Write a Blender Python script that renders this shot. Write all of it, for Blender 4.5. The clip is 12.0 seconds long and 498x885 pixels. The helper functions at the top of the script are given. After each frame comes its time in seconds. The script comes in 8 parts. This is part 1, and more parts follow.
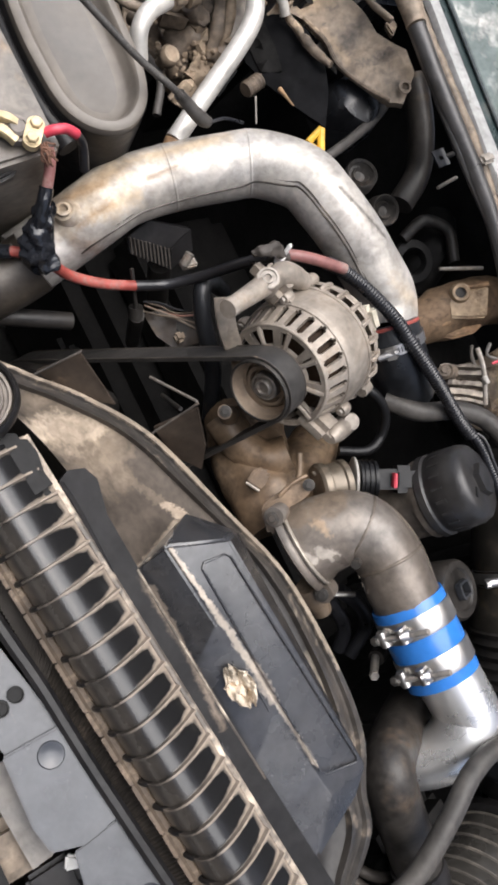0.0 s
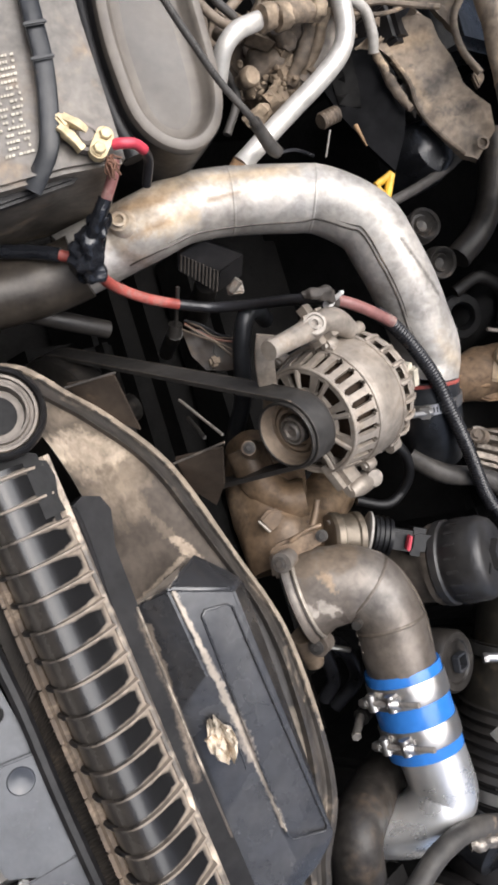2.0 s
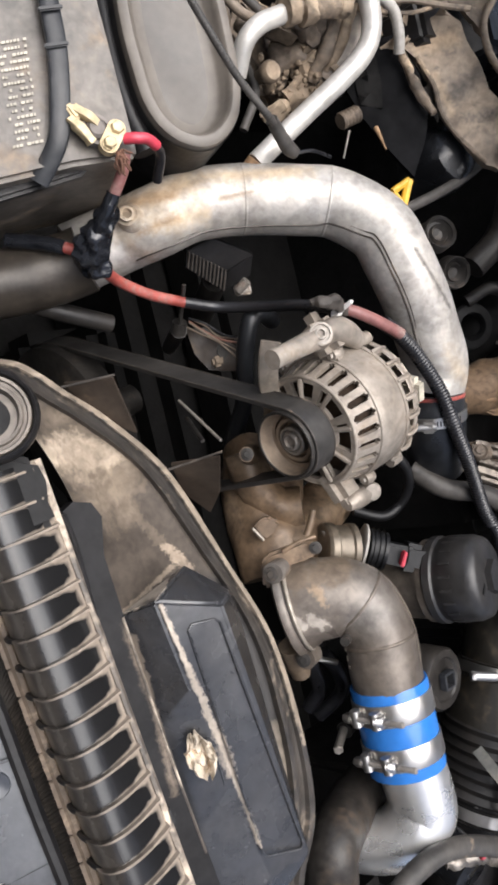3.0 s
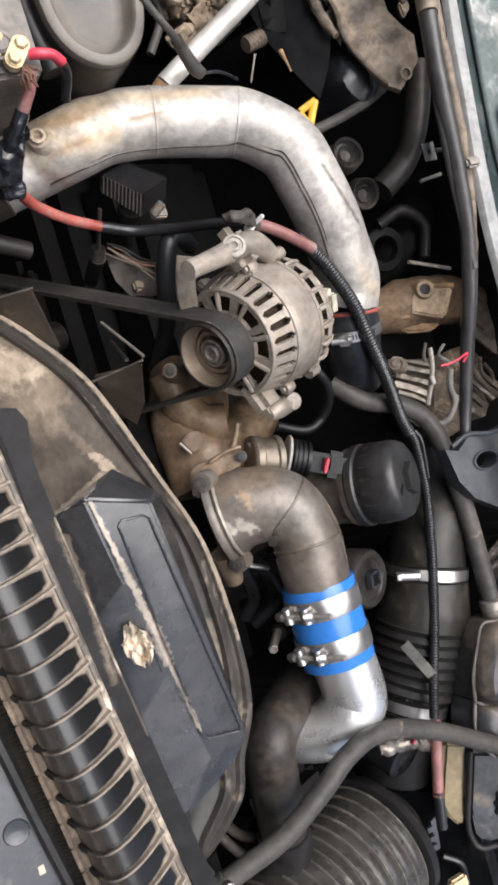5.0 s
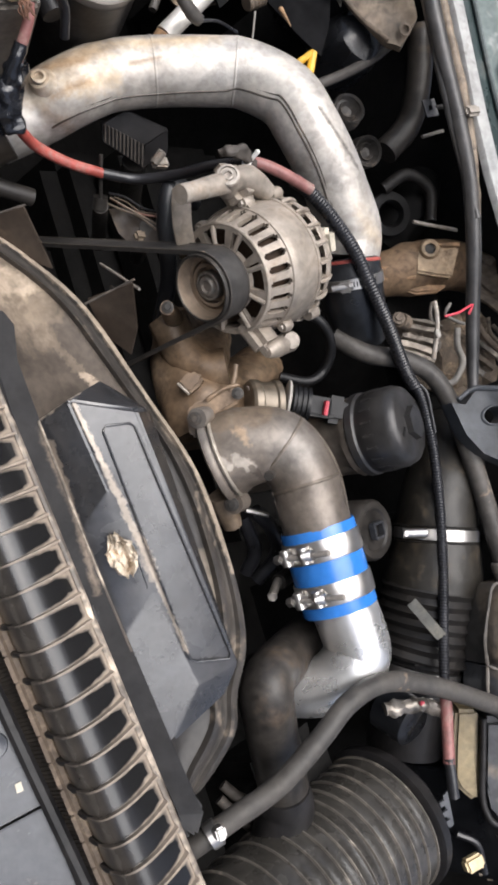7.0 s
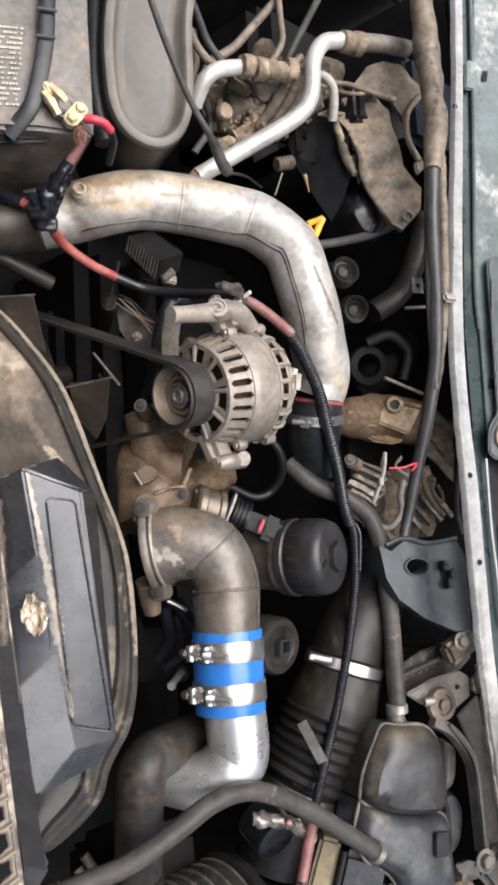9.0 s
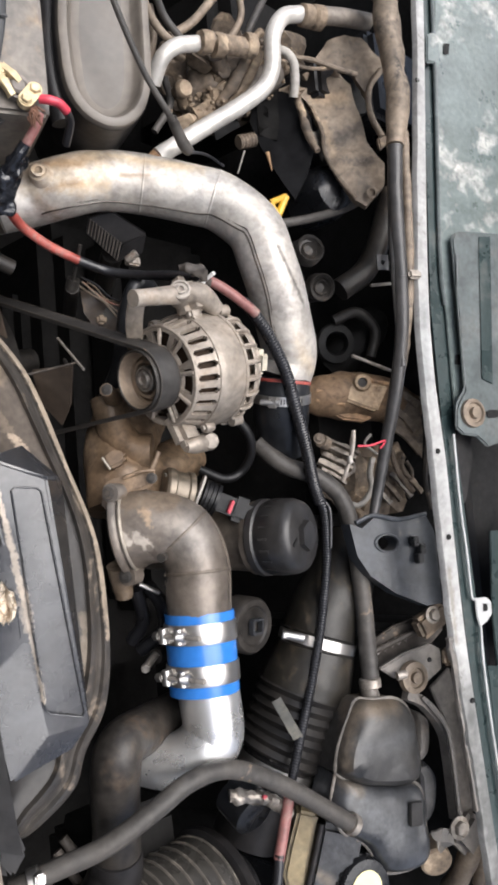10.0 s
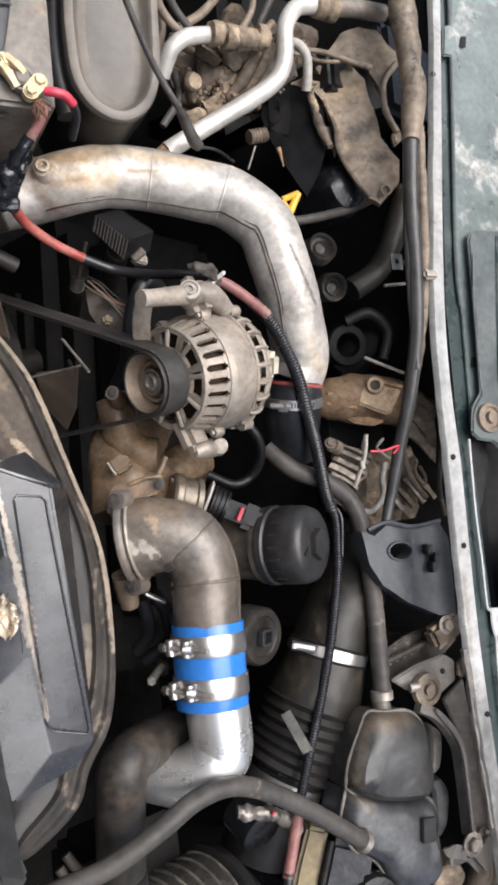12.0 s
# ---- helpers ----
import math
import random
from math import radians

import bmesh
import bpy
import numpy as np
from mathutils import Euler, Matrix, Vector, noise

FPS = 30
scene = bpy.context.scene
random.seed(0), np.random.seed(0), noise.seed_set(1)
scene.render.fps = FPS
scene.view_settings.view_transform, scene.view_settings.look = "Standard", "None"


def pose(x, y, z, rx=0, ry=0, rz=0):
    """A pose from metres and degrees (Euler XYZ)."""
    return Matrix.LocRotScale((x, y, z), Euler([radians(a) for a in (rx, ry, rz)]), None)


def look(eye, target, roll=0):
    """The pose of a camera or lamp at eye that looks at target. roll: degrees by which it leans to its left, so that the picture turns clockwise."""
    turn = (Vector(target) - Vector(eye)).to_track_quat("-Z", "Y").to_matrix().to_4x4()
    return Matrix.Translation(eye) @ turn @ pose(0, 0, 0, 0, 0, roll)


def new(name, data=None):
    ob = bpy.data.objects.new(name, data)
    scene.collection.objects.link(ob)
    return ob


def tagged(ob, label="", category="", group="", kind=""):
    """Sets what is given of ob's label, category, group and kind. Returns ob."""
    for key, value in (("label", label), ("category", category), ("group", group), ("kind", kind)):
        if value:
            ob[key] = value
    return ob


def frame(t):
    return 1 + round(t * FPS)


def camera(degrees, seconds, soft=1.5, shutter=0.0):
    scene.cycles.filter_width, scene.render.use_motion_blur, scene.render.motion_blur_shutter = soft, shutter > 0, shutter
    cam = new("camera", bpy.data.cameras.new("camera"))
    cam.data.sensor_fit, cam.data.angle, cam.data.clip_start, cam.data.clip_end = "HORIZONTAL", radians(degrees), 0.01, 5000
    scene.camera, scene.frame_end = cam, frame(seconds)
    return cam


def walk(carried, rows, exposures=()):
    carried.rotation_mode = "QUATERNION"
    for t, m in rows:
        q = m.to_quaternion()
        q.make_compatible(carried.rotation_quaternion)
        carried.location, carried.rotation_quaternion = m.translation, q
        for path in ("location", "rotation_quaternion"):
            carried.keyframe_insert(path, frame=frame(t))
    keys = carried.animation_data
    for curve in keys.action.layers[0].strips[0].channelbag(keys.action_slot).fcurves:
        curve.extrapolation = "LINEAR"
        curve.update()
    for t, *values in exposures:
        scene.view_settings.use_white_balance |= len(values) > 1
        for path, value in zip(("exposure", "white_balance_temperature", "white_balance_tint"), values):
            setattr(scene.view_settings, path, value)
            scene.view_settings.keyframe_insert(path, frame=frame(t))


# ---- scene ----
cam = camera(34.2, 12.0, 3.3)
METRES, EYE, TILT, LEAN, TURN = 0.6, 1.45, -66.3287, -39.4603, -34.5963
ROWS = [
    (0.0, 0.0, 0.0, 0.0, -0.0, 0.0, 0.0),
    (0.5, 0.0034, 0.0049, 0.019, 0.2, 0.07, -1.78),
    (1.0, -0.0019, 0.0008, 0.0484, 0.08, 0.1, -4.15),
    (1.5, -0.0194, 0.0141, 0.0587, 0.11, -0.25, -6.76),
    (2.0, -0.0212, 0.0264, 0.0779, 1.0, -0.71, -9.04),
    (2.5, -0.022, 0.0373, 0.106, 0.86, -1.01, -10.46),
    (3.0, -0.025, 0.0513, 0.1238, 1.21, -2.29, -12.36),
    (3.5, 0.007, 0.0301, 0.0798, -1.0, -3.31, -12.13),
    (5.5, 0.0142, -0.0121, 0.0316, -3.22, -3.47, -9.31),
    (6.0, 0.0088, -0.0144, 0.02, -2.59, -3.5, -9.08),
    (6.5, 0.0728, 0.015, -0.0968, -1.83, -2.28, -7.57),
    (8.5, 0.2413, -0.101, -0.1517, 1.85, 6.57, -23.65),
    (9.0, 0.212, -0.1441, -0.1044, -1.32, 6.97, -22.73),
    (9.5, 0.2061, -0.1581, -0.0889, -1.72, 5.88, -22.12),
    (10.0, 0.2254, -0.1445, -0.0882, -2.85, 5.87, -21.15),
    (10.5, 0.2312, -0.1476, -0.0984, -2.82, 5.83, -21.12),
    (11.0, 0.2216, -0.1461, -0.0897, -2.73, 6.1, -21.22),
    (11.5, 0.2148, -0.1454, -0.0781, -2.9, 6.22, -21.25),
    (12.0, 0.2057, -0.0957, -0.0747, -2.74, 5.61, -21.44),
]
walk(cam, [(t, pose(0, 0, EYE, TILT, LEAN, TURN) @ pose(METRES * x, METRES * y, METRES * z, 90 + pitch, roll, yaw)) for t, x, y, z, yaw, pitch, roll in ROWS], [(0.0, 0.75, 6350, 10), (12.0, 0.75, 6350, 10)])

# ---- light ----
world = bpy.data.worlds.new("sky")
scene.world = world
world.use_nodes = True
wn = world.node_tree.nodes
sky = wn.new("ShaderNodeTexSky")
sky.sky_type, sky.sun_disc = "NISHITA", False
SUN_UP, SUN_TURN = radians(80), radians(318)
sky.sun_elevation, sky.sun_rotation = SUN_UP, SUN_TURN
sky.air_density, sky.dust_density, sky.ozone_density = 0.6, 4.0, 0.3
haze = wn.new("ShaderNodeHueSaturation")
haze.inputs["Saturation"].default_value = 0.75
world.node_tree.links.new(sky.outputs[0], haze.inputs["Color"])
world.node_tree.links.new(haze.outputs[0], wn["Background"].inputs[0])
wn["Background"].inputs[1].default_value = 0.14
sun = new("sun", bpy.data.lights.new("sun", "SUN"))
sun.data.energy, sun.data.angle, sun.data.color = 3.1, radians(70), (1.0, 0.975, 0.955)
to_sun = Vector((math.sin(SUN_TURN) * math.cos(SUN_UP), math.cos(SUN_TURN) * math.cos(SUN_UP), math.sin(SUN_UP)))
sun.matrix_world = look(to_sun * 20, (0, 0, 0))


# ---- materials ----
def material(name, colour, rough=0.6, metal=0.0, spread=0.12, grain=60.0, bump=0.07, dirt=None, amount=0.5, patch=14.0,
             upward=0.0, dirt_rough=0.9, coat=0.0, streak=None, second=None, film=0.0, specks=0.0, film_colour=(0.3, 0.24, 0.18),
             stains=(), origin=(0, 0, 0), sheen=0.3, mottle=0.42, dent=0.14, spec=0.5, crisp=False):
    """Base colour with fine grain and slow variation; dirt lies over it in patches, more of it where a face looks up."""
    m = bpy.data.materials.new(name)
    m.use_nodes = True
    t, nodes = m.node_tree, m.node_tree.nodes
    shader = nodes["Principled BSDF"]
    at = nodes.new("ShaderNodeTexCoord")

    def noise_at(scale, detail=4.0, warp=0.0, stretch=None):
        n = nodes.new("ShaderNodeTexNoise")
        n.inputs["Scale"].default_value, n.inputs["Detail"].default_value, n.inputs["Distortion"].default_value = scale, detail, warp
        if stretch:
            mp = nodes.new("ShaderNodeMapping")
            mp.inputs["Scale"].default_value = stretch
            t.links.new(at.outputs["Object"], mp.inputs[0])
            t.links.new(mp.outputs[0], n.inputs["Vector"])
        else:
            t.links.new(at.outputs["Object"], n.inputs["Vector"])
        return n.outputs["Fac"]

    def ramp(value, low, high):
        r = nodes.new("ShaderNodeMapRange")
        r.inputs["From Min"].default_value, r.inputs["From Max"].default_value = low, high
        t.links.new(value, r.inputs["Value"])
        return r.outputs["Result"]

    def mix(fac, a, b):
        x = nodes.new("ShaderNodeMix")
        x.data_type = "RGBA"
        for socket, v in ((x.inputs["Factor"], fac), (x.inputs["A"], a), (x.inputs["B"], b)):
            if isinstance(v, bpy.types.NodeSocket):
                t.links.new(v, socket)
            else:
                socket.default_value = v
        return x.outputs["Result"]

    def maths(op, a, b):
        x = nodes.new("ShaderNodeMath")
        x.operation, x.use_clamp = op, True
        for socket, v in zip(x.inputs, (a, b)):
            if isinstance(v, bpy.types.NodeSocket):
                t.links.new(v, socket)
            else:
                socket.default_value = v
        return x.outputs[0]

    def col(c, k=1.0):
        return (min(1, c[0] * k), min(1, c[1] * k), min(1, c[2] * k), 1)

    fine, slow = noise_at(grain), noise_at(grain / 7, 3.0)
    base = mix(fine, col(colour, 1 - spread), col(colour, 1 + spread))
    if second:
        base = mix(ramp(slow, 0.42, 0.62), base, col(second))
    else:
        base = mix(ramp(slow, 0.35, 0.7), base, col(colour, 1 + 1.6 * spread))
    if specks:
        base = mix(maths("MULTIPLY", ramp(noise_at(grain * 5, 2.0), 0.6, 0.68), specks), base, col(colour, 0.3))
    if film:
        veil = maths("MULTIPLY", maths("ADD", maths("MULTIPLY", ramp(noise_at(7.0, 6.0, 0.7), 0.3, 0.7), 0.65), maths("MULTIPLY", ramp(noise_at(38.0, 5.0, 0.5), 0.4, 0.68), 0.45)), film)
        base = mix(veil, base, col(film_colour))
    roughness = maths("ADD", maths("MULTIPLY", fine, 0.12), maths("ADD", maths("MULTIPLY", noise_at(24.0, 4.0, 0.4), sheen), rough - 0.06 - sheen * 0.5))
    metallic = metal
    if dirt:
        big, small = noise_at(patch, 6.0, 0.6, streak), noise_at(patch * 7, 3.0)
        edge = maths("ADD", maths("MULTIPLY", big, 0.75), maths("MULTIPLY", small, 0.25))
        if upward:
            sep = nodes.new("ShaderNodeSeparateXYZ")
            t.links.new(at.outputs["Normal"], sep.inputs[0])
            edge = maths("ADD", edge, maths("MULTIPLY", maths("SUBTRACT", sep.outputs["Z"], 0.55), upward))
        low = 0.7 - 0.45 * amount
        fac = maths("MULTIPLY", ramp(edge, low + 0.04, low + 0.19), ramp(noise_at(patch * 9, 6.0, 0.4), 0.3, 0.52))
        worn = mix(fine, col(dirt, 0.75), col(dirt, 1.2))
        base = mix(fac, base, worn)
        roughness = maths("ADD", maths("MULTIPLY", roughness, maths("SUBTRACT", 1.0, fac)), maths("MULTIPLY", fac, dirt_rough))
        if metal:
            metallic = maths("MULTIPLY", maths("SUBTRACT", 1.0, fac), metal)
    for p, q, wide, tint, strength in stains:
        p, d = Vector(p) - Vector(origin), Vector(q) - Vector(p)

        def vec(op, a, b, out):
            x = nodes.new("ShaderNodeVectorMath")
            x.operation = op
            for socket, v in zip(x.inputs, (a, b)):
                if isinstance(v, bpy.types.NodeSocket):
                    t.links.new(v, socket)
                else:
                    socket.default_value = v
            return x.outputs[out]

        rel = vec("SUBTRACT", at.outputs["Object"], p, 0)
        lay = Vector((0.72, 0.04, -0.69)).normalized()
        d = d - lay * d.dot(lay)
        deep = nodes.new("ShaderNodeVectorMath")
        deep.operation = "PROJECT"
        t.links.new(rel, deep.inputs[0])
        deep.inputs[1].default_value = lay
        rel = vec("SUBTRACT", rel, deep.outputs[0], 0)
        along = maths("ADD", vec("DOT_PRODUCT", rel, d / max(d.length_squared, 1e-9), 1), 0.0)
        three = nodes.new("ShaderNodeCombineXYZ")
        for socket in three.inputs:
            t.links.new(along, socket)
        far = vec("DISTANCE", rel, vec("MULTIPLY", three.outputs[0], d, 0), 1)
        wobble = maths("ADD", maths("MULTIPLY", noise_at(0.5 / wide, 5.0, 0.5), 0.7), maths("MULTIPLY", noise_at(2.6 / wide, 4.0), 0.5))
        reach = maths("ADD", maths("DIVIDE", far, wide * 4.5), maths("MULTIPLY", wobble, 0.5))
        spot = maths("MULTIPLY", ramp(reach, 0.45, 0.38) if crisp else ramp(reach, 0.52, 0.3), strength)
        base = mix(spot, base, mix(fine, col(tint, 0.8), col(tint, 1.15)))
        roughness = maths("ADD", roughness, maths("MULTIPLY", spot, 0.3))
        if metal:
            metallic = maths("MULTIPLY", maths("SUBTRACT", 1.0, spot), metallic)
    if mottle:
        grime = nodes.new("ShaderNodeMapRange")
        blend = maths("ADD", maths("MULTIPLY", noise_at(26.0, 6.0, 0.6), 0.6), maths("MULTIPLY", noise_at(130.0, 5.0, 0.3), 0.4))
        t.links.new(blend, grime.inputs["Value"])
        for key, v in (("From Min", 0.36), ("From Max", 0.64), ("To Min", 1 - mottle), ("To Max", 1 + 0.45 * mottle)):
            grime.inputs[key].default_value = v
        x = nodes.new("ShaderNodeMix")
        x.data_type, x.blend_type = "RGBA", "MULTIPLY"
        x.inputs["Factor"].default_value = 1.0
        t.links.new(base, x.inputs["A"])
        t.links.new(grime.outputs["Result"], x.inputs["B"])
        base = x.outputs["Result"]
    t.links.new(base, shader.inputs["Base Color"])
    t.links.new(roughness, shader.inputs["Roughness"])
    if isinstance(metallic, bpy.types.NodeSocket):
        t.links.new(metallic, shader.inputs["Metallic"])
    else:
        shader.inputs["Metallic"].default_value = metallic
    shader.inputs["Coat Weight"].default_value = coat
    shader.inputs["Specular IOR Level"].default_value = spec
    if bump:
        bp = nodes.new("ShaderNodeBump")
        bp.inputs["Strength"].default_value, bp.inputs["Distance"].default_value = bump, 0.002
        t.links.new(noise_at(grain * 4, 5.0), bp.inputs["Height"])
        if dent:
            slow_bump = nodes.new("ShaderNodeBump")
            slow_bump.inputs["Strength"].default_value, slow_bump.inputs["Distance"].default_value = dent, 0.006
            t.links.new(noise_at(55.0, 3.0, 0.3), slow_bump.inputs["Height"])
            t.links.new(slow_bump.outputs[0], bp.inputs["Normal"])
        t.links.new(bp.outputs[0], shader.inputs["Normal"])
    return m


DUST = (0.36, 0.27, 0.19)
MUD = (0.2, 0.145, 0.1)
black_plastic = material("black_plastic", (0.01, 0.01, 0.011), 0.4, bump=0.05, dirt=(0.17, 0.135, 0.1), amount=0.2, patch=16, film=0.2, film_colour=(0.055, 0.046, 0.038), spec=0.25)
clean_plastic = material("clean_plastic", (0.01, 0.0105, 0.012), 0.3, bump=0.03, dirt=(0.12, 0.09, 0.065), amount=0.14, patch=30, spec=0.35)
dusty_plastic = material("dusty_plastic", (0.035, 0.034, 0.034), 0.5, dirt=DUST, amount=0.42, upward=0.1, patch=12, film=0.5, film_colour=(0.18, 0.15, 0.12), spec=0.28)
panel_plastic = material("panel_plastic", (0.028, 0.031, 0.036), 0.34, bump=0.04, dirt=(0.2, 0.17, 0.14), amount=0.18, patch=16, film=0.3, film_colour=(0.09, 0.08, 0.072), sheen=0.3, spec=0.4)
lip_plastic = material("lip_plastic", (0.055, 0.048, 0.041), 0.55, dirt=(0.56, 0.47, 0.37), amount=0.6, patch=16, film=0.4, film_colour=(0.24, 0.19, 0.145))
battery_plastic = material("battery_plastic", (0.125, 0.108, 0.09), 0.42, dirt=(0.26, 0.2, 0.145), amount=0.4, patch=12, film=0.4, film_colour=(0.06, 0.053, 0.046), mottle=0.5)
duct_plastic = material("duct_plastic", (0.074, 0.065, 0.055), 0.36, bump=0.03, dirt=(0.06, 0.058, 0.055), amount=0.4, patch=8, film=0.4, film_colour=(0.13, 0.108, 0.086), mottle=0.2, dent=0.03)
duct_rim = material("duct_rim", (0.14, 0.122, 0.102), 0.5, bump=0.03, dirt=(0.2, 0.165, 0.13), amount=0.35, patch=10, film=0.4, film_colour=(0.1, 0.088, 0.075), mottle=0.2, dent=0.04)
grey_plastic = material("grey_plastic", (0.038, 0.042, 0.048), 0.38, bump=0.04, dirt=(0.19, 0.16, 0.13), amount=0.22, patch=20)
strap_rubber = material("strap_rubber", (0.013, 0.014, 0.016), 0.34, bump=0.03, dirt=(0.12, 0.095, 0.075), amount=0.25, patch=24, spec=0.4)
rubber = material("rubber", (0.013, 0.0127, 0.0127), 0.45, bump=0.04, dirt=(0.11, 0.085, 0.065), amount=0.28, film=0.35, film_colour=(0.055, 0.045, 0.036), spec=0.28)
grey_rubber = material("grey_rubber", (0.04, 0.038, 0.036), 0.5, dirt=DUST, amount=0.25, patch=24, film=0.5, film_colour=(0.11, 0.097, 0.083), spec=0.28)
brown_rubber = material("brown_rubber", (0.024, 0.022, 0.02), 0.4, dirt=(0.1, 0.07, 0.046), amount=0.34, patch=12, film=0.3, film_colour=(0.05, 0.039, 0.03), spec=0.3, mottle=0.6)
belt_rubber = material("belt_rubber", (0.03, 0.029, 0.028), 0.5, bump=0.05, dirt=(0.07, 0.06, 0.05), amount=0.3, film=0.3, film_colour=(0.06, 0.05, 0.042), spec=0.4)
wire_black = material("wire_black", (0.015, 0.015, 0.017), 0.32, bump=0.03, dirt=MUD, amount=0.25)
wire_red = material("wire_red", (0.29, 0.06, 0.047), 0.45, bump=0.03, dirt=(0.26, 0.18, 0.15), amount=0.45, patch=30)
bright_red = material("bright_red", (0.5, 0.045, 0.07), 0.42, bump=0.03, dirt=(0.4, 0.2, 0.17), amount=0.3, patch=40)
pink_red = material("pink_red", (0.24, 0.1, 0.09), 0.5, bump=0.03, dirt=(0.3, 0.22, 0.19), amount=0.5, patch=40)
clean_pipe = material("clean_pipe", (0.74, 0.735, 0.72), 0.3, 0.85, spread=0.03, bump=0.02, dirt=(0.42, 0.37, 0.31), amount=0.1, patch=16, film=0.15, film_colour=(0.66, 0.63, 0.58), mottle=0.06, dent=0.03)
dull_pipe = material("dull_pipe", (0.2, 0.175, 0.15), 0.5, 0.3, dirt=MUD, amount=0.5, film=0.4, film_colour=(0.1, 0.08, 0.06))
cast_alu = material("cast_alu", (0.2, 0.15, 0.105), 0.5, 0.3, spread=0.15, bump=0.15, dirt=(0.06, 0.045, 0.032), amount=0.5, patch=18, second=(0.27, 0.215, 0.16), film=0.6, film_colour=(0.13, 0.09, 0.058))
elbow_alu = material("elbow_alu", (0.15, 0.125, 0.1), 0.42, 0.4, spread=0.1, bump=0.08, dirt=(0.24, 0.185, 0.13), amount=0.36, patch=14, second=(0.2, 0.175, 0.15), film=0.4, film_colour=(0.09, 0.07, 0.052))
alternator_alu = material("alternator_alu", (0.28, 0.247, 0.21), 0.5, 0.3, spread=0.1, bump=0.12, dirt=(0.22, 0.17, 0.125), amount=0.42, patch=28, film=0.5, film_colour=(0.3, 0.235, 0.175))
winding = material("winding", (0.035, 0.022, 0.014), 0.6, dirt=(0.03, 0.025, 0.02), amount=0.5, patch=60, spec=0.12)
steel = material("steel", (0.52, 0.5, 0.475), 0.34, 0.95, spread=0.05, bump=0.05, dirt=MUD, amount=0.1, mottle=0.12, dent=0.04)
worn_steel = material("worn_steel", (0.3, 0.275, 0.245), 0.5, 0.6, dirt=(0.15, 0.11, 0.08), amount=0.5, patch=40, film=0.4, film_colour=(0.22, 0.18, 0.14))
dark_steel = material("dark_steel", (0.035, 0.032, 0.029), 0.48, 0.3, dirt=(0.1, 0.075, 0.055), amount=0.4, patch=30, spec=0.3)
brass = material("brass", (0.5, 0.4, 0.24), 0.5, 0.3, bump=0.15, dirt=(0.3, 0.23, 0.14), amount=0.4, patch=90)
rusty = material("rusty", (0.3, 0.18, 0.095), 0.7, 0.05, bump=0.2, dirt=(0.12, 0.07, 0.042), amount=0.42, patch=24, film=0.5, film_colour=(0.36, 0.235, 0.13), mottle=0.65)
earth_metal = material("earth_metal", (0.21, 0.158, 0.108), 0.75, 0.05, bump=0.4, dirt=(0.38, 0.3, 0.21), amount=0.45, patch=24, upward=0.1, mottle=0.6)
dusty_cast = material("dusty_cast", (0.1, 0.075, 0.054), 0.75, 0.1, bump=0.4, dirt=(0.4, 0.3, 0.2), amount=0.48, patch=24, film=0.4, mottle=0.6)
shield_metal = material("shield_metal", (0.17, 0.135, 0.1), 0.62, 0.1, bump=0.15, dirt=(0.045, 0.041, 0.038), amount=0.45, patch=20, film=0.6, film_colour=(0.26, 0.2, 0.145), mottle=0.55)
# Near-black base puts the deep shade of the bay into the colour.
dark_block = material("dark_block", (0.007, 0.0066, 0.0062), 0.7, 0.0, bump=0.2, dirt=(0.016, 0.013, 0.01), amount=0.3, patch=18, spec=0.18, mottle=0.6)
# Real black parts, and also hole plates and sheets that stand for shade.
black_paint_and_shade = material("black_paint_and_shade", (0.015, 0.0148, 0.0148), 0.6, dirt=(0.032, 0.027, 0.022), amount=0.3, spec=0.15)
blue_silicone = material("blue_silicone", (0.028, 0.15, 0.46), 0.2, spread=0.05, bump=0.03, mottle=0.12, dent=0.04)
white_plastic = material("white_plastic", (0.7, 0.69, 0.66), 0.5, bump=0.03, mottle=0.12, dent=0.04)
yellow_plastic = material("yellow_plastic", (0.62, 0.36, 0.03), 0.45, dirt=MUD, amount=0.2, patch=60)
amber_plastic = material("amber_plastic", (0.17, 0.13, 0.07), 0.38, dirt=(0.1, 0.075, 0.045), amount=0.4, patch=14, film=0.5, film_colour=(0.24, 0.2, 0.12))
label_cream = material("label_cream", (0.75, 0.68, 0.36), 0.5, bump=0.02, mottle=0.12, dent=0.04)
label_print = material("label_print", (0.03, 0.03, 0.03), 0.5, bump=0.0, mottle=0.12, dent=0.04)
label_grey = material("label_grey", (0.44, 0.4, 0.32), 0.5, dirt=(0.16, 0.14, 0.11), amount=0.4, patch=60)
green_paint = material("green_paint", (0.024, 0.038, 0.038), 0.3, spread=0.1, bump=0.04, dirt=(0.1, 0.105, 0.095), amount=0.35, patch=9, mottle=0.25)
# White patches put flaked paint and cloud reflections into the colour.
pale_green = material("pale_green", (0.125, 0.152, 0.148), 0.32, spread=0.06, bump=0.05, dirt=(0.6, 0.58, 0.54), amount=0.42, patch=10, second=(0.14, 0.168, 0.16), mottle=0.35)
flange_paint = material("flange_paint", (0.46, 0.465, 0.46), 0.42, spread=0.05, bump=0.03, dirt=(0.13, 0.12, 0.105), amount=0.3, patch=16, film=0.5, film_colour=(0.27, 0.26, 0.245), mottle=0.18)
support_paint = material("support_paint", (0.036, 0.0395, 0.047), 0.24, bump=0.04, dirt=(0.2, 0.165, 0.13), amount=0.22, patch=16, film=0.3, film_colour=(0.06, 0.06, 0.062), dent=0.03, mottle=0.3)
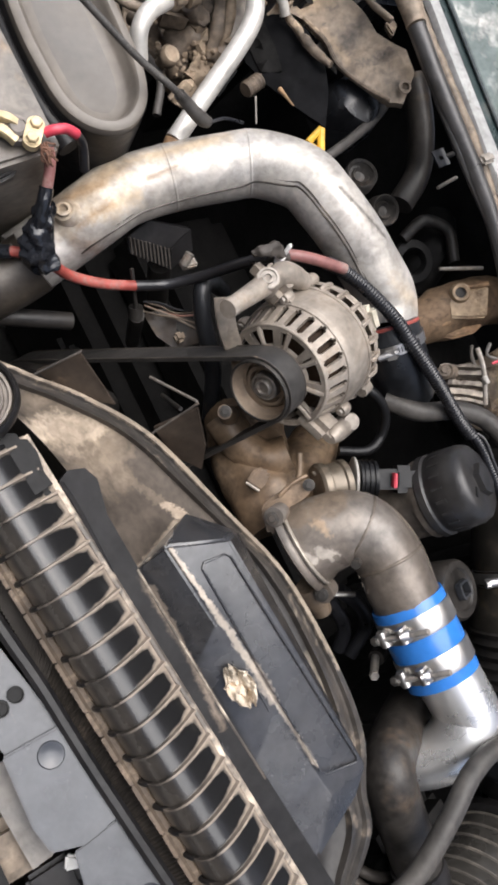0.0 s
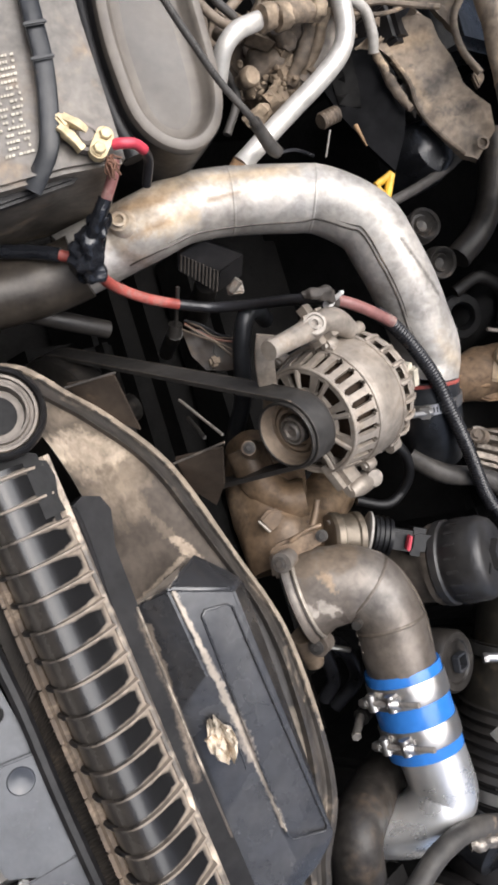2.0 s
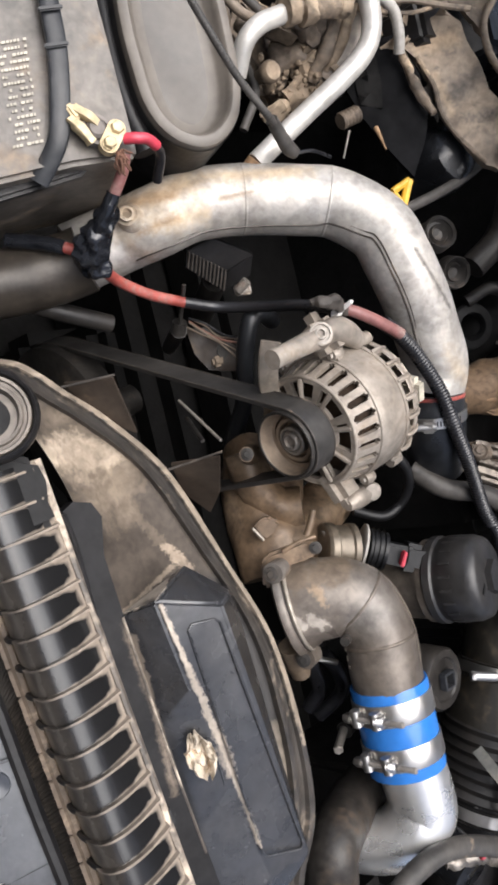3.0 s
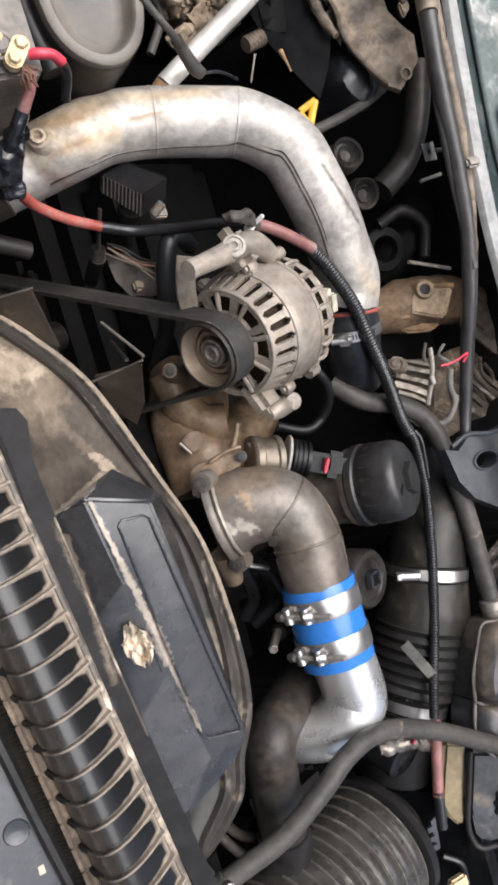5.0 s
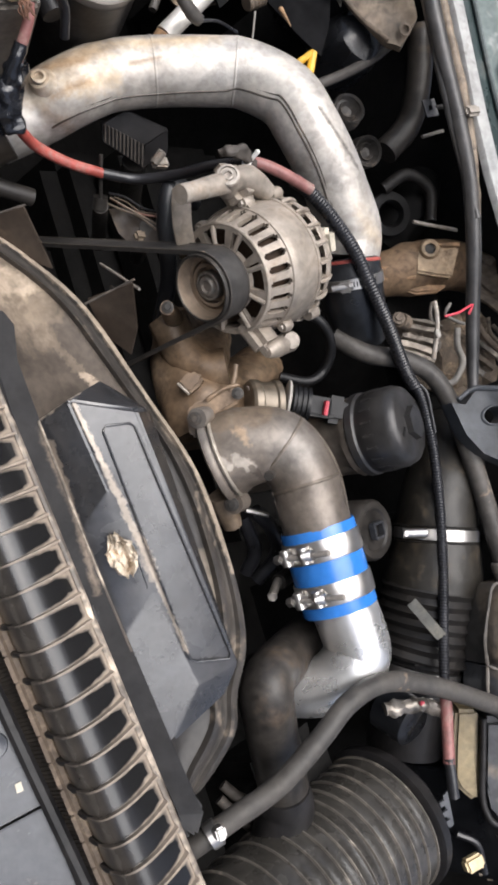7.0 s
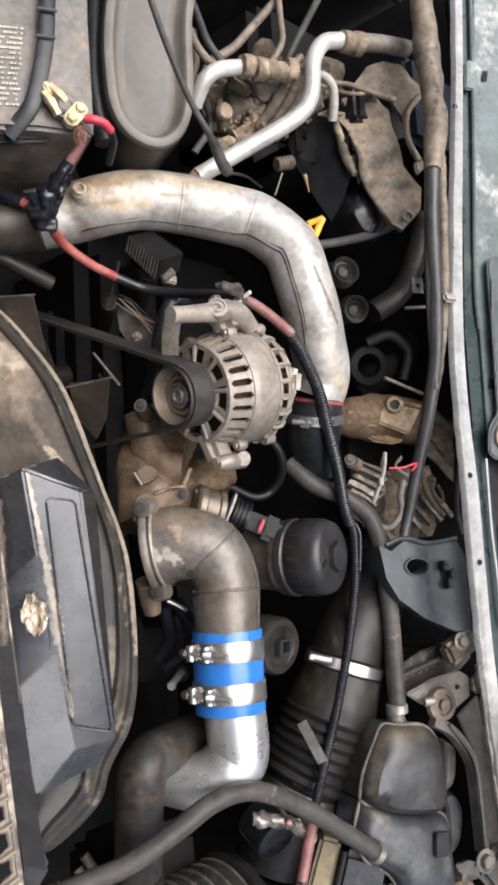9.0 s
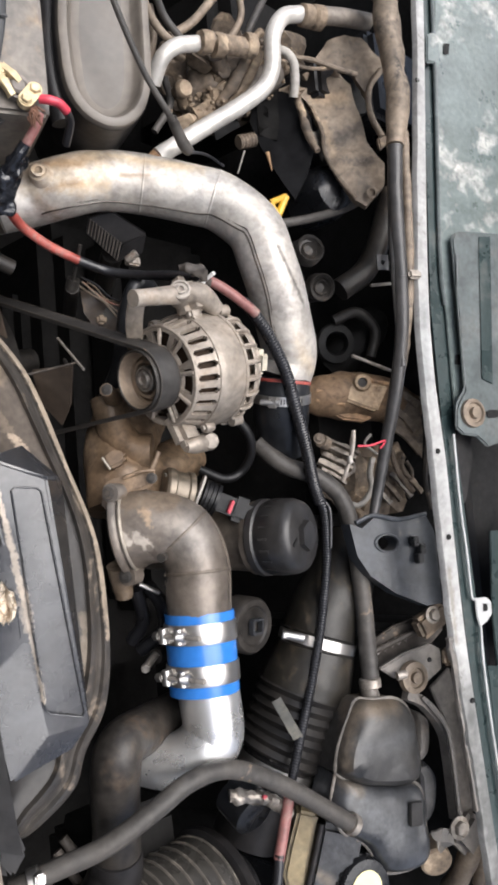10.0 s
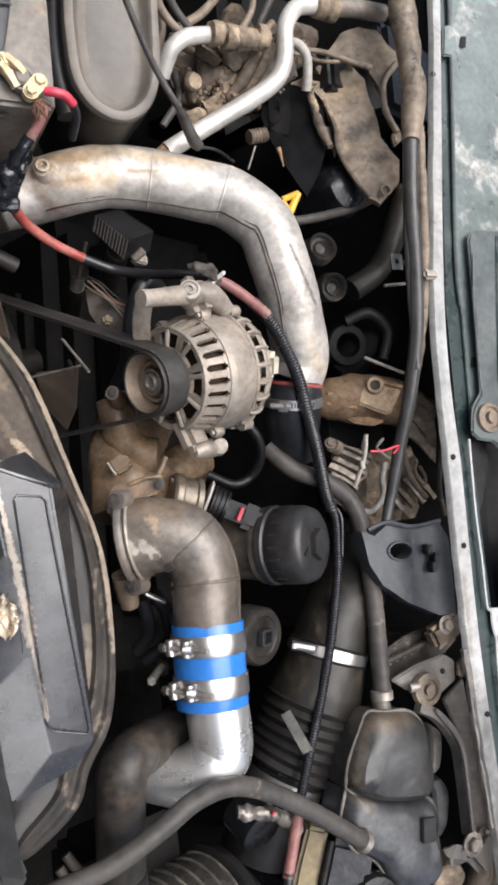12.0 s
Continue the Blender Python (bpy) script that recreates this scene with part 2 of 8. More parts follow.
core_metal = material("core_metal", (0.018, 0.015, 0.012), 0.6, 0.0, dirt=(0.06, 0.045, 0.032), amount=0.35, patch=40, spec=0.12)
foil = material("foil", (0.25, 0.225, 0.195), 0.4, 0.6, dirt=(0.07, 0.055, 0.04), amount=0.5, patch=50, mottle=0.6, dent=0.4)
flake_green = material("flake_green", (0.085, 0.1, 0.1), 0.4, spread=0.08, bump=0.06, dirt=(0.13, 0.132, 0.125), amount=0.45, patch=12, mottle=0.4)
tank_dusty = material("tank_dusty", (0.032, 0.032, 0.034), 0.5, bump=0.1, dirt=(0.22, 0.2, 0.17), amount=0.42, patch=9, film=0.75, film_colour=(0.11, 0.107, 0.104))
wing_dusty = material("wing_dusty", (0.11, 0.103, 0.095), 0.5, bump=0.06, dirt=(0.24, 0.195, 0.15), amount=0.35, patch=18, film=0.6, film_colour=(0.18, 0.155, 0.13))
filter_plastic = material("filter_plastic", (0.018, 0.018, 0.019), 0.36, bump=0.04, dirt=(0.1, 0.085, 0.07), amount=0.25, patch=20, film=0.3, film_colour=(0.07, 0.06, 0.05), spec=0.4)
# Paler rubber that paints the bright highlights along the hose ridges.
ridge_glint = material("ridge_glint", (0.1, 0.09, 0.078), 0.32, dirt=(0.32, 0.28, 0.23), amount=0.45, patch=30)
worn_green = material("worn_green", (0.15, 0.125, 0.095), 0.4, 0.5, dirt=MUD, amount=0.4, patch=30, film=0.4, film_colour=(0.07, 0.055, 0.04))
dusty_dark = material("dusty_dark", (0.06, 0.052, 0.045), 0.6, dirt=DUST, amount=0.35, patch=30, spec=0.28)
pulley_steel = material("pulley_steel", (0.29, 0.225, 0.165), 0.42, 0.35, dirt=(0.36, 0.25, 0.16), amount=0.4, patch=30, film=0.4, film_colour=(0.17, 0.125, 0.09))
rail_plastic = material("rail_plastic", (0.012, 0.012, 0.013), 0.45, bump=0.05, dirt=(0.17, 0.135, 0.105), amount=0.18, patch=18, film=0.25, film_colour=(0.05, 0.043, 0.037), spec=0.2)
black_pipe = material("black_pipe", (0.05, 0.042, 0.034), 0.38, 0.3, dirt=(0.16, 0.12, 0.085), amount=0.45, patch=12, film=0.5, film_colour=(0.03, 0.025, 0.02))
tape_black = material("tape_black", (0.012, 0.013, 0.016), 0.14, bump=0.1, dirt=MUD, amount=0.12, sheen=0.15, dent=0.5)
lead_grey = material("lead_grey", (0.16, 0.14, 0.125), 0.6, 0.3, dirt=(0.3, 0.24, 0.2), amount=0.4, patch=60)
pale_plastic = material("pale_plastic", (0.3, 0.28, 0.25), 0.5, bump=0.03, dirt=(0.16, 0.12, 0.09), amount=0.35, patch=40)
pump_brown = material("pump_brown", (0.16, 0.106, 0.064), 0.45, 0.15, bump=0.15, dirt=(0.035, 0.026, 0.019), amount=0.42, patch=24, second=(0.19, 0.14, 0.095), film=0.5, film_colour=(0.2, 0.135, 0.08), mottle=0.6)
vane_brown = material("vane_brown", (0.035, 0.027, 0.021), 0.4, bump=0.05, dirt=(0.11, 0.078, 0.052), amount=0.36, patch=22, film=0.4, film_colour=(0.07, 0.05, 0.036), spec=0.3)
harness_tape = material("harness_tape", (0.035, 0.035, 0.036), 0.42, bump=0.1, dirt=(0.11, 0.09, 0.07), amount=0.35, patch=16, streak=(1, 0.25, 1), film=0.4, film_colour=(0.09, 0.08, 0.07))
ac_alu = material("ac_alu", (0.52, 0.5, 0.465), 0.42, 0.35, spread=0.04, bump=0.05, dirt=(0.34, 0.27, 0.2), amount=0.25, patch=22, film=0.45, film_colour=(0.44, 0.4, 0.34), mottle=0.25)
flat_black = material("flat_black", (0.011, 0.0105, 0.01), 0.8, bump=0.0, spec=0.1, mottle=0.5)
leaf_dry = material("leaf_dry", (0.5, 0.43, 0.34), 0.8, spread=0.3, bump=0.4, dirt=(0.26, 0.17, 0.1), amount=0.5, patch=50)
concrete = material("concrete", (0.3, 0.29, 0.27), 0.85, grain=8, bump=0.3, dirt=(0.2, 0.19, 0.17), amount=0.4, patch=2)


black_rubber = material("black_rubber", (0.007, 0.007, 0.0075), 0.4, bump=0.05, dirt=(0.06, 0.05, 0.04), amount=0.2, patch=40, spec=0.25)


# ---- shapes ----
def smooth_path(pts, sub):
    pts = [Vector(p) for p in pts]
    if sub < 2 or len(pts) < 3:
        return pts
    ends = [pts[0] * 2 - pts[1], *pts, pts[-1] * 2 - pts[-2]]
    out = []
    for k in range(1, len(ends) - 2):
        a, b, c, d = ends[k - 1 : k + 3]
        for s in range(sub):
            u = s / sub
            out.append(0.5 * (2 * b + (c - a) * u + (2 * a - 5 * b + 4 * c - d) * u * u + (3 * b - a - 3 * c + d) * u ** 3))
    return [*out, pts[-1]]


def frames_along(path):
    """Points of a path with two cross directions that turn as little as they can."""
    side, out = None, []
    for k, p in enumerate(path):
        along = (path[min(k + 1, len(path) - 1)] - path[max(k - 1, 0)]).normalized()
        if side is None:
            side = along.orthogonal().normalized()
        side = (side - along * side.dot(along)).normalized()
        out.append((p, side, along.cross(side)))
    return out


def tube(pts, radius, seg=14, sub=6, cap=True, ring=None):
    """A round tube along a smooth path. radius: a number, or one for each point; ring(length): a factor on the radius along the way."""
    path = smooth_path(pts, sub)
    n = len(pts) - 1
    bm, loops, length = bmesh.new(), [], 0.0
    for k, (p, a, b) in enumerate(frames_along(path)):
        u = k / max(1, len(path) - 1) * n
        if isinstance(radius, (list, tuple)):
            i = min(int(u), n - 1)
            r = radius[i] + (radius[i + 1] - radius[i]) * (u - i)
        else:
            r = radius
        if k:
            length += (p - path[k - 1]).length
        if ring:
            r *= ring(length)
        loops.append([bm.verts.new(p + (a * math.cos(j * math.tau / seg) + b * math.sin(j * math.tau / seg)) * r) for j in range(seg)])
    for one, two in zip(loops, loops[1:]):
        for j in range(seg):
            bm.faces.new((one[j], one[(j + 1) % seg], two[(j + 1) % seg], two[j]))
    if cap:
        bm.faces.new(loops[0][::-1])
        bm.faces.new(loops[-1])
    return bm


def corrugated(pts, radius, pitch, depth=0.12, seg=14):
    """A ribbed hose: rings every pitch metres."""
    path = smooth_path(pts, 10)
    total = sum((b - a).length for a, b in zip(path, path[1:]))
    count = max(2, int(total / pitch * 4))
    even, k, gone = [], 0, 0.0
    for i in range(count + 1):
        want = total * i / count
        while k < len(path) - 2 and gone + (path[k + 1] - path[k]).length < want:
            gone += (path[k + 1] - path[k]).length
            k += 1
        step = (path[k + 1] - path[k]).length
        even.append(path[k].lerp(path[k + 1], min(1.0, (want - gone) / max(step, 1e-9))))
    bm, loops = bmesh.new(), []
    for i, (p, a, b) in enumerate(frames_along(even)):
        r = radius * (1 + depth * (0, 0.5, 1, 0.5)[i % 4] - depth * 0.5)
        loops.append([bm.verts.new(p + (a * math.cos(j * math.tau / seg) + b * math.sin(j * math.tau / seg)) * r) for j in range(seg)])
    for one, two in zip(loops, loops[1:]):
        for j in range(seg):
            bm.faces.new((one[j], one[(j + 1) % seg], two[(j + 1) % seg], two[j]))
    bm.faces.new(loops[0][::-1])
    bm.faces.new(loops[-1])
    return bm


def stand(origin, axis, side=(0, 1, 0)):
    """A frame at origin whose z looks along axis and whose x lies near side."""
    z = Vector(axis).normalized()
    x = Vector(side)
    x = x - z * x.dot(z)
    if x.length < 1e-4:
        x = z.orthogonal()
    x.normalize()
    y = z.cross(x)
    return Matrix(((x.x, y.x, z.x, origin[0]), (x.y, y.y, z.y, origin[1]), (x.z, y.z, z.z, origin[2]), (0, 0, 0, 1)))


def ribbon(pts, width, thick, up, sub=8):
    """A flat band along a smooth path, its face turned to up."""
    path = smooth_path(pts, sub)
    bm, loops = bmesh.new(), []
    for k, p in enumerate(path):
        along = (path[min(k + 1, len(path) - 1)] - path[max(k - 1, 0)]).normalized()
        side = along.cross(Vector(up)).normalized()
        top = side.cross(along)
        loops.append([bm.verts.new(p + side * a * width / 2 + top * b * thick / 2) for a, b in ((-1, -1), (1, -1), (1, 0.6), (0.8, 1), (-0.8, 1), (-1, 0.6))])
    for a, b in zip(loops, loops[1:]):
        for j in range(6):
            bm.faces.new((a[j], a[(j + 1) % 6], b[(j + 1) % 6], b[j]))
    bm.faces.new(loops[0][::-1])
    bm.faces.new(loops[-1])
    bmesh.ops.recalc_face_normals(bm, faces=bm.faces)
    return bm


def lathe(profile, m, seg=32, slots=None, thick=0.0, closed=False, cap=True):
    """Turns (radius, height) pairs round the frame's z. slots: function of (ring, segment) that leaves a face out."""
    bm = bmesh.new()
    loops = [[bm.verts.new(m @ Vector((r * math.cos(j * math.tau / seg), r * math.sin(j * math.tau / seg), h))) for j in range(seg)] for r, h in profile]
    if closed:
        loops.append(loops[0])
    for i, (one, two) in enumerate(zip(loops, loops[1:])):
        for j in range(seg):
            if not (slots and slots(i, j)):
                bm.faces.new((one[j], one[(j + 1) % seg], two[(j + 1) % seg], two[j]))
    if not closed and cap:
        if profile[0][0] > 1e-5 and not slots:
            bm.faces.new(loops[0][::-1])
        if profile[-1][0] > 1e-5 and not slots:
            bm.faces.new(loops[-1])
    bmesh.ops.remove_doubles(bm, verts=bm.verts, dist=1e-6)
    bmesh.ops.recalc_face_normals(bm, faces=bm.faces)
    if thick:
        bmesh.ops.solidify(bm, geom=bm.faces[:], thickness=thick)
    return bm


def ring_hole(centre, r, n=14, squash=1.0, turn=0.0):
    c, s = math.cos(turn), math.sin(turn)
    out = []
    for k in range(n):
        x, y = r * math.cos(k * math.tau / n), r * squash * math.sin(k * math.tau / n)
        out.append((centre[0] + x * c - y * s, centre[1] + x * s + y * c))
    return out


def plate(outline, thick, m, holes=(), bevel=0.0):
    """A sheet from a flat outline (x, y) with holes through it, thick metres down from the frame's z = 0."""
    bm = bmesh.new()
    edges = []
    for loop in (outline, *holes):
        vs = [bm.verts.new((x, y, 0)) for x, y in loop]
        edges += [bm.edges.new((a, b)) for a, b in zip(vs, vs[1:] + vs[:1])]
    if holes:
        bmesh.ops.triangle_fill(bm, use_beauty=True, use_dissolve=False, edges=edges)
    else:
        bm.faces.new(bm.verts)
    for f in bm.faces:
        if f.normal.z < 0:
            f.normal_flip()
    bm.normal_update()
    made = bmesh.ops.extrude_face_region(bm, geom=bm.faces[:])
    low = [v for v in made["geom"] if isinstance(v, bmesh.types.BMVert)]
    bmesh.ops.translate(bm, verts=low, vec=(0, 0, -thick))
    bmesh.ops.recalc_face_normals(bm, faces=bm.faces)
    if bevel:
        rim = [e for e in bm.edges if e.calc_face_angle(0) > 0.6]
        bmesh.ops.bevel(bm, geom=rim, offset=bevel, segments=2, affect="EDGES", clamp_overlap=True)
    bmesh.ops.transform(bm, matrix=m, verts=bm.verts)
    return bm


def sheet(corners, thick, bevel=0.0):
    """A plate through corners in space, laid flat on their mean plane, thick metres to the far side of the viewer's side."""
    pts = [Vector(p) for p in corners]
    mid = sum(pts, Vector()) / len(pts)
    normal = Vector()
    for a, b in zip(pts, pts[1:] + pts[:1]):
        normal += (a - mid).cross(b - mid)
    if normal.dot(Vector((-0.7, 0, 0.7))) < 0:
        normal.negate()
    m = stand(mid, normal, pts[1] - pts[0])
    inv = m.inverted()
    return plate([(inv @ p).xy for p in pts], thick, m, bevel=bevel)


def box(size, m, bevel=0.003, taper=1.0):
    """A block on the frame's z = 0, narrowed to taper at its top."""
    bm = bmesh.new()
    x, y, z = size[0] / 2, size[1] / 2, size[2]
    low = [bm.verts.new(v) for v in ((-x, -y, 0), (x, -y, 0), (x, y, 0), (-x, y, 0))]
    top = [bm.verts.new((v.co.x * taper, v.co.y * taper, z)) for v in low]
    bm.faces.new(low[::-1])
    bm.faces.new(top)
    for k in range(4):
        bm.faces.new((low[k], low[(k + 1) % 4], top[(k + 1) % 4], top[k]))
    if bevel:
        bmesh.ops.bevel(bm, geom=bm.edges[:], offset=bevel, segments=2, affect="EDGES", clamp_overlap=True)
    bmesh.ops.transform(bm, matrix=m, verts=bm.verts)
    return bm


def joined(*parts):
    bm = parts[0]
    for other in parts[1:]:
        keep = {v: bm.verts.new(v.co) for v in other.verts}
        for f in other.faces:
            bm.faces.new([keep[v] for v in f.verts])
        other.free()
    return bm


def crumpled(corners, thick, amount, scale, cuts=5, bevel=0.0):
    """A sheet through corners, cut fine and pushed in and out by noise, then given its thickness."""
    bm = sheet(corners, 0.0001)
    top = [f for f in bm.faces if f.normal.dot(Vector((-0.7, 0, 0.7))) > 0.2]
    bmesh.ops.delete(bm, geom=[f for f in bm.faces if f not in top], context="FACES")
    bmesh.ops.triangulate(bm, faces=bm.faces[:])
    for _ in range(3):
        long = [e for e in bm.edges if e.calc_length() > 0.012]
        if long:
            bmesh.ops.subdivide_edges(bm, edges=long, cuts=1, use_grid_fill=True)
            bmesh.ops.triangulate(bm, faces=bm.faces[:])
    bm.normal_update()
    for v in bm.verts:
        v.co += v.normal * amount * (noise.noise(v.co * scale) + 0.5 * noise.noise(v.co * scale * 2.7))
    bmesh.ops.solidify(bm, geom=bm.faces[:], thickness=thick)
    return bm


def rough_up(bm, amount, scale):
    """Pushes the skin in and out by slow noise, for castings and crumpled sheet."""
    bm.normal_update()
    for v in bm.verts:
        v.co += v.normal * amount * noise.noise(v.co * scale)
    return bm


def bolt(m, r=0.007, h=0.006, washer=True):
    """A hexagon head on a washer, standing on the frame's z = 0."""
    head = lathe([(r, 0), (r, h * 0.8), (r * 0.85, h), (0.0, h)], m, 6)
    if washer:
        return joined(lathe([(r * 1.5, -0.001), (r * 1.5, 0.0015), (r * 0.9, 0.002)], m, 16), head)
    return head


def origin_of(ob):
    out = Vector()
    while ob:
        out += ob.location
        ob = ob.parent
    return out


def part(name, bm, mat, parent=None, label="", smooth=True):
    data = bpy.data.meshes.new(name)
    if parent:
        bmesh.ops.translate(bm, verts=bm.verts, vec=-origin_of(parent))
    bm.normal_update()
    bm.to_mesh(data)
    bm.free()
    data.materials.append(mat)
    if smooth:
        data.polygons.foreach_set("use_smooth", [True] * len(data.polygons))
        data.set_sharp_from_angle(angle=radians(38))
    ob = new(name, data)
    if parent:
        ob.parent = parent
    if label:
        ob["label"] = label
    return ob


def thing(name, at, label, category, group="", kind=""):
    ob = new(name)
    ob.empty_display_size = 0.02
    ob.location = at
    return tagged(ob, label, category, group, kind)


# ---- ground and car body ----
g = bmesh.new()
bmesh.ops.create_grid(g, x_segments=8, y_segments=8, size=60)
tagged(part("ground", g, concrete, smooth=False), "grey concrete workshop floor under the car", "ground", kind="structure")

# Added out of view to block low sky and darken front-facing reflections.
tagged(part("unseen_wall_west", box((0.2, 9.0, 3.4), pose(-2.6, 0, 0), 0.01), concrete, smooth=False), "plain grey wall facing the car, unseen, added to darken reflections", "wall", kind="structure")

car = thing("car_body", (0.6, 0.0, 0.25), "dark green car front with open engine bay standing on concrete", "car")
# Undertray and bay walls are coloured near black to carry the bay's shade.
part("undertray", box((0.95, 1.5, 0.012), pose(0.68, -0.05, 0.3), 0.004), flat_black, car)
part("firewall", box((0.03, 1.56, 0.72), pose(1.1, -0.05, 0.3), 0.004), black_paint_and_shade, car)
part("inner_wing", box((0.95, 0.03, 0.62), pose(0.66, 0.76, 0.3), 0.006), black_paint_and_shade, car)
part("inner_wing", box((0.95, 0.03, 0.66), pose(0.66, -0.86, 0.3), 0.006), black_paint_and_shade, car)
part("front_apron", box((0.03, 1.56, 0.5), pose(0.2, -0.05, 0.3), 0.004), black_paint_and_shade, car)
for sy in (0.7, -0.8):
    part("wheel", lathe([(0.16, -0.1), (0.29, -0.1), (0.31, -0.08), (0.31, 0.08), (0.29, 0.1), (0.16, 0.1), (0.14, 0.0)], stand((0.72, sy * 1.22, 0.31), (0, 1, 0)), 32), rubber, car)

# Bonnet stays out of view; added to keep rear sky out of reflections.
bonnet = part("bonnet", sheet([(1.44, 0.74, 1.24), (1.44, -0.84, 1.24), (1.2, -0.8, 2.28), (1.2, 0.7, 2.28)], 0.03, 0.006), black_paint_and_shade, car, "dark inner face of a raised bonnet, unseen, added to block sky")
for ya, yb in ((0.66, 0.6), (-0.05, -0.05), (-0.76, -0.7)):
    part("bonnet_rib", tube([(1.42, ya, 1.28), (1.19, yb, 2.24)], 0.03, 8), black_paint_and_shade, bonnet)

# front support panel: three pressed plates one behind the other
part("support_panel", sheet([(0.239, 0.124, 0.828), (0.264, -0.03, 0.838), (0.283, -0.133, 0.845), (0.241, -0.132, 0.829), (0.225, -0.046, 0.823), (0.199, 0.098, 0.813)], 0.004, 0.001), support_paint, car)
panel_two = part("support_panel", sheet([(0.237, -0.131, 0.832), (0.281, -0.132, 0.849), (0.294, -0.216, 0.854), (0.261, -0.221, 0.841), (0.239, -0.212, 0.833), (0.235, -0.189, 0.831)], 0.006, 0.0015), support_paint, car)
panel_three = part("support_panel", sheet([(0.254, -0.222, 0.834), (0.297, -0.218, 0.851), (0.312, -0.341, 0.856), (0.262, -0.345, 0.837), (0.254, -0.303, 0.834), (0.249, -0.257, 0.832)], 0.004, 0.001), support_paint, car)
part("support_panel", sheet([(0.263, -0.348, 0.835), (0.313, -0.344, 0.855), (0.341, -0.555, 0.866), (0.266, -0.545, 0.836)], 0.004, 0.001), support_paint, car)
part("panel_dimple", lathe([(0.0, 0.0005), (0.006, 0.0007), (0.0085, 0.0016), (0.0098, 0.0018), (0.0112, 0.0)], stand((0.286, -0.284, 0.846), (-0.358, 0, 0.934)), 20), support_paint, panel_three)
part("paint_chip", rough_up(box((0.007, 0.005, 0.001), stand((0.294, -0.321, 0.85), (-0.358, 0, 0.934)), 0.0), 0.0015, 90), label_grey, panel_three, "pale chipped paint spot")
part("panel_dimple", lathe([(0.0, 0.0005), (0.006, 0.0007), (0.0085, 0.0016), (0.0098, 0.0018), (0.0112, 0.0)], stand((0.267, -0.148, 0.843), (-0.358, 0, 0.934)), 20), support_paint, panel_two)
part("support_edge", tube([(0.26, 0.074, 0.843), (0.273, -0.043, 0.848), (0.28, -0.096, 0.851), (0.286, -0.162, 0.853), (0.293, -0.226, 0.856), (0.303, -0.306, 0.859), (0.336, -0.556, 0.872)], 0.006, 8, 3), black_plastic, car)
for spot in [(0.264, -0.095, 0.84), (0.251, -0.099, 0.835)]:
    part("panel_hole", lathe([(0.0065, 0.0), (0.0065, 0.0022), (0.0052, 0.0024), (0.0052, 0.0005)], stand(spot, (-0.36, 0, 0.93)), 18), black_paint_and_shade, car)

# bulkhead flange, its trough and the scuttle behind it
FLANGE = [(0.971, 0.819, 1.094), (0.962, 0.569, 1.091), (0.915, 0.132, 1.073), (0.913, -0.074, 1.072), (0.913, -0.175, 1.072), (0.916, -0.301, 1.073), (0.928, -0.488, 1.078), (0.936, -0.618, 1.081)]
FLANGE_R = [(0.988, 0.825, 1.101), (0.976, 0.572, 1.096), (0.932, 0.133, 1.08), (0.934, -0.075, 1.08), (0.934, -0.177, 1.08), (0.936, -0.305, 1.081), (0.946, -0.493, 1.085), (0.954, -0.624, 1.088)]
strip = bmesh.new()
rows_ = []
for a, b in zip(smooth_path(FLANGE, 10), smooth_path(FLANGE_R, 10)):
    ragged = 0.0022 * noise.noise(a * 40)
    a = a + (a - b).normalized() * ragged
    rows_.append([strip.verts.new(p) for p in (a - Vector((-0.001, 0, 0.006)), a, a + (b - a) * 0.08 + Vector((-0.0008, 0, 0.002)), a.lerp(b, 0.5), b, b + Vector((-0.001, 0, -0.01)))])
for a, b in zip(rows_, rows_[1:]):
    for j in range(5):
        strip.faces.new((a[j], b[j], b[j + 1], a[j + 1]))
bmesh.ops.recalc_face_normals(strip, faces=strip.faces)
bmesh.ops.solidify(strip, geom=strip.faces[:], thickness=0.0015)
flange_dirty = material("flange_dirty", (0.4, 0.4, 0.39), 0.4, spread=0.05, bump=0.03, dirt=(0.15, 0.14, 0.12), amount=0.36, patch=22, film=0.5, film_colour=(0.2, 0.19, 0.175), mottle=0.3, origin=car.location, stains=[
    ((0.931, -0.371, 1.079), (0.952, -0.624, 1.087), 0.045, (0.1, 0.102, 0.097), 0.85), ((0.917, 0.03, 1.073), (0.926, 0.133, 1.077), 0.012, (0.22, 0.235, 0.235), 0.5), ((0.922, -0.204, 1.075), (0.921, -0.294, 1.075), 0.006, (0.2, 0.17, 0.13), 0.6)])
flange_strip = part("bulkhead_flange", strip, flange_dirty, car, "pale worn paint flange along the bulkhead")
# Flat black discs; the darkness of the holes is in the colour.
for spot in [(0.921, -0.056, 1.078), (0.924, -0.164, 1.079), (0.949, 0.436, 1.088), (0.934, -0.366, 1.083)]:
    part("flange_hole", lathe([(0.0, 0.0), (0.0032, 0.0), (0.0036, -0.0008)], stand(spot, (-0.36, 0, 0.93)), 12), black_paint_and_shade, flange_strip)
BNV = Vector((-0.358, 0, 0.934))
part("sealer_bead", rough_up(ribbon([(0.914, -0.286, 1.07), (0.917, -0.328, 1.071), (0.922, -0.376, 1.071), (0.927, -0.438, 1.073), (0.93, -0.496, 1.075)], 0.008, 0.006, BNV, 14), 0.003, 110), wing_dusty, car, "lumpy grey sealer along the flange")
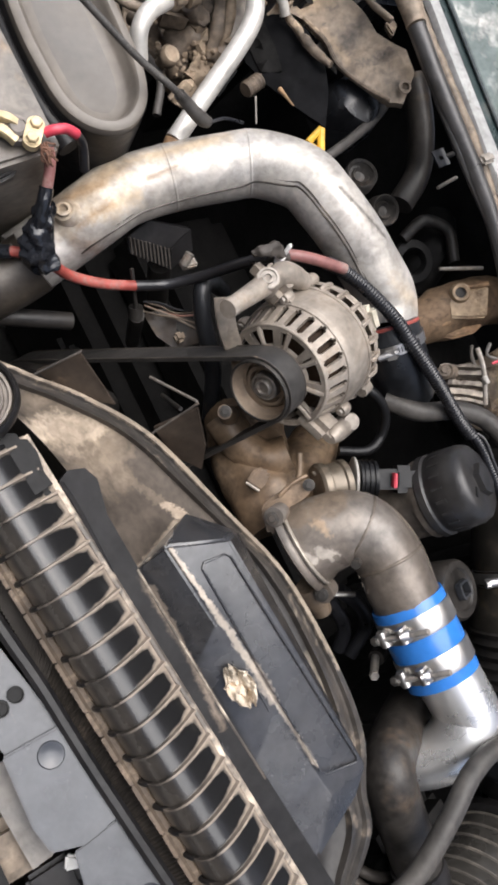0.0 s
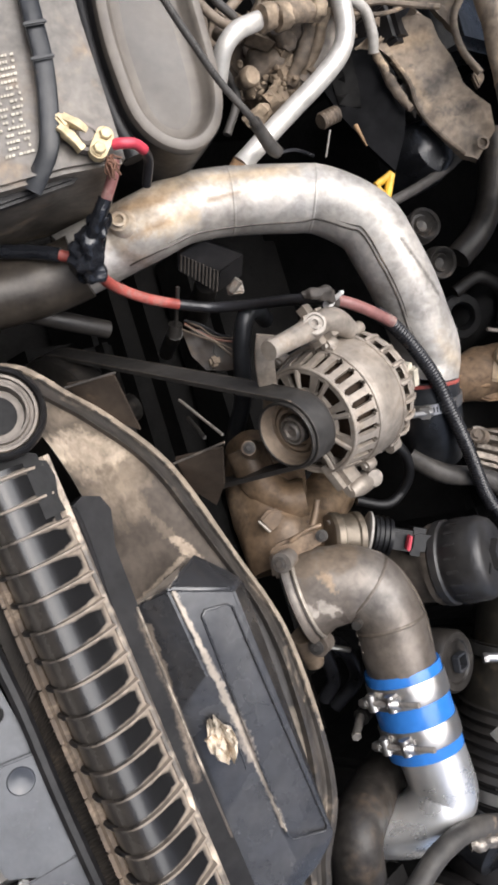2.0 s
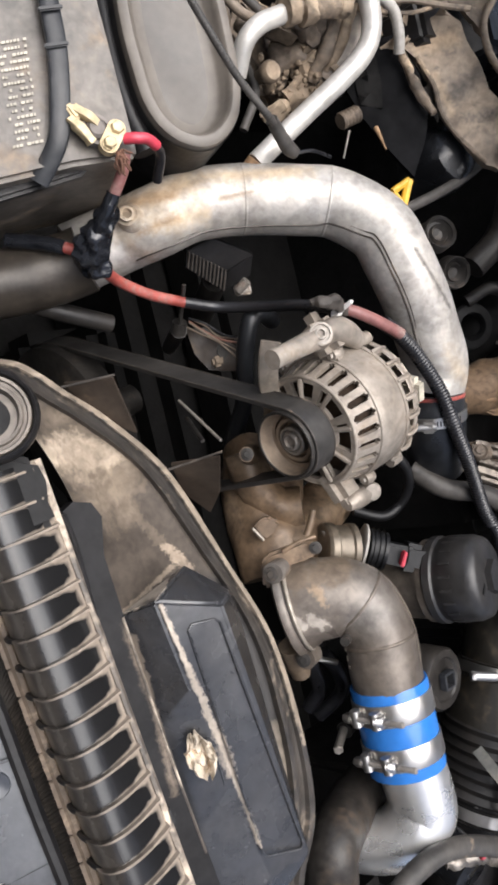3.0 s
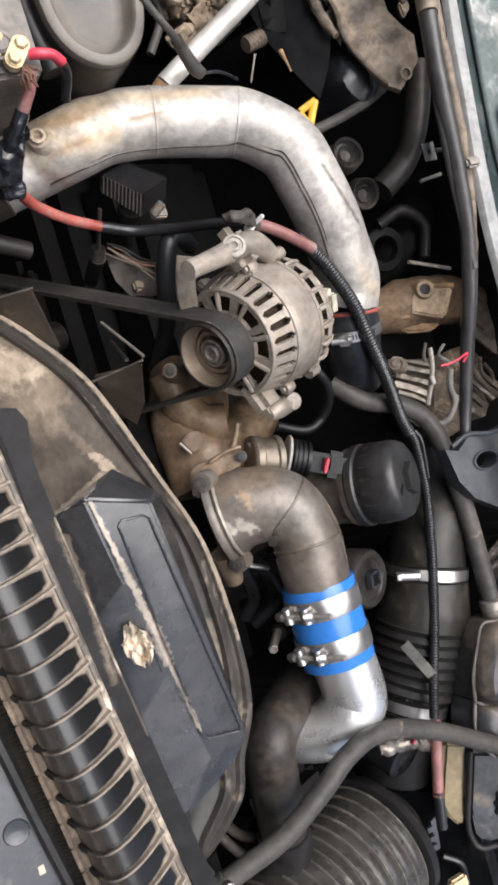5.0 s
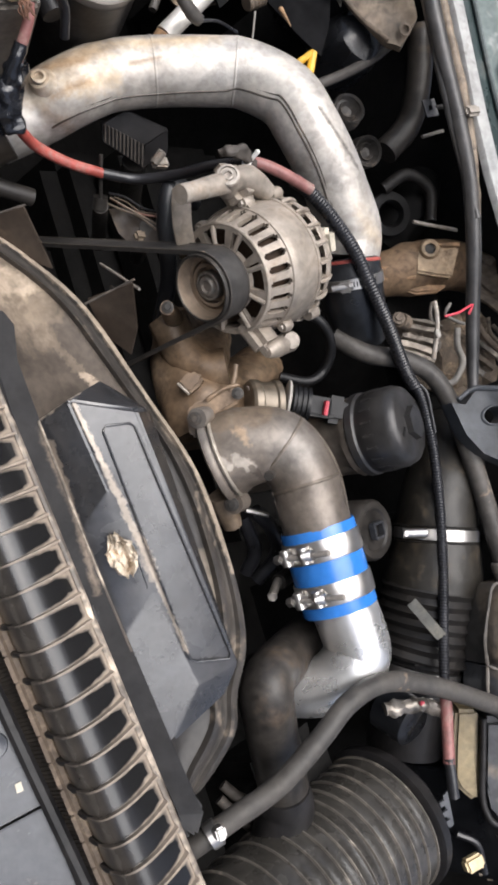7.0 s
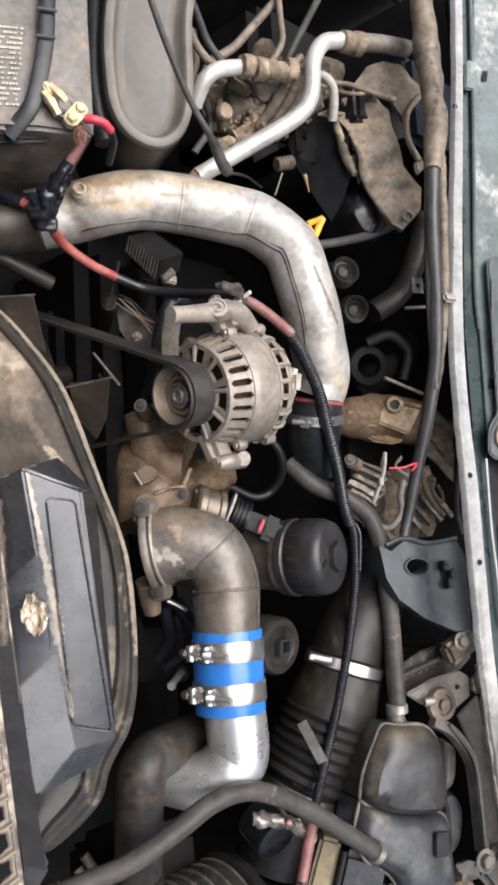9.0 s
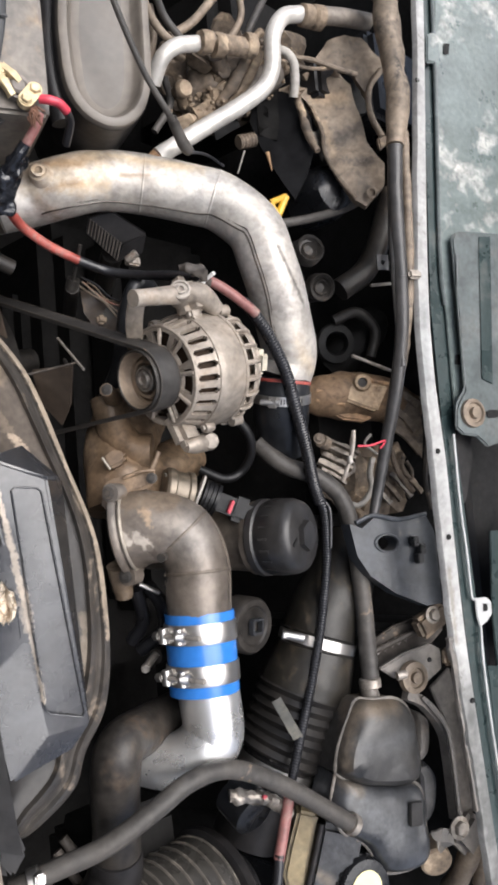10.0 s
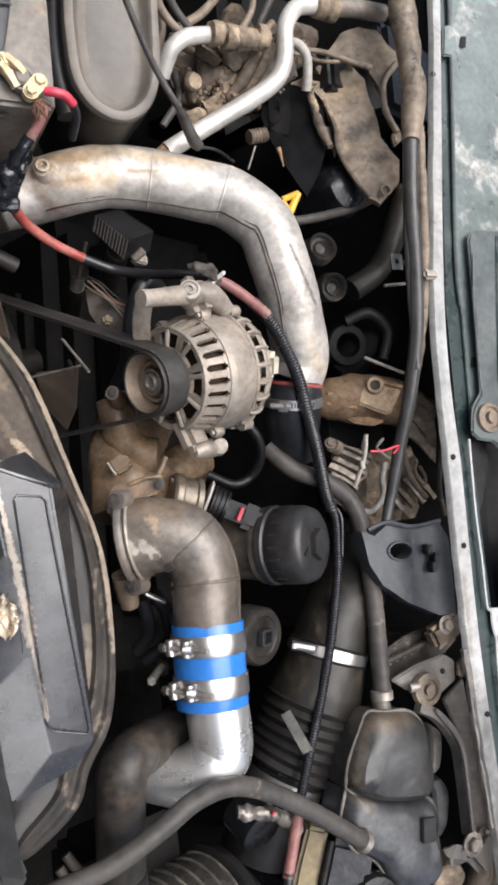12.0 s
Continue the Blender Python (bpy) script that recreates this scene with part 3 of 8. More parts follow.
part("trough", sheet([(1.023, 0.852, 1.093), (1.059, 0.864, 1.107), (1.029, 0.596, 1.095), (0.985, 0.186, 1.078), (0.981, 0.084, 1.077), (0.975, -0.034, 1.075), (0.978, -0.136, 1.076), (0.981, -0.243, 1.077), (0.987, -0.334, 1.079), (0.997, -0.643, 1.083), (0.976, -0.637, 1.075), (0.961, -0.33, 1.069), (0.957, -0.164, 1.068), (0.957, -0.041, 1.067), (0.958, 0.139, 1.068), (0.997, 0.589, 1.083)], 0.004), green_paint, car)
part("gutter_bead", tube([(1.029, 0.851, 1.1), (1.009, 0.589, 1.092), (0.996, 0.423, 1.087), (0.977, 0.207, 1.079), (0.976, 0.138, 1.079)], 0.003, 8, 6), flake_green, car)
part("scuttle_panel", sheet([(1.039, 0.81, 1.104), (1.268, 0.887, 1.192), (1.109, -0.048, 1.131), (1.015, -0.049, 1.095), (0.995, -0.03, 1.087), (0.973, -0.028, 1.079), (0.975, 0.083, 1.08), (0.977, 0.207, 1.081), (0.994, 0.422, 1.087)], 0.004, 0.001), pale_green, car, "green painted panel with white patches for flaked paint and cloud reflections")
part("clip_tab", sheet([(0.984, 0.512, 1.091), (0.995, 0.518, 1.095), (1.005, 0.513, 1.099), (1.002, 0.487, 1.098), (0.993, 0.473, 1.094), (0.979, 0.472, 1.089)], 0.006, 0.002), pale_green, car)
# Thin black plate gives the dark of an opening by colour.
part("hole_edge", sheet([(1.017, 0.508, 1.099), (1.025, 0.509, 1.102), (1.022, 0.493, 1.101), (1.014, 0.493, 1.097)], 0.0006), black_paint_and_shade, car)
plate_ = part("bracket_plate", sheet([(0.982, 0.223, 1.096), (0.987, 0.232, 1.098), (0.995, 0.236, 1.102), (1.042, 0.238, 1.12), (1.073, 0.238, 1.131), (1.034, -0.046, 1.116), (1.005, -0.054, 1.105), (0.989, -0.039, 1.099), (0.968, -0.036, 1.091), (0.958, -0.027, 1.087), (0.96, -0.005, 1.088), (0.965, 0.006, 1.09), (0.977, 0.021, 1.095), (0.978, 0.058, 1.095), (0.98, 0.135, 1.096)], 0.006, 0.002), flake_green, car, "grey-green pressed bracket plate")
part("plate_stripe", sheet([(1.024, 0.23, 1.114), (1.043, 0.232, 1.122), (1.02, 0.029, 1.113), (1.004, 0.037, 1.107)], 0.0005), green_paint, plate_)
part("plate_edge", tube([(0.985, 0.204, 1.099), (0.979, 0.135, 1.096), (0.977, 0.058, 1.096), (0.975, 0.026, 1.095), (0.961, 0.004, 1.089), (0.956, -0.025, 1.087)], 0.0011, 6, 6), flake_green, plate_)
part("plate_boss", lathe([(0.019, -0.002), (0.0185, 0.003), (0.014, 0.005), (0.0125, 0.002), (0.008, 0.002), (0.0075, 0.008), (0.0, 0.0085)], stand((0.983, -0.009, 1.099), (-0.36, 0, 0.93)), 28), shield_metal, plate_, "dusty bushing with bolt")
# Slot and square hole are black plates coloured like dark openings.
part("plate_slot", sheet([(1.004, -0.008, 1.107), (1.012, -0.005, 1.109), (1.028, -0.006, 1.116), (1.027, -0.015, 1.115), (1.008, -0.016, 1.108)], 0.0005), black_paint_and_shade, plate_)
part("square_hole", sheet([(0.981, 0.071, 1.085), (0.988, 0.071, 1.087), (0.986, 0.057, 1.087), (0.978, 0.058, 1.084)], 0.0006), black_paint_and_shade, car)
# Two black sheets stand in for the dark void beside the trough.
part("side_wall", sheet([(0.985, -0.033, 1.067), (1.013, -0.032, 1.078), (1.012, -0.065, 1.078), (0.996, -0.117, 1.072), (0.985, -0.134, 1.068), (0.983, -0.101, 1.067)], 0.004, 0.001), rail_plastic, car)
part("side_wall", sheet([(1.085, -0.018, 1.01), (1.302, -0.017, 1.093), (1.255, -0.473, 1.075), (1.11, -0.443, 1.019), (1.1, -0.261, 1.015)], 0.004), black_paint_and_shade, car)
part("side_wall", sheet([(1.052, -0.166, 1.072), (1.139, -0.17, 1.105), (1.121, -0.36, 1.098), (1.04, -0.346, 1.067), (1.041, -0.271, 1.068)], 0.004, 0.001), green_paint, car)
part("trough_edge", tube([(0.963, -0.034, 1.079), (0.963, -0.086, 1.078), (0.963, -0.135, 1.078), (0.965, -0.188, 1.079), (0.966, -0.241, 1.079), (0.97, -0.247, 1.081)], 0.0018, 6, 6), flange_paint, car)
tabm = [Vector(p) for p in [(0.971, -0.246, 1.081), (0.988, -0.247, 1.088), (0.995, -0.253, 1.091), (0.994, -0.269, 1.091), (0.986, -0.277, 1.087), (0.974, -0.283, 1.083), (0.971, -0.269, 1.081)]]
part("scuttle_tab", sheet(tabm, 0.003, 0.001), flange_paint, car)
# Black plate coloured as the dark inside of the tab's hole.
part("tab_hole", sheet([(0.98, -0.254, 1.087), (0.986, -0.255, 1.089), (0.986, -0.264, 1.089), (0.98, -0.264, 1.086)], 0.0005), black_paint_and_shade, car)
part("trough_edge", tube([(0.974, -0.282, 1.083), (0.973, -0.331, 1.082), (0.976, -0.416, 1.083), (0.986, -0.584, 1.087)], 0.0018, 6, 6), flange_paint, car)
part("lower_scuttle", sheet([(0.994, -0.336, 1.077), (1.05, -0.346, 1.098), (1.07, -0.668, 1.106), (1.008, -0.648, 1.082), (0.996, -0.429, 1.077)], 0.004), green_paint, car)

# ---- engine ----
engine = thing("engine", (0.78, 0.05, 0.3), "engine block filling the bay below its fittings, coloured near black for shade", "engine")
# Block parts are darkened by colour, as deep shade would leave them.
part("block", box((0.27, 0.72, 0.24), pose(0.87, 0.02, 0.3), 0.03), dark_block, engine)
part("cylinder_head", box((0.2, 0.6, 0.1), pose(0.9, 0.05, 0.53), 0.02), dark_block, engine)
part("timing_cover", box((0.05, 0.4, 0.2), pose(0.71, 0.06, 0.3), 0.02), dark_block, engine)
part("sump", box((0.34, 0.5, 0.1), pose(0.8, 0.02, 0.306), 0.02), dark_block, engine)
part("crank_pulley", lathe([(0.02, -0.02), (0.1, -0.02), (0.107, -0.016), (0.107, 0.014), (0.1, 0.018), (0.02, 0.018)], stand((0.5834, 0.1156, 0.5586), (0.98, 0.195, 0.04)), 40), dark_steel, engine)
part("crank_nose", tube([(0.58, 0.115, 0.558), (0.68, 0.135, 0.56)], 0.02, 12), dark_steel, engine)

# ---- radiator ----
SH_UP = Vector((-0.36, 0, 0.93))
radiator = thing("radiator", (0.3, -0.1, 0.32), "black radiator with a ribbed dusty plastic top tank", "radiator")
TANK_A, TANK_B = Vector((0.3004, 0.0776, 0.898)), Vector((0.3593, -0.539, 0.92))
run = (TANK_B - TANK_A).normalized()
tank_up = Vector((-0.36, 0, 0.93))
tank_up = (tank_up - run * tank_up.dot(run)).normalized()
tank_side = run.cross(tank_up)
if tank_side.x < 0:
    tank_side.negate()
tank_mid = (TANK_A + TANK_B) / 2
span = (TANK_B - TANK_A).length


def tank_section(k, lift=0.0):
    """Cross-section of the top tank, from its front foot over the crest to the back foot."""
    w, out = 0.0285 + lift * 0.4, []
    for u in (-1, -0.96, -0.88, -0.76, -0.62, -0.48, -0.38, -0.28, -0.18, -0.05, 0.15, 0.35, 0.58, 0.8, 1):
        if u < -0.33:
            z = -0.014 + 0.031 * math.sqrt(max(0.0, 1 - (abs(u + 0.33) / 0.67) ** 2.6))
        else:
            z = 0.017 - 0.023 * ((u + 0.33) / 1.33) ** 1.6
        out.append(Vector((0, u * w, z + lift)))
    return [Vector((0, -w, -0.024)), *out, Vector((0, w, -0.024))]



def tank_slice(at, wide, lift, mat, name, label=""):
    bm = bmesh.new()
    loops = []
    for s in (-wide / 2, wide / 2):
        loops.append([bm.verts.new(TANK_A + run * (at + s) + tank_side * v.y + tank_up * v.z) for v in tank_section(0, lift)])
    n = len(loops[0])
    for j in range(n - 1):
        bm.faces.new((loops[0][j], loops[1][j], loops[1][j + 1], loops[0][j + 1]))
    bm.faces.new(loops[0])
    bm.faces.new(loops[1][::-1])
    bm.faces.new((loops[0][0], loops[0][-1], loops[1][-1], loops[1][0]))
    bmesh.ops.recalc_face_normals(bm, faces=bm.faces)
    return part(name, bm, mat, radiator, label)


RIB_START = (Vector((0.284, -0.02, 0.88)) - TANK_A).dot(run) % 0.0222


def ribbed_dust():
    """Glossy black plastic with tan dust lying along the back edge and creeping up beside each rib."""
    m = bpy.data.materials.new("ribbed_dust")
    m.use_nodes = True
    t, nodes = m.node_tree, m.node_tree.nodes
    at = nodes.new("ShaderNodeTexCoord").outputs["Object"]

    def put(kind, op, a, b=0.0, clamp=False):
        x = nodes.new(kind)
        x.operation = op
        if kind == "ShaderNodeMath":
            x.use_clamp = clamp
        for socket, v in zip(x.inputs, (a, b)):
            if isinstance(v, bpy.types.NodeSocket):
                t.links.new(v, socket)
            else:
                socket.default_value = v
        return x.outputs["Value"]

    def sums(op, a, b=0.0, clamp=False):
        return put("ShaderNodeMath", op, a, b, clamp)

    def grain(scale, detail=5.0):
        n = nodes.new("ShaderNodeTexNoise")
        n.inputs["Scale"].default_value, n.inputs["Detail"].default_value, n.inputs["Distortion"].default_value = scale, detail, 0.5
        t.links.new(at, n.inputs["Vector"])
        return n.outputs["Fac"]

    base = TANK_A - radiator.location
    along = sums("FRACT", sums("DIVIDE", sums("SUBTRACT", put("ShaderNodeVectorMath", "DOT_PRODUCT", at, run), base.dot(run) + RIB_START), 0.0222))
    off = sums("SUBTRACT", 0.5, sums("ABSOLUTE", sums("SUBTRACT", along, 0.5)))
    across = sums("DIVIDE", sums("SUBTRACT", put("ShaderNodeVectorMath", "DOT_PRODUCT", at, tank_side), base.dot(tank_side)), 0.0285)
    ragged = sums("MULTIPLY", sums("SUBTRACT", sums("ADD", sums("MULTIPLY", grain(55.0), 0.65), sums("MULTIPLY", grain(230.0), 0.35)), 0.5), 1.0)
    creep = sums("ADD", sums("SUBTRACT", sums("SUBTRACT", across, 0.12), sums("MULTIPLY", off, 2.7)), ragged)
    creep = sums("MULTIPLY", creep, 3.5, True)
    rim = sums("MULTIPLY", sums("ADD", sums("SUBTRACT", across, 0.84), sums("MULTIPLY", ragged, 0.3)), 8.0, True)
    foot = sums("MULTIPLY", sums("ADD", sums("SUBTRACT", sums("MULTIPLY", across, -1.0), 0.9), sums("MULTIPLY", ragged, 0.35)), 5.0, True)
    haze_ = sums("MULTIPLY", sums("ADD", sums("SUBTRACT", sums("MULTIPLY", across, -0.6), 0.22), sums("MULTIPLY", ragged, 0.35)), 0.5, True)
    seam = sums("MULTIPLY", sums("ADD", sums("SUBTRACT", sums("ADD", sums("MULTIPLY", across, 0.09), 0.115), off), sums("MULTIPLY", ragged, 0.22)), 14.0, True)
    creep = sums("MAXIMUM", creep, sums("MULTIPLY", seam, 0.7))
    dust = sums("MULTIPLY", sums("MAXIMUM", sums("MAXIMUM", creep, rim), sums("MAXIMUM", foot, haze_)), 0.9, True)
    ramp_ = nodes.new("ShaderNodeMix")
    ramp_.data_type = "RGBA"
    ramp_.inputs["A"].default_value, ramp_.inputs["B"].default_value = (0.16, 0.125, 0.095, 1), (0.37, 0.31, 0.245, 1)
    t.links.new(grain(140.0), ramp_.inputs["Factor"])
    mix = nodes.new("ShaderNodeMix")
    mix.data_type = "RGBA"
    mix.inputs["A"].default_value = (0.0105, 0.0103, 0.0105, 1)
    t.links.new(dust, mix.inputs["Factor"])
    t.links.new(ramp_.outputs["Result"], mix.inputs["B"])
    shader = nodes["Principled BSDF"]
    t.links.new(mix.outputs["Result"], shader.inputs["Base Color"])
    t.links.new(sums("ADD", sums("MULTIPLY", dust, 0.55), sums("ADD", 0.15, sums("MULTIPLY", grain(30.0), 0.13))), shader.inputs["Roughness"])
    shader.inputs["Specular IOR Level"].default_value = 0.5
    bump = nodes.new("ShaderNodeBump")
    bump.inputs["Strength"].default_value, bump.inputs["Distance"].default_value = 0.25, 0.001
    t.links.new(dust, bump.inputs["Height"])
    t.links.new(bump.outputs[0], shader.inputs["Normal"])
    return m


tank_plastic = ribbed_dust()
tank_slice(span / 2, span, 0.0, tank_plastic, "top_tank", "glossy black ribbed plastic tank")


def tank_rib(at, first, lift, foot_w, crest_w, mat, name, flare=1.3):
    """A rib over the tank from the section's point first on: upright and thin, or wider as a dusty gusset."""
    bm, loops = bmesh.new(), []
    low, high = tank_section(0, -0.001), tank_section(0, lift)
    n = len(low)
    for j in range(first, n):
        back = (j - first) / (n - 1 - first)
        foot = foot_w[0] + (foot_w[1] - foot_w[0]) * back ** flare
        crest = max(crest_w, foot * 0.9) if flare > 2 else crest_w
        ring_ = []
        for v, s in ((low[j], -foot), (high[j], -crest), (high[j], crest), (low[j], foot)):
            ring_.append(bm.verts.new(TANK_A + run * (at + s) + tank_side * v.y + tank_up * v.z))
        loops.append(ring_)
    for a, b in zip(loops, loops[1:]):
        for j in range(4):
            bm.faces.new((a[j], a[(j + 1) % 4], b[(j + 1) % 4], b[j]))
    bm.faces.new(loops[0])
    bm.faces.new(loops[-1][::-1])
    bmesh.ops.recalc_face_normals(bm, faces=bm.faces)
    return part(name, bm, mat, radiator)


for k in range(int(span / 0.0222)):
    tank_rib(RIB_START + k * 0.0222, 0, 0.0045, (0.0014, 0.0016), 0.0009, tank_plastic, "tank_rib")
    tank_rib(RIB_START + k * 0.0222, 11, 0.0016, (0.001, 0.0042), 0.0008, tank_plastic, "rib_gusset", 1.6)
    claw = [TANK_A + run * (RIB_START + k * 0.0222) + tank_side * a + tank_up * b for a, b in ((-0.031, -0.02), (-0.0295, -0.006), (-0.024, 0.007))]
    part("rib_claw", rough_up(tube(claw, [0.0026, 0.0023, 0.0012], 8, 3), 0.0005, 150), black_plastic, radiator)
crimp_dust = material("crimp_dust", (0.13, 0.095, 0.066), 0.7, dirt=(0.3, 0.23, 0.165), amount=0.5, patch=50, film=0.5, film_colour=(0.07, 0.055, 0.042))
for side, drop, wide, dusty in ((-0.0315, -0.022, 0.0045, crimp_dust), (0.0315, -0.014, 0.0036, lip_plastic)):
    part("tank_foot", tube([TANK_A + tank_side * side + tank_up * drop, TANK_B + tank_side * side + tank_up * drop], wide, 8), dusty, radiator)
for k in range(int(span / 0.0222)):
    spot = TANK_A + run * (RIB_START + 0.011 + k * 0.0222) - tank_side * 0.0345 - tank_up * 0.025
    part("crimp_tab", rough_up(box((0.0214, 0.0085, 0.003), stand(spot + tank_up * 0.0015, tank_up, run), 0.0008), 0.0007, 120), crimp_dust, radiator)
core_top = tank_mid - tank_up * 0.035 - tank_side * 0.012
part("core", box((0.03, span, 0.5), pose(core_top.x, core_top.y, core_top.z - 0.5, 0, 0, math.degrees(math.atan2(run.y, run.x)) + 90), 0.002), core_metal, radiator)
CO = [Vector(p) for p in [(0.281, 0.061, 0.846), (0.274, 0.042, 0.843), (0.311, -0.387, 0.857), (0.335, -0.407, 0.866)]]
CO[2], CO[3] = CO[1].lerp(CO[2], 1.4), CO[0].lerp(CO[3], 1.4)
part("core_face", sheet(CO, 0.012), core_metal, radiator)
fins = bmesh.new()
for k in range(180):
    p, q = CO[0].lerp(CO[3], k / 180), CO[1].lerp(CO[2], (k + 1.6) / 180)
    fins = joined(fins, tube([p + SH_UP * 0.003, q + SH_UP * 0.003], 0.0019, 5))
tagged(part("fin_pack", fins, core_metal, radiator), kind="stuff")

insert_steel = material("insert_steel", (0.16, 0.14, 0.12), 0.45, 0.4, dirt=(0.3, 0.24, 0.18), amount=0.4, patch=40, film=0.4, film_colour=(0.1, 0.08, 0.062))
ring_at = Vector((0.295, 0.118, 0.921))
mount = thing("radiator_mount", ring_at - Vector((0, 0, 0.05)), "black rubber mount ring with worn steel insert by the radiator", "rubber mount")
rm = stand(ring_at, (-0.4, 0.1, 0.9))
part("rubber_ring", lathe([(0.0295, -0.03), (0.0335, -0.02), (0.0352, -0.008), (0.0342, -0.002), (0.032, 0.0005), (0.0302, -0.001), (0.0298, -0.006), (0.0295, -0.03)], rm, 40, cap=False), black_plastic, mount)
part("steel_insert", lathe([(0.0298, -0.024), (0.0298, -0.006), (0.0285, -0.004), (0.0265, -0.0042), (0.0258, -0.007), (0.0235, -0.0075), (0.0225, -0.005), (0.0205, -0.0055), (0.0195, -0.016), (0.0, -0.018)], rm, 40), insert_steel, mount, "worn steel insert")
# Black disc puts the dark of the bore into the colour.
part("bore", lathe([(0.0, -0.0165), (0.019, -0.0165), (0.0192, -0.0175)], rm, 24), black_paint_and_shade, mount)
part("mount_arm", sheet([(0.288, 0.093, 0.902), (0.3, 0.093, 0.906), (0.324, 0.081, 0.916), (0.328, 0.064, 0.917), (0.326, 0.048, 0.916), (0.329, 0.032, 0.917), (0.29, 0.026, 0.903), (0.259, 0.023, 0.891)], 0.03, 0.005), black_paint_and_shade, mount)

# ---- fan shroud ----
shroud = thing("fan_shroud", (0.42, -0.1, 0.5), "dusty black plastic fan shroud with a raised cover", "fan shroud")
RIM = [Vector(p) for p in [(0.353, 0.169, 0.835), (0.37, 0.162, 0.842), (0.384, 0.149, 0.848), (0.401, 0.13, 0.854), (0.427, 0.102, 0.864), (0.468, 0.045, 0.875), (0.502, -0.045, 0.882), (0.527, -0.13, 0.892), (0.529, -0.227, 0.898), (0.515, -0.29, 0.903), (0.487, -0.329, 0.903), (0.471, -0.361, 0.902), (0.434, -0.39, 0.888), (0.415, -0.394, 0.881)]]
RAIL = [Vector(p) for p in [(0.312, 0.135, 0.879), (0.326, 0.118, 0.885), (0.341, 0.1, 0.89), (0.357, 0.045, 0.896), (0.37, -0.05, 0.901), (0.379, -0.22, 0.905), (0.394, -0.316, 0.91), (0.399, -0.405, 0.902)]]
rim_path, rail_path = smooth_path(RIM, 6), smooth_path(RAIL, 12)
SH_UP = Vector((-0.36, 0, 0.93))
face = bmesh.new()
lines = []
for k, r in enumerate(rim_path):
    q = rail_path[round(k / (len(rim_path) - 1) * (len(rail_path) - 1))]
    inward = (q - r).normalized()
    reach = (q - r).length
    pts = [r - SH_UP * 0.16 - inward * 0.01, r - SH_UP * 0.012 - inward * 0.004, r - SH_UP * 0.003 - inward * 0.002, r, r + inward * 0.008 + SH_UP * 0.001, r + inward * 0.011 - SH_UP * 0.004,
           r + inward * 0.017 - SH_UP * 0.004, r + inward * 0.02 - SH_UP * 0.001, r + inward * 0.028 + SH_UP * 0.0005, r + inward * 0.031 - SH_UP * 0.007]
    base = r + inward * 0.035 - SH_UP * 0.009
    for s in range(1, 9):
        pts.append(base.lerp(q - SH_UP * 0.006, s / 8) - SH_UP * 0.008 * math.sin(math.pi * s / 8))
    lines.append([face.verts.new(p) for p in pts])
for a, b in zip(lines, lines[1:]):
    for j in range(len(a) - 1):
        face.faces.new((a[j], b[j], b[j + 1], a[j + 1]))
bmesh.ops.recalc_face_normals(face, faces=face.faces)
lip = face.copy()
lip.verts.ensure_lookup_table()
width = len(lines[0])
bmesh.ops.delete(lip, geom=[lip.verts[k] for k in range(len(lip.verts)) if k % width > 9 or k % width < 2], context="VERTS")
face.verts.ensure_lookup_table()
bmesh.ops.delete(face, geom=[f for f in face.faces if all(2 <= v.index % width <= 9 for v in f.verts)], context="FACES")
bmesh.ops.solidify(lip, geom=lip.faces[:], thickness=0.002)
dusty_shroud = material("dusty_shroud", (0.021, 0.0205, 0.0205), 0.42, bump=0.05, dirt=(0.15, 0.12, 0.09), amount=0.24, patch=18, film=0.35, film_colour=(0.06, 0.05, 0.041), mottle=0.5, spec=0.3, origin=shroud.location, crisp=True, stains=[
    ((0.35, 0.13, 0.87), (0.425, -0.01, 0.88), 0.15, (0.078, 0.061, 0.046), 0.75), ((0.384, 0.086, 0.869), (0.406, 0.053, 0.878), 0.042, (0.17, 0.135, 0.1), 0.75),
    ((0.374, 0.084, 0.867), (0.416, 0.071, 0.869), 0.019, (0.4, 0.325, 0.245), 0.85), ((0.39, 0.078, 0.869), (0.398, 0.058, 0.874), 0.016, (0.34, 0.27, 0.2), 0.55), ((0.4, 0.05, 0.875), (0.41, 0.02, 0.88), 0.02, (0.21, 0.165, 0.12), 0.55),
    ((0.438, -0.016, 0.881), (0.45, -0.043, 0.89), 0.006, (0.4, 0.32, 0.24), 0.7), ((0.372, -0.052, 0.9), (0.43, -0.036, 0.893), 0.004, (0.34, 0.275, 0.205), 0.65), ((0.41, 0.035, 0.876), (0.436, -0.012, 0.88), 0.007, (0.2, 0.16, 0.12), 0.45),
    ((0.374, -0.07, 0.9), (0.384, -0.18, 0.9), 0.014, (0.3, 0.24, 0.185), 0.75), ((0.515, -0.2, 0.88), (0.51, -0.28, 0.885), 0.007, (0.2, 0.165, 0.125), 0.6)])
part("shroud_face", face, dusty_shroud, shroud)
lip_marks = [(RIM[k], RIM[k + 1], 0.0055, (0.42, 0.34, 0.255), 0.65) for k in range(0, 8)]
dusty_lip = material("dusty_lip", (0.03, 0.028, 0.026), 0.42, bump=0.05, dirt=(0.3, 0.24, 0.18), amount=0.42, patch=22, film=0.4, film_colour=(0.095, 0.077, 0.06), origin=shroud.location, crisp=True, stains=lip_marks)
part("shroud_lip", lip, dusty_lip, shroud, "dusty double lip round the shroud")
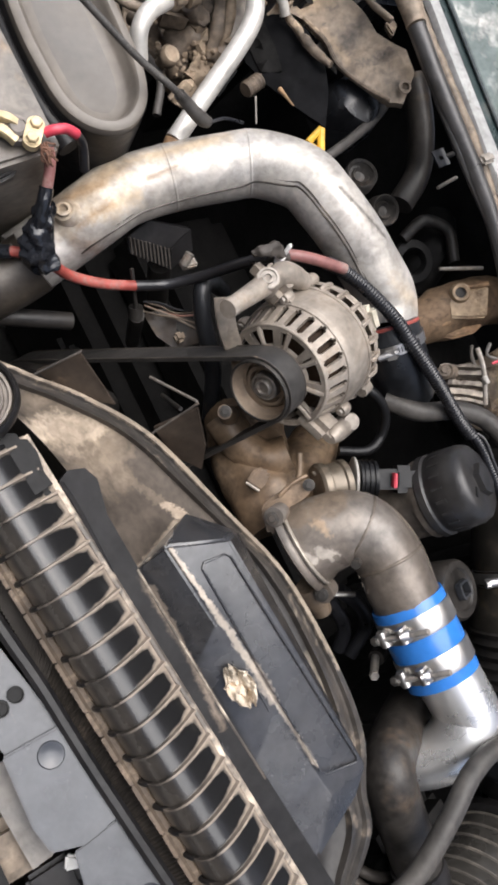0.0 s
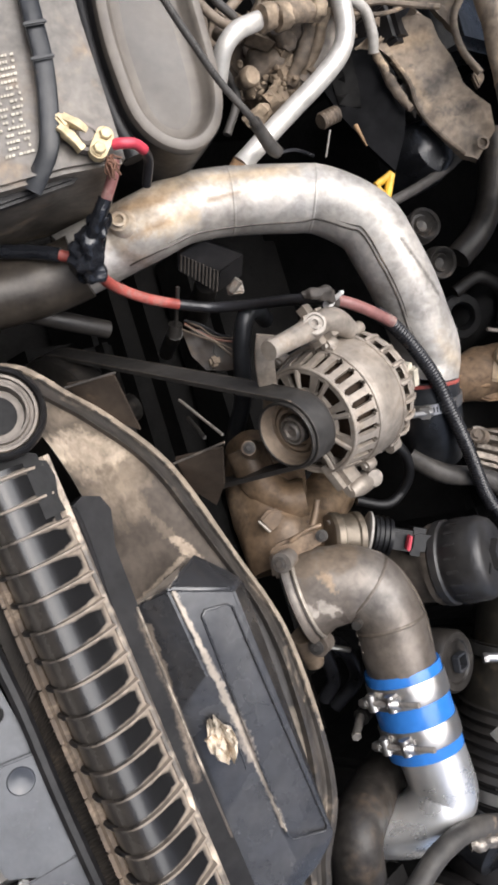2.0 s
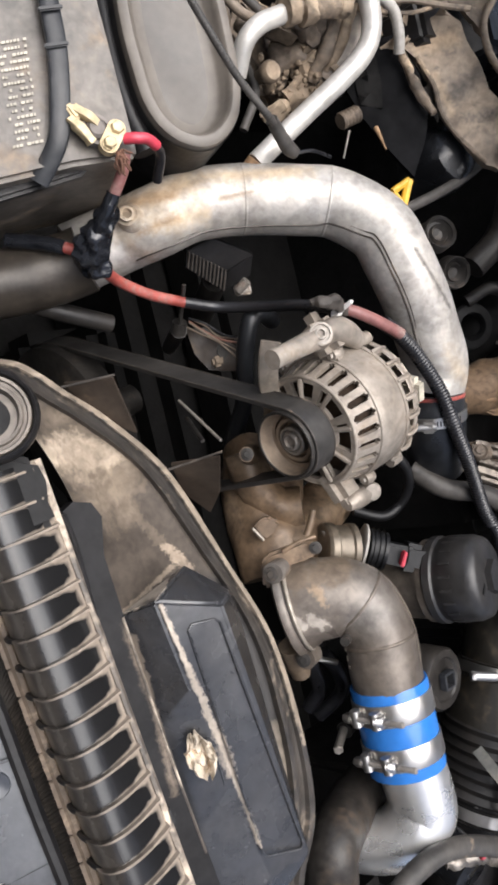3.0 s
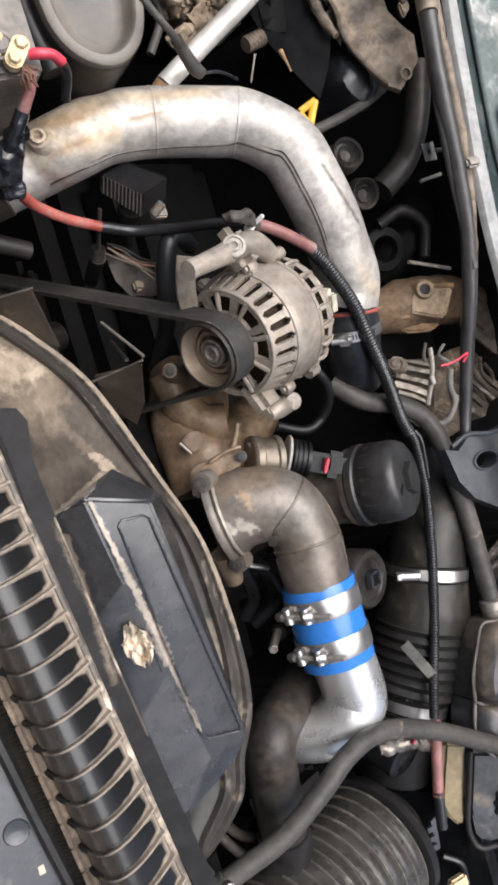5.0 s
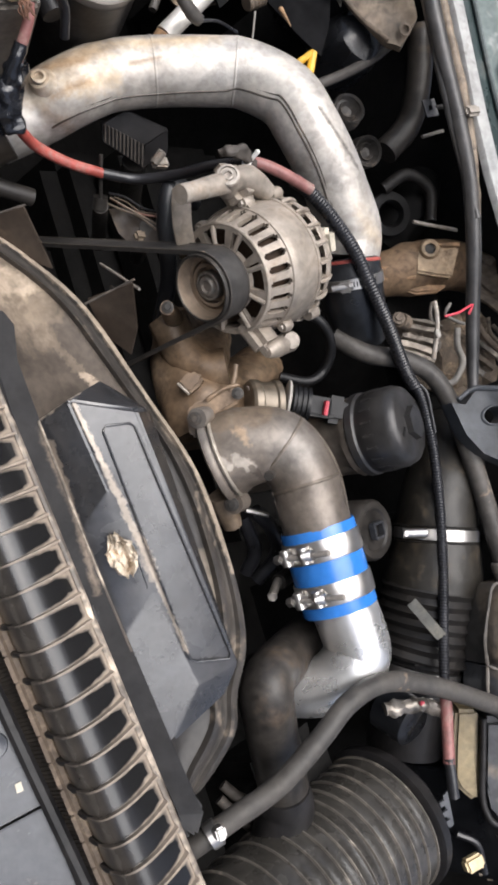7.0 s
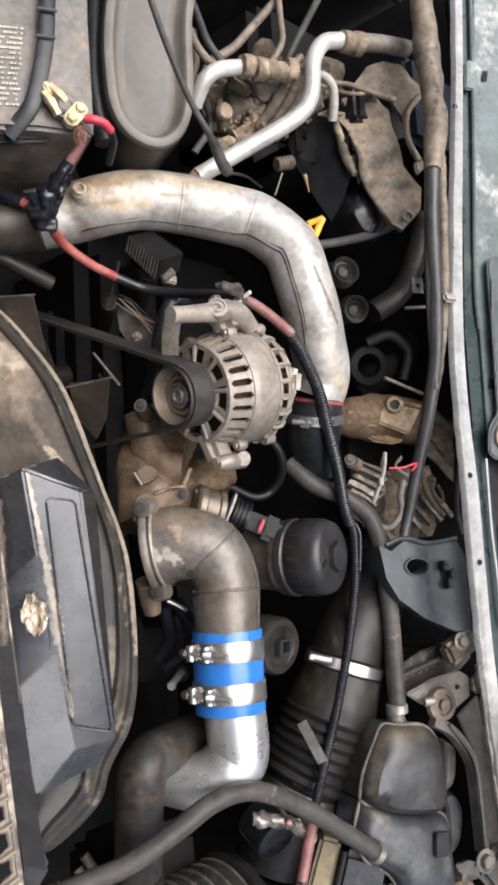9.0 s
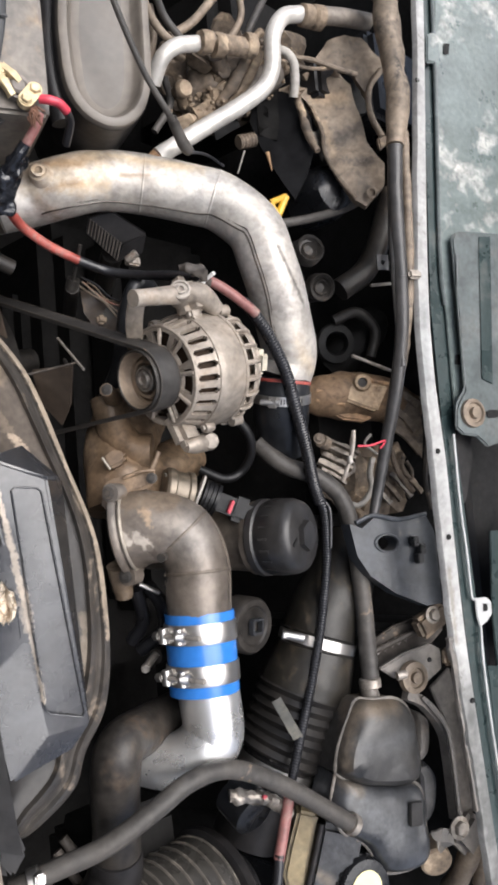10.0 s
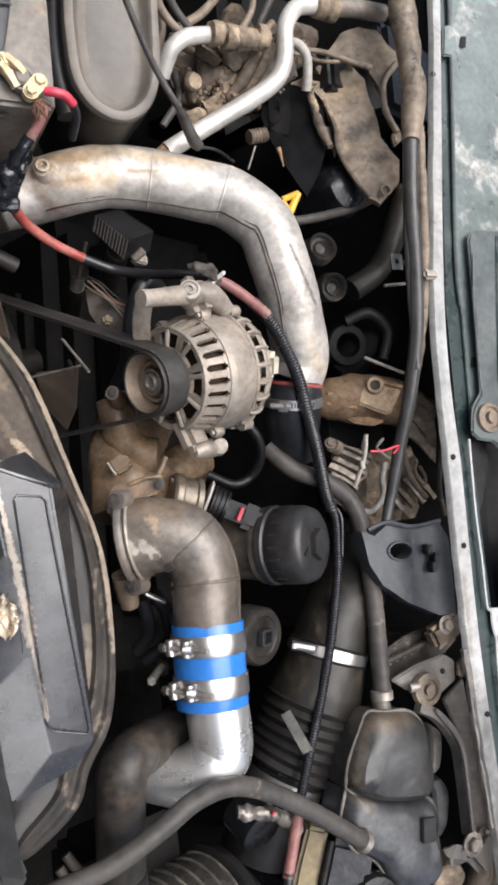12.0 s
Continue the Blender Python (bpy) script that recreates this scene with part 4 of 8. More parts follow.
rail_dusty = material("rail_dusty", (0.01, 0.01, 0.011), 0.5, bump=0.05, dirt=(0.15, 0.12, 0.09), amount=0.14, patch=18, film=0.2, film_colour=(0.04, 0.035, 0.03), spec=0.12, origin=shroud.location, stains=[
    ((0.374, -0.096, 0.91), (0.373, -0.196, 0.91), 0.004, (0.3, 0.24, 0.185), 0.5), ((0.369, -0.071, 0.908), (0.372, -0.1, 0.909), 0.004, (0.3, 0.24, 0.18), 0.6), ((0.371, -0.063, 0.909), (0.375, -0.109, 0.911), 0.008, (0.24, 0.195, 0.15), 0.5)])
part("shroud_rail", sheet([(0.344, 0.038, 0.899), (0.353, 0.043, 0.902), (0.365, 0.039, 0.907), (0.37, 0.027, 0.909), (0.365, -0.002, 0.907), (0.368, -0.048, 0.908), (0.375, -0.127, 0.91), (0.382, -0.207, 0.913), (0.394, -0.324, 0.918), (0.402, -0.393, 0.921), (0.384, -0.385, 0.914), (0.376, -0.318, 0.911), (0.363, -0.212, 0.906), (0.358, -0.159, 0.904), (0.35, -0.06, 0.901)], 0.024, 0.0), rail_dusty, shroud)
part("rail_gap", sheet([(0.345, 0.036, 0.875), (0.355, 0.016, 0.879), (0.378, -0.223, 0.888), (0.4, -0.415, 0.896), (0.378, -0.404, 0.888), (0.365, -0.217, 0.883), (0.35, -0.053, 0.877)], 0.004), rail_plastic, shroud)
part("rail_dust", tube([(0.367, -0.052, 0.908), (0.373, -0.128, 0.91), (0.377, -0.171, 0.911), (0.385, -0.249, 0.914)], 0.0011, 6, 12), lip_plastic, shroud)
part("rail_lip", tube([(0.344, 0.036, 0.9), (0.347, 0.01, 0.901), (0.349, -0.061, 0.902), (0.357, -0.16, 0.905), (0.362, -0.212, 0.907)], 0.0022, 6, 6), rail_plastic, shroud)
part("rail_tab", sheet([(0.359, -0.203, 0.907), (0.368, -0.199, 0.911), (0.369, -0.214, 0.912), (0.357, -0.23, 0.907), (0.367, -0.239, 0.911), (0.36, -0.242, 0.908), (0.352, -0.23, 0.905), (0.353, -0.21, 0.905)], 0.01, 0.003), black_plastic, shroud)
part("rail_tab", sheet([(0.388, -0.349, 0.903), (0.401, -0.341, 0.908), (0.405, -0.375, 0.909), (0.412, -0.396, 0.912), (0.4, -0.415, 0.907), (0.388, -0.397, 0.902)], 0.012, 0.003), black_plastic, shroud)


CREAM = (0.46, 0.39, 0.31)
dusty_cover = material("dusty_cover", (0.021, 0.0225, 0.026), 0.26, spec=0.75, bump=0.04, dirt=(0.15, 0.128, 0.105), amount=0.2, patch=24, film=0.35, film_colour=(0.07, 0.064, 0.058), sheen=0.3, mottle=0.4, dent=0.04, origin=shroud.location, crisp=True, stains=[
    ((0.3835, -0.049, 0.9375), (0.3958, -0.1014, 0.9339), 0.0035, CREAM, 0.75), ((0.3958, -0.1014, 0.9339), (0.4107, -0.165, 0.9296), 0.0048, CREAM, 0.7), ((0.4107, -0.165, 0.9296), (0.4312, -0.2678, 0.9218), 0.003, CREAM, 0.75),
    ((0.369, -0.05, 0.903), (0.392, -0.039, 0.931), 0.004, CREAM, 0.8), ((0.411, -0.162, 0.93), (0.418, -0.2, 0.926), 0.009, (0.3, 0.25, 0.2), 0.6), ((0.374, -0.07, 0.905), (0.392, -0.22, 0.89), 0.005, (0.3, 0.245, 0.19), 0.5)])
LOW_ = [Vector(p) for p in [(0.37, -0.051, 0.901), (0.38, -0.145, 0.9), (0.388, -0.24, 0.9), (0.404, -0.335, 0.905), (0.471, -0.32, 0.909), (0.467, -0.064, 0.922), (0.428, -0.031, 0.918)]]
RIDGE = [Vector(p) for p in [(0.3791, -0.0439, 0.9371), (0.3965, -0.12, 0.9305), (0.4175, -0.2115, 0.9222), (0.438, -0.3, 0.9143)]]
EDGE = [Vector(p) for p in [(0.4327, -0.0639, 0.9475), (0.4775, -0.2965, 0.9294)]]
cb = bmesh.new()
cl, cr, ce = ([cb.verts.new(p) for p in row] for row in (LOW_, RIDGE, EDGE))
for a, b in zip(range(3), range(1, 4)):
    cb.faces.new((cl[a], cl[b], cr[b], cr[a]))
cb.faces.new((*cr, ce[1], ce[0]))
cb.faces.new((cl[0], cr[0], cl[6]))
cb.faces.new((cr[0], ce[0], cl[6]))
cb.faces.new((cl[6], ce[0], cl[5]))
cb.faces.new((cl[5], ce[0], ce[1], cl[4]))
cb.faces.new((cl[4], ce[1], cr[3], cl[3]))
bmesh.ops.recalc_face_normals(cb, faces=cb.faces)
bmesh.ops.bevel(cb, geom=[e for e in cb.edges if not e.is_boundary], offset=0.0022, segments=2, affect="EDGES", clamp_overlap=True)
cover = part("raised_cover", cb, dusty_cover, shroud, "smooth grey-black raised cover with two facets")
CN = Vector((-0.233, -0.12, 0.965))
inset = [Vector(p) + CN * 0.0004 for p in [(0.4011, -0.0742, 0.9386), (0.4044, -0.0705, 0.9399), (0.4242, -0.073, 0.9443), (0.4282, -0.0767, 0.9449), (0.4705, -0.285, 0.9291), (0.4677, -0.2887, 0.928), (0.4375, -0.2795, 0.9218), (0.4332, -0.2747, 0.9214)]]
part("cover_inset", tube([*inset, inset[0]], 0.0011, 8, 1), dusty_cover, cover)
LN = Vector((-0.78, -0.1, 0.62))
badge = [Vector(p) + LN * 0.0003 for p in [(0.3968, -0.1776, 0.9105), (0.3982, -0.1759, 0.9126), (0.4078, -0.1774, 0.9231), (0.4092, -0.18, 0.9238), (0.4136, -0.2053, 0.92), (0.4125, -0.208, 0.9177), (0.4029, -0.2085, 0.9065), (0.4012, -0.2053, 0.9057)]]
part("badge_frame", tube([*badge, badge[0]], 0.0007, 6, 1), panel_plastic, cover)
for a, b in (((0.4068, -0.1969, 0.9151), (0.4086, -0.2018, 0.9155)), ((0.4058, -0.2025, 0.9119), (0.4082, -0.206, 0.9134))):
    part("badge_mark", tube([Vector(a) + LN * 0.0004, Vector(b) + LN * 0.0004], 0.0007, 6), panel_plastic, cover)
for pts in ([(0.397, 0.135, 0.853), (0.426, 0.134, 0.89), (0.445, 0.08, 0.871), (0.428, 0.108, 0.848)], [(0.465, 0.046, 0.879), (0.489, 0.051, 0.926), (0.502, 0.012, 0.893), (0.511, -0.005, 0.864), (0.494, 0.024, 0.858)]):
    vane = part("shroud_vane", sheet(pts, 0.003, 0.0005), vane_brown, shroud)
    part("vane_edge", tube(pts[:2], 0.0011, 6), dusty_plastic, vane)

leaf = bmesh.new()
bmesh.ops.create_grid(leaf, x_segments=22, y_segments=28, size=0.5)
lm = stand((0.398, -0.173, 0.921), (-0.62, 0.02, 0.78), (0.12, -1, 0.1))
for v in leaf.verts:
    u, w = v.co.x, v.co.y
    wide = 1.0 - abs(2 * w) ** 2.2 * 0.75 + 0.22 * noise.noise(Vector((w * 7, 3, 1)))
    v.co = lm @ Vector((w * 0.036 + 0.004 * noise.noise(Vector((u * 5, w * 5, 2))), u * 0.023 * wide, 0.003 + 0.008 * abs(u) + 0.012 * noise.noise(Vector((u * 4.1, w * 5.2, 7))) + 0.005 * noise.noise(Vector((u * 11, w * 12, 3)))))
bmesh.ops.solidify(leaf, geom=leaf.faces[:], thickness=0.0006)
dry = thing("dry_leaf", (0.397, -0.172, 0.925), "crumpled dry tan leaf lying on the shroud cover", "leaf")
part("blade", leaf, leaf_dry, dry)

# ---- alternator ----
AX = Vector((0.98, 0.195, 0.04)).normalized()
ALT = Vector((0.5775, 0.0404, 0.9142)) + AX * 0.0125
am = stand(ALT, AX, (0, 1, 0))
alternator = thing("alternator", (0.68, 0.05, 0.85), "dusty cast aluminium alternator with slotted housing", "alternator")
part("pulley", lathe([(0.0, 0.008), (0.0175, 0.008), (0.018, 0.001), (0.0185, 0.0), (0.0215, 0.0), (0.022, 0.001), (0.0225, 0.007), (0.0245, 0.007), (0.025, 0.003), (0.0285, 0.0025), (0.03, 0.0), (0.0306, -0.011), (0.0312, -0.0125), (0.0325, -0.0125), (0.0332, -0.011), (0.033, -0.009), (0.031, -0.008),
                      (0.031, 0.018), (0.0325, 0.019), (0.0325, 0.0205), (0.02, 0.0215), (0.0, 0.0215)], am, 64), pulley_steel, alternator, "worn brown-grey steel belt pulley")
part("pulley_rim", lathe([(0.0309, -0.0123), (0.0314, -0.0134), (0.033, -0.0134), (0.0337, -0.0118), (0.0337, -0.0095), (0.0328, -0.009)], am, 64, cap=False), dark_steel, alternator, "black worn rim")
part("pulley_hub", lathe([(0.0145, 0.008), (0.0145, -0.002), (0.0135, -0.0032), (0.0118, -0.0032), (0.011, -0.001), (0.0098, -0.001), (0.0092, -0.0045), (0.008, -0.0056), (0.0062, -0.0056), (0.0052, -0.003), (0.0, -0.003)], am, 40), worn_steel, alternator, "stepped steel hub")
part("shaft", tube([am @ Vector((0, 0, 0.01)), am @ Vector((0, 0, 0.06))], 0.012, 16), dark_steel, alternator)
FRONT = [(0.016, 0.024), (0.03, 0.022), (0.034, 0.022), (0.0505, 0.0225), (0.0535, 0.0225), (0.0555, 0.0235), (0.0572, 0.0258), (0.0578, 0.0275), (0.0595, 0.0345), (0.0612, 0.042), (0.0628, 0.0495), (0.0634, 0.0515), (0.0645, 0.0545), (0.0658, 0.0565), (0.0665, 0.06)]
part("front_housing", lathe(FRONT, am, 208, lambda i, j: (i == 2 and j % 26 < 20) or (i in (6, 10) and j % 8 in (3, 4)) or (i in (7, 8, 9) and 2 <= j % 8 <= 5), 0.0052), alternator_alu, alternator, "dusty cast housing with cooling slots")
for r_, h_, w_ in ((0.0552, 0.0236, 0.0019), (0.0642, 0.0535, 0.0015)):
    part("raised_bead", rough_up(lathe([(r_ + w_ * math.cos(a * math.tau / 8), h_ + w_ * math.sin(a * math.tau / 8)) for a in range(8)], am, 78, closed=True), 0.0004, 90), alternator_alu, alternator)
for k in range(9):
    a = (k + 0.4) * math.tau / 9
    spoke = [am @ Vector((math.cos(a) * r, math.sin(a) * r, h)) for r, h in ((0.022, 0.0215), (0.038, 0.0215), (0.0535, 0.0235))]
    part("spoke", tube(spoke, [0.003, 0.0024, 0.0032], 8, 3), alternator_alu, alternator)
part("stator", lathe([(0.06, 0.057), (0.0662, 0.0585), (0.0668, 0.062), (0.0668, 0.089), (0.0662, 0.091), (0.06, 0.092)], am, 72), alternator_alu, alternator)
REAR = [(0.0655, 0.0905), (0.0675, 0.0915), (0.0678, 0.095), (0.066, 0.0965), (0.0645, 0.108), (0.0655, 0.1095), (0.065, 0.114), (0.061, 0.122), (0.05, 0.126), (0.012, 0.128)]
part("rear_housing", lathe(REAR, am, 132, lambda i, j: (i == 3 and j % 6 < 4) or (i == 6 and j % 6 < 4), 0.005), alternator_alu, alternator)
for k in range(22):
    a = (k * 6 + 5) * math.tau / 132
    fin_ = [am @ Vector((math.cos(a) * r, math.sin(a) * r, h)) for r, h in ((0.0672, 0.0935), (0.0685, 0.1), (0.0678, 0.1085), (0.0635, 0.118))]
    part("rear_fin", rough_up(tube(fin_, [0.0019, 0.0022, 0.0022, 0.0018], 7, 2), 0.0006, 160), alternator_alu, alternator)
part("winding", lathe([(0.02, 0.034), (0.044, 0.034), (0.049, 0.038), (0.051, 0.044), (0.0535, 0.05), (0.056, 0.06), (0.057, 0.11), (0.045, 0.118), (0.02, 0.118)], am, 48), winding, alternator, "brown copper windings inside the slots")
part("rear_cover", rough_up(box((0.03, 0.06, 0.02), am @ pose(0.0, 0.035, 0.116, 0, 0, 20), 0.006), 0.002, 60), label_grey, alternator, "pale grey plastic rear cover")
for a_deg in (30, -28, 166, 235):
    a = math.radians(a_deg)
    e0, e1, e2 = (am @ Vector((math.cos(a) * 0.069, math.sin(a) * 0.069, h)) for h in (0.053, 0.066, 0.098))
    ear_ = part("through_bolt_ear", rough_up(tube([e0, e0.lerp(e1, 0.5), e1], [0.0058, 0.0072, 0.006], 12, 3), 0.0008, 120), alternator_alu, alternator)
    part("through_bolt", bolt(stand(e0, -AX), 0.0034, 0.003, False), worn_steel, ear_)
    part("through_bolt_ear", rough_up(tube([e2, e2 + AX * 0.014], [0.0066, 0.007], 12, 3), 0.0008, 120), alternator_alu, alternator)
UP = Vector((0.6102, 0.1302, 0.9574))
UL = UP - AX * 0.064
face_way = Vector((-0.62, 0.12, 0.76)).normalized()
ear = part("upper_ear", joined(tube([UP + AX * 0.006, UL], [0.0112, 0.0085], 24, 4), tube([UL + AX * 0.008, UL - AX * 0.002], 0.0092, 24), tube([UP - face_way * 0.014, UP + face_way * 0.0135], 0.0112, 26)), alternator_alu, alternator)
part("ear_ring", lathe([(0.0105, 0.0), (0.0105, 0.0016), (0.0085, 0.0018), (0.008, 0.0002), (0.0058, 0.0002), (0.0055, 0.0022), (0.0035, 0.0024), (0.003, -0.002), (0.0, -0.002)], stand(UP + face_way * 0.0137, face_way), 24), worn_steel, ear)
part("mounting_web", joined(rough_up(box((0.03, 0.052, 0.03), stand(UP + AX * 0.022 - Vector((0, 0.008, 0.028)), (0, 0.25, 0.97), AX), 0.01), 0.0015, 70), rough_up(tube([UP + AX * 0.006, UP + AX * 0.03 + Vector((0, -0.002, 0.0)), UP + AX * 0.058 - Vector((0, 0.02, 0.004))], [0.0105, 0.013, 0.01], 18, 6), 0.0015, 60)), alternator_alu, alternator, "tan cast mounting lug")
part("ear_leg", ribbon([(0.582, 0.137, 0.924), (0.582, 0.125, 0.917), (0.588, 0.107, 0.904), (0.605, 0.085, 0.884)], 0.019, 0.006, (-0.6, 0.0, 0.8)), alternator_alu, alternator)
part("crusted_lead", rough_up(tube([UP + AX * 0.012 + Vector((0, 0.03, -0.01)), UP + AX * 0.026 + Vector((0, 0.026, 0.002)), UP + AX * 0.05 + Vector((0, 0.012, -0.004))], [0.004, 0.0065, 0.004], 14, 10), 0.005, 130), dusty_dark, alternator)
LOW = Vector((0.6696, -0.0265, 0.922))
part("lower_ear", joined(tube([LOW - AX * 0.034, LOW - AX * 0.02, LOW, LOW + AX * 0.004], [0.006, 0.0105, 0.0112, 0.0118], 18, 3), rough_up(box((0.034, 0.044, 0.022), stand(LOW - AX * 0.03 + Vector((0, 0.018, -0.018)), (0, 0.3, 0.95), AX), 0.007), 0.001, 60)), alternator_alu, alternator)
part("ear_bolt", lathe([(0.0095, -0.004), (0.0098, 0.004), (0.0085, 0.006), (0.0, 0.0068)], stand(LOW + Vector((-0.002, 0, 0.006)), (-0.45, -0.15, 0.88)), 18), alternator_alu, alternator)

BW, BX = 0.0275, 0.0045
CP, CR, AR = Vector((0.0735, -0.357)), 0.111, 0.0358
loop = []
a0, a1 = math.atan2(0.431, 0.902), math.pi
for s in range(21):
    a = a0 + (a1 - a0) * s / 20
    loop.append((AR * math.cos(a), AR * math.sin(a)))
for s in range(31):
    a = a1 + (math.tau + a0 - a1) * s / 30
    loop.append((CP.x + CR * math.cos(a), CP.y + CR * math.sin(a)))
belt = bmesh.new()
rings = []
for k, (y, z) in enumerate(loop):
    c = Vector((0, 0)) if k < 21 else CP
    d = (Vector((y, z)) - c).normalized() * 0.0042
    rings.append([belt.verts.new(am @ Vector(v)) for v in ((y - d.x, z - d.y, BX - BW / 2), (y - d.x, z - d.y, BX + BW / 2), (y, z, BX + BW / 2), (y + d.x * 0.15, z + d.y * 0.15, BX), (y, z, BX - BW / 2))])
for a, b in zip(rings, rings[1:] + rings[:1]):
    for j in range(5):
        belt.faces.new((a[j], a[(j + 1) % 5], b[(j + 1) % 5], b[j]))
bmesh.ops.recalc_face_normals(belt, faces=belt.faces)
drive = thing("drive_belt", ALT, "worn black ribbed drive belt round the alternator pulley", "belt")
part("band", belt, belt_rubber, drive)
for side_ in (-1, 1):
    edge_line = [am @ Vector((y, z, BX + side_ * (BW / 2 - 0.0006))) for y, z in loop]
    part("worn_edge", tube([*edge_line, edge_line[0]], 0.0009, 6, 1), dusty_dark, drive, "frayed grey belt edge")

def hose(name, pts, r, mat, label, category="hose", ribbed=0.0, seg=16):
    ob = thing(name, pts[len(pts) // 2], label, category)
    part("run", corrugated(pts, r, ribbed) if ribbed else tube(pts, r, seg, 8), mat, ob)
    return ob


# ---- upper charge pipe ----
upper = thing("charge_pipe", (0.695, 0.263, 0.924), "dull silver aluminium charge pipe with weld seams and stains", "pipe")
UPPER = [(0.501, 0.268, 0.764), (0.543, 0.28, 0.791), (0.566, 0.285, 0.826), (0.6, 0.294, 0.845), (0.643, 0.291, 0.872), (0.692, 0.277, 0.91), (0.718, 0.266, 0.931), (0.744, 0.233, 0.956), (0.753, 0.197, 0.964), (0.772, 0.155, 0.962), (0.788, 0.122, 0.955), (0.8, 0.093, 0.95), (0.805, 0.074, 0.943), (0.801, 0.054, 0.935)]
BROWN, TAN, SOOT = (0.3, 0.2, 0.115), (0.5, 0.39, 0.26), (0.07, 0.06, 0.052)
stained_pipe = material("stained_pipe", (0.46, 0.44, 0.412), 0.5, 0.4, spread=0.05, bump=0.06, dirt=(0.3, 0.235, 0.165), amount=0.26, patch=26, dirt_rough=0.6, film=0.5, film_colour=(0.38, 0.32, 0.25), mottle=0.4, origin=upper.location, stains=[
    ((0.522, 0.288, 0.826), (0.565, 0.307, 0.863), 0.03, TAN, 0.9), ((0.505, 0.298, 0.835), (0.53, 0.3, 0.85), 0.022, (0.15, 0.105, 0.068), 0.85), ((0.537, 0.302, 0.864), (0.586, 0.306, 0.882), 0.012, BROWN, 0.55), ((0.535, 0.271, 0.863), (0.57, 0.276, 0.887), 0.014, TAN, 0.8), ((0.61, 0.307, 0.892), (0.67, 0.302, 0.915), 0.007, BROWN, 0.5), ((0.516, 0.261, 0.834), (0.531, 0.249, 0.84), 0.008, BROWN, 0.5), ((0.532, 0.301, 0.84), (0.552, 0.296, 0.869), 0.009, BROWN, 0.8), ((0.53, 0.27, 0.839), (0.553, 0.275, 0.87), 0.007, BROWN, 0.7),
    ((0.578, 0.314, 0.869), (0.695, 0.298, 0.924), 0.012, TAN, 0.7), ((0.59, 0.286, 0.895), (0.62, 0.287, 0.911), 0.004, BROWN, 0.6), ((0.517, 0.246, 0.813), (0.584, 0.248, 0.881), 0.008, SOOT, 0.35),
    ((0.756, 0.198, 0.98), (0.8, 0.136, 0.975), 0.0035, SOOT, 0.85), ((0.741, 0.184, 0.974), (0.772, 0.137, 0.97), 0.01, (0.42, 0.38, 0.34), 0.6), ((0.796, 0.091, 0.963), (0.825, 0.058, 0.963), 0.012, TAN, 0.5),
    ((0.656, 0.218, 0.93), (0.672, 0.223, 0.942), 0.003, BROWN, 0.6)])
part("tube", tube(UPPER, 0.0355, 48, 8), stained_pipe, upper)
uw = smooth_path(UPPER, 6)
for k in (24, 34):
    p, d = uw[k], (uw[k + 1] - uw[k - 1]).normalized()
    part("weld_bead", lathe([(0.0345, -0.0025), (0.0358, -0.0012), (0.0361, 0.0), (0.0358, 0.0012), (0.0345, 0.0025)], stand(p, d), 36), stained_pipe, upper)
groove = []
for k, (p, q) in enumerate(zip(uw[8:-12:2], uw[9:-11:2])):
    d = (q - p).normalized()
    turn_ = min(1.0, max(0.0, (k - 8) / 22))
    out = Vector((-0.3, -0.85, 0.3)).lerp(Vector((-0.9, 0.0, 0.15)), turn_)
    out = (out - d * out.dot(d)).normalized()
    groove.append(p + out * 0.0352)
for shift_, r_ in ((0.0, 0.0012), (0.0048, 0.0009)):
    part("long_seam", tube([p + Vector((0.0, 0.6, 0.75)) * shift_ for p in groove], r_, 6, 5), black_pipe, upper, "dark rolled seam")
BOSS = Vector((0.513, 0.288, 0.843))
part("sensor_boss", joined(rough_up(tube([BOSS + Vector((0.03, -0.002, -0.02)), BOSS + Vector((0.008, -0.001, -0.005))], [0.022, 0.0105], 18, 4), 0.0025, 60), lathe([(0.0075, 0.0), (0.0075, 0.003), (0.005, 0.0035), (0.004, 0.0), (0.0, 0.0)], stand(BOSS + Vector((0.007, -0.001, -0.004)), (-0.5, 0.1, 0.85)), 18)), stained_pipe, upper)
part("dull_end", tube([(0.422, 0.254, 0.734), (0.454, 0.255, 0.751), (0.481, 0.258, 0.767), (0.501, 0.262, 0.785)], 0.033, 28, 6), black_pipe, upper, "stained dark end of the pipe")
hose("return_hose", [(0.422, 0.247, 0.712), (0.458, 0.234, 0.732), (0.492, 0.218, 0.745), (0.536, 0.202, 0.751)], 0.0095, rubber, "dark rubber hose under the charge pipe", seg=12)

boot = thing("rubber_boot", (0.814, -0.023, 0.906), "dark rubber boot with a steel band below the charge pipe", "hose")
BOOT = [(0.801, 0.054, 0.935), (0.802, 0.031, 0.929), (0.81, 0.006, 0.92), (0.831, -0.034, 0.901)]
part("boot", tube(BOOT, [0.036, 0.037, 0.036, 0.03], 30, 6), strap_rubber, boot)
bp = smooth_path(BOOT, 6)
part("band", lathe([(0.038, -0.006), (0.0385, -0.006), (0.0385, 0.006), (0.038, 0.006)], stand(bp[6], bp[7] - bp[5]), 40), steel, boot, "bright steel band")
bbm = stand(bp[6], bp[7] - bp[5], (-0.6, 0.0, 0.8))
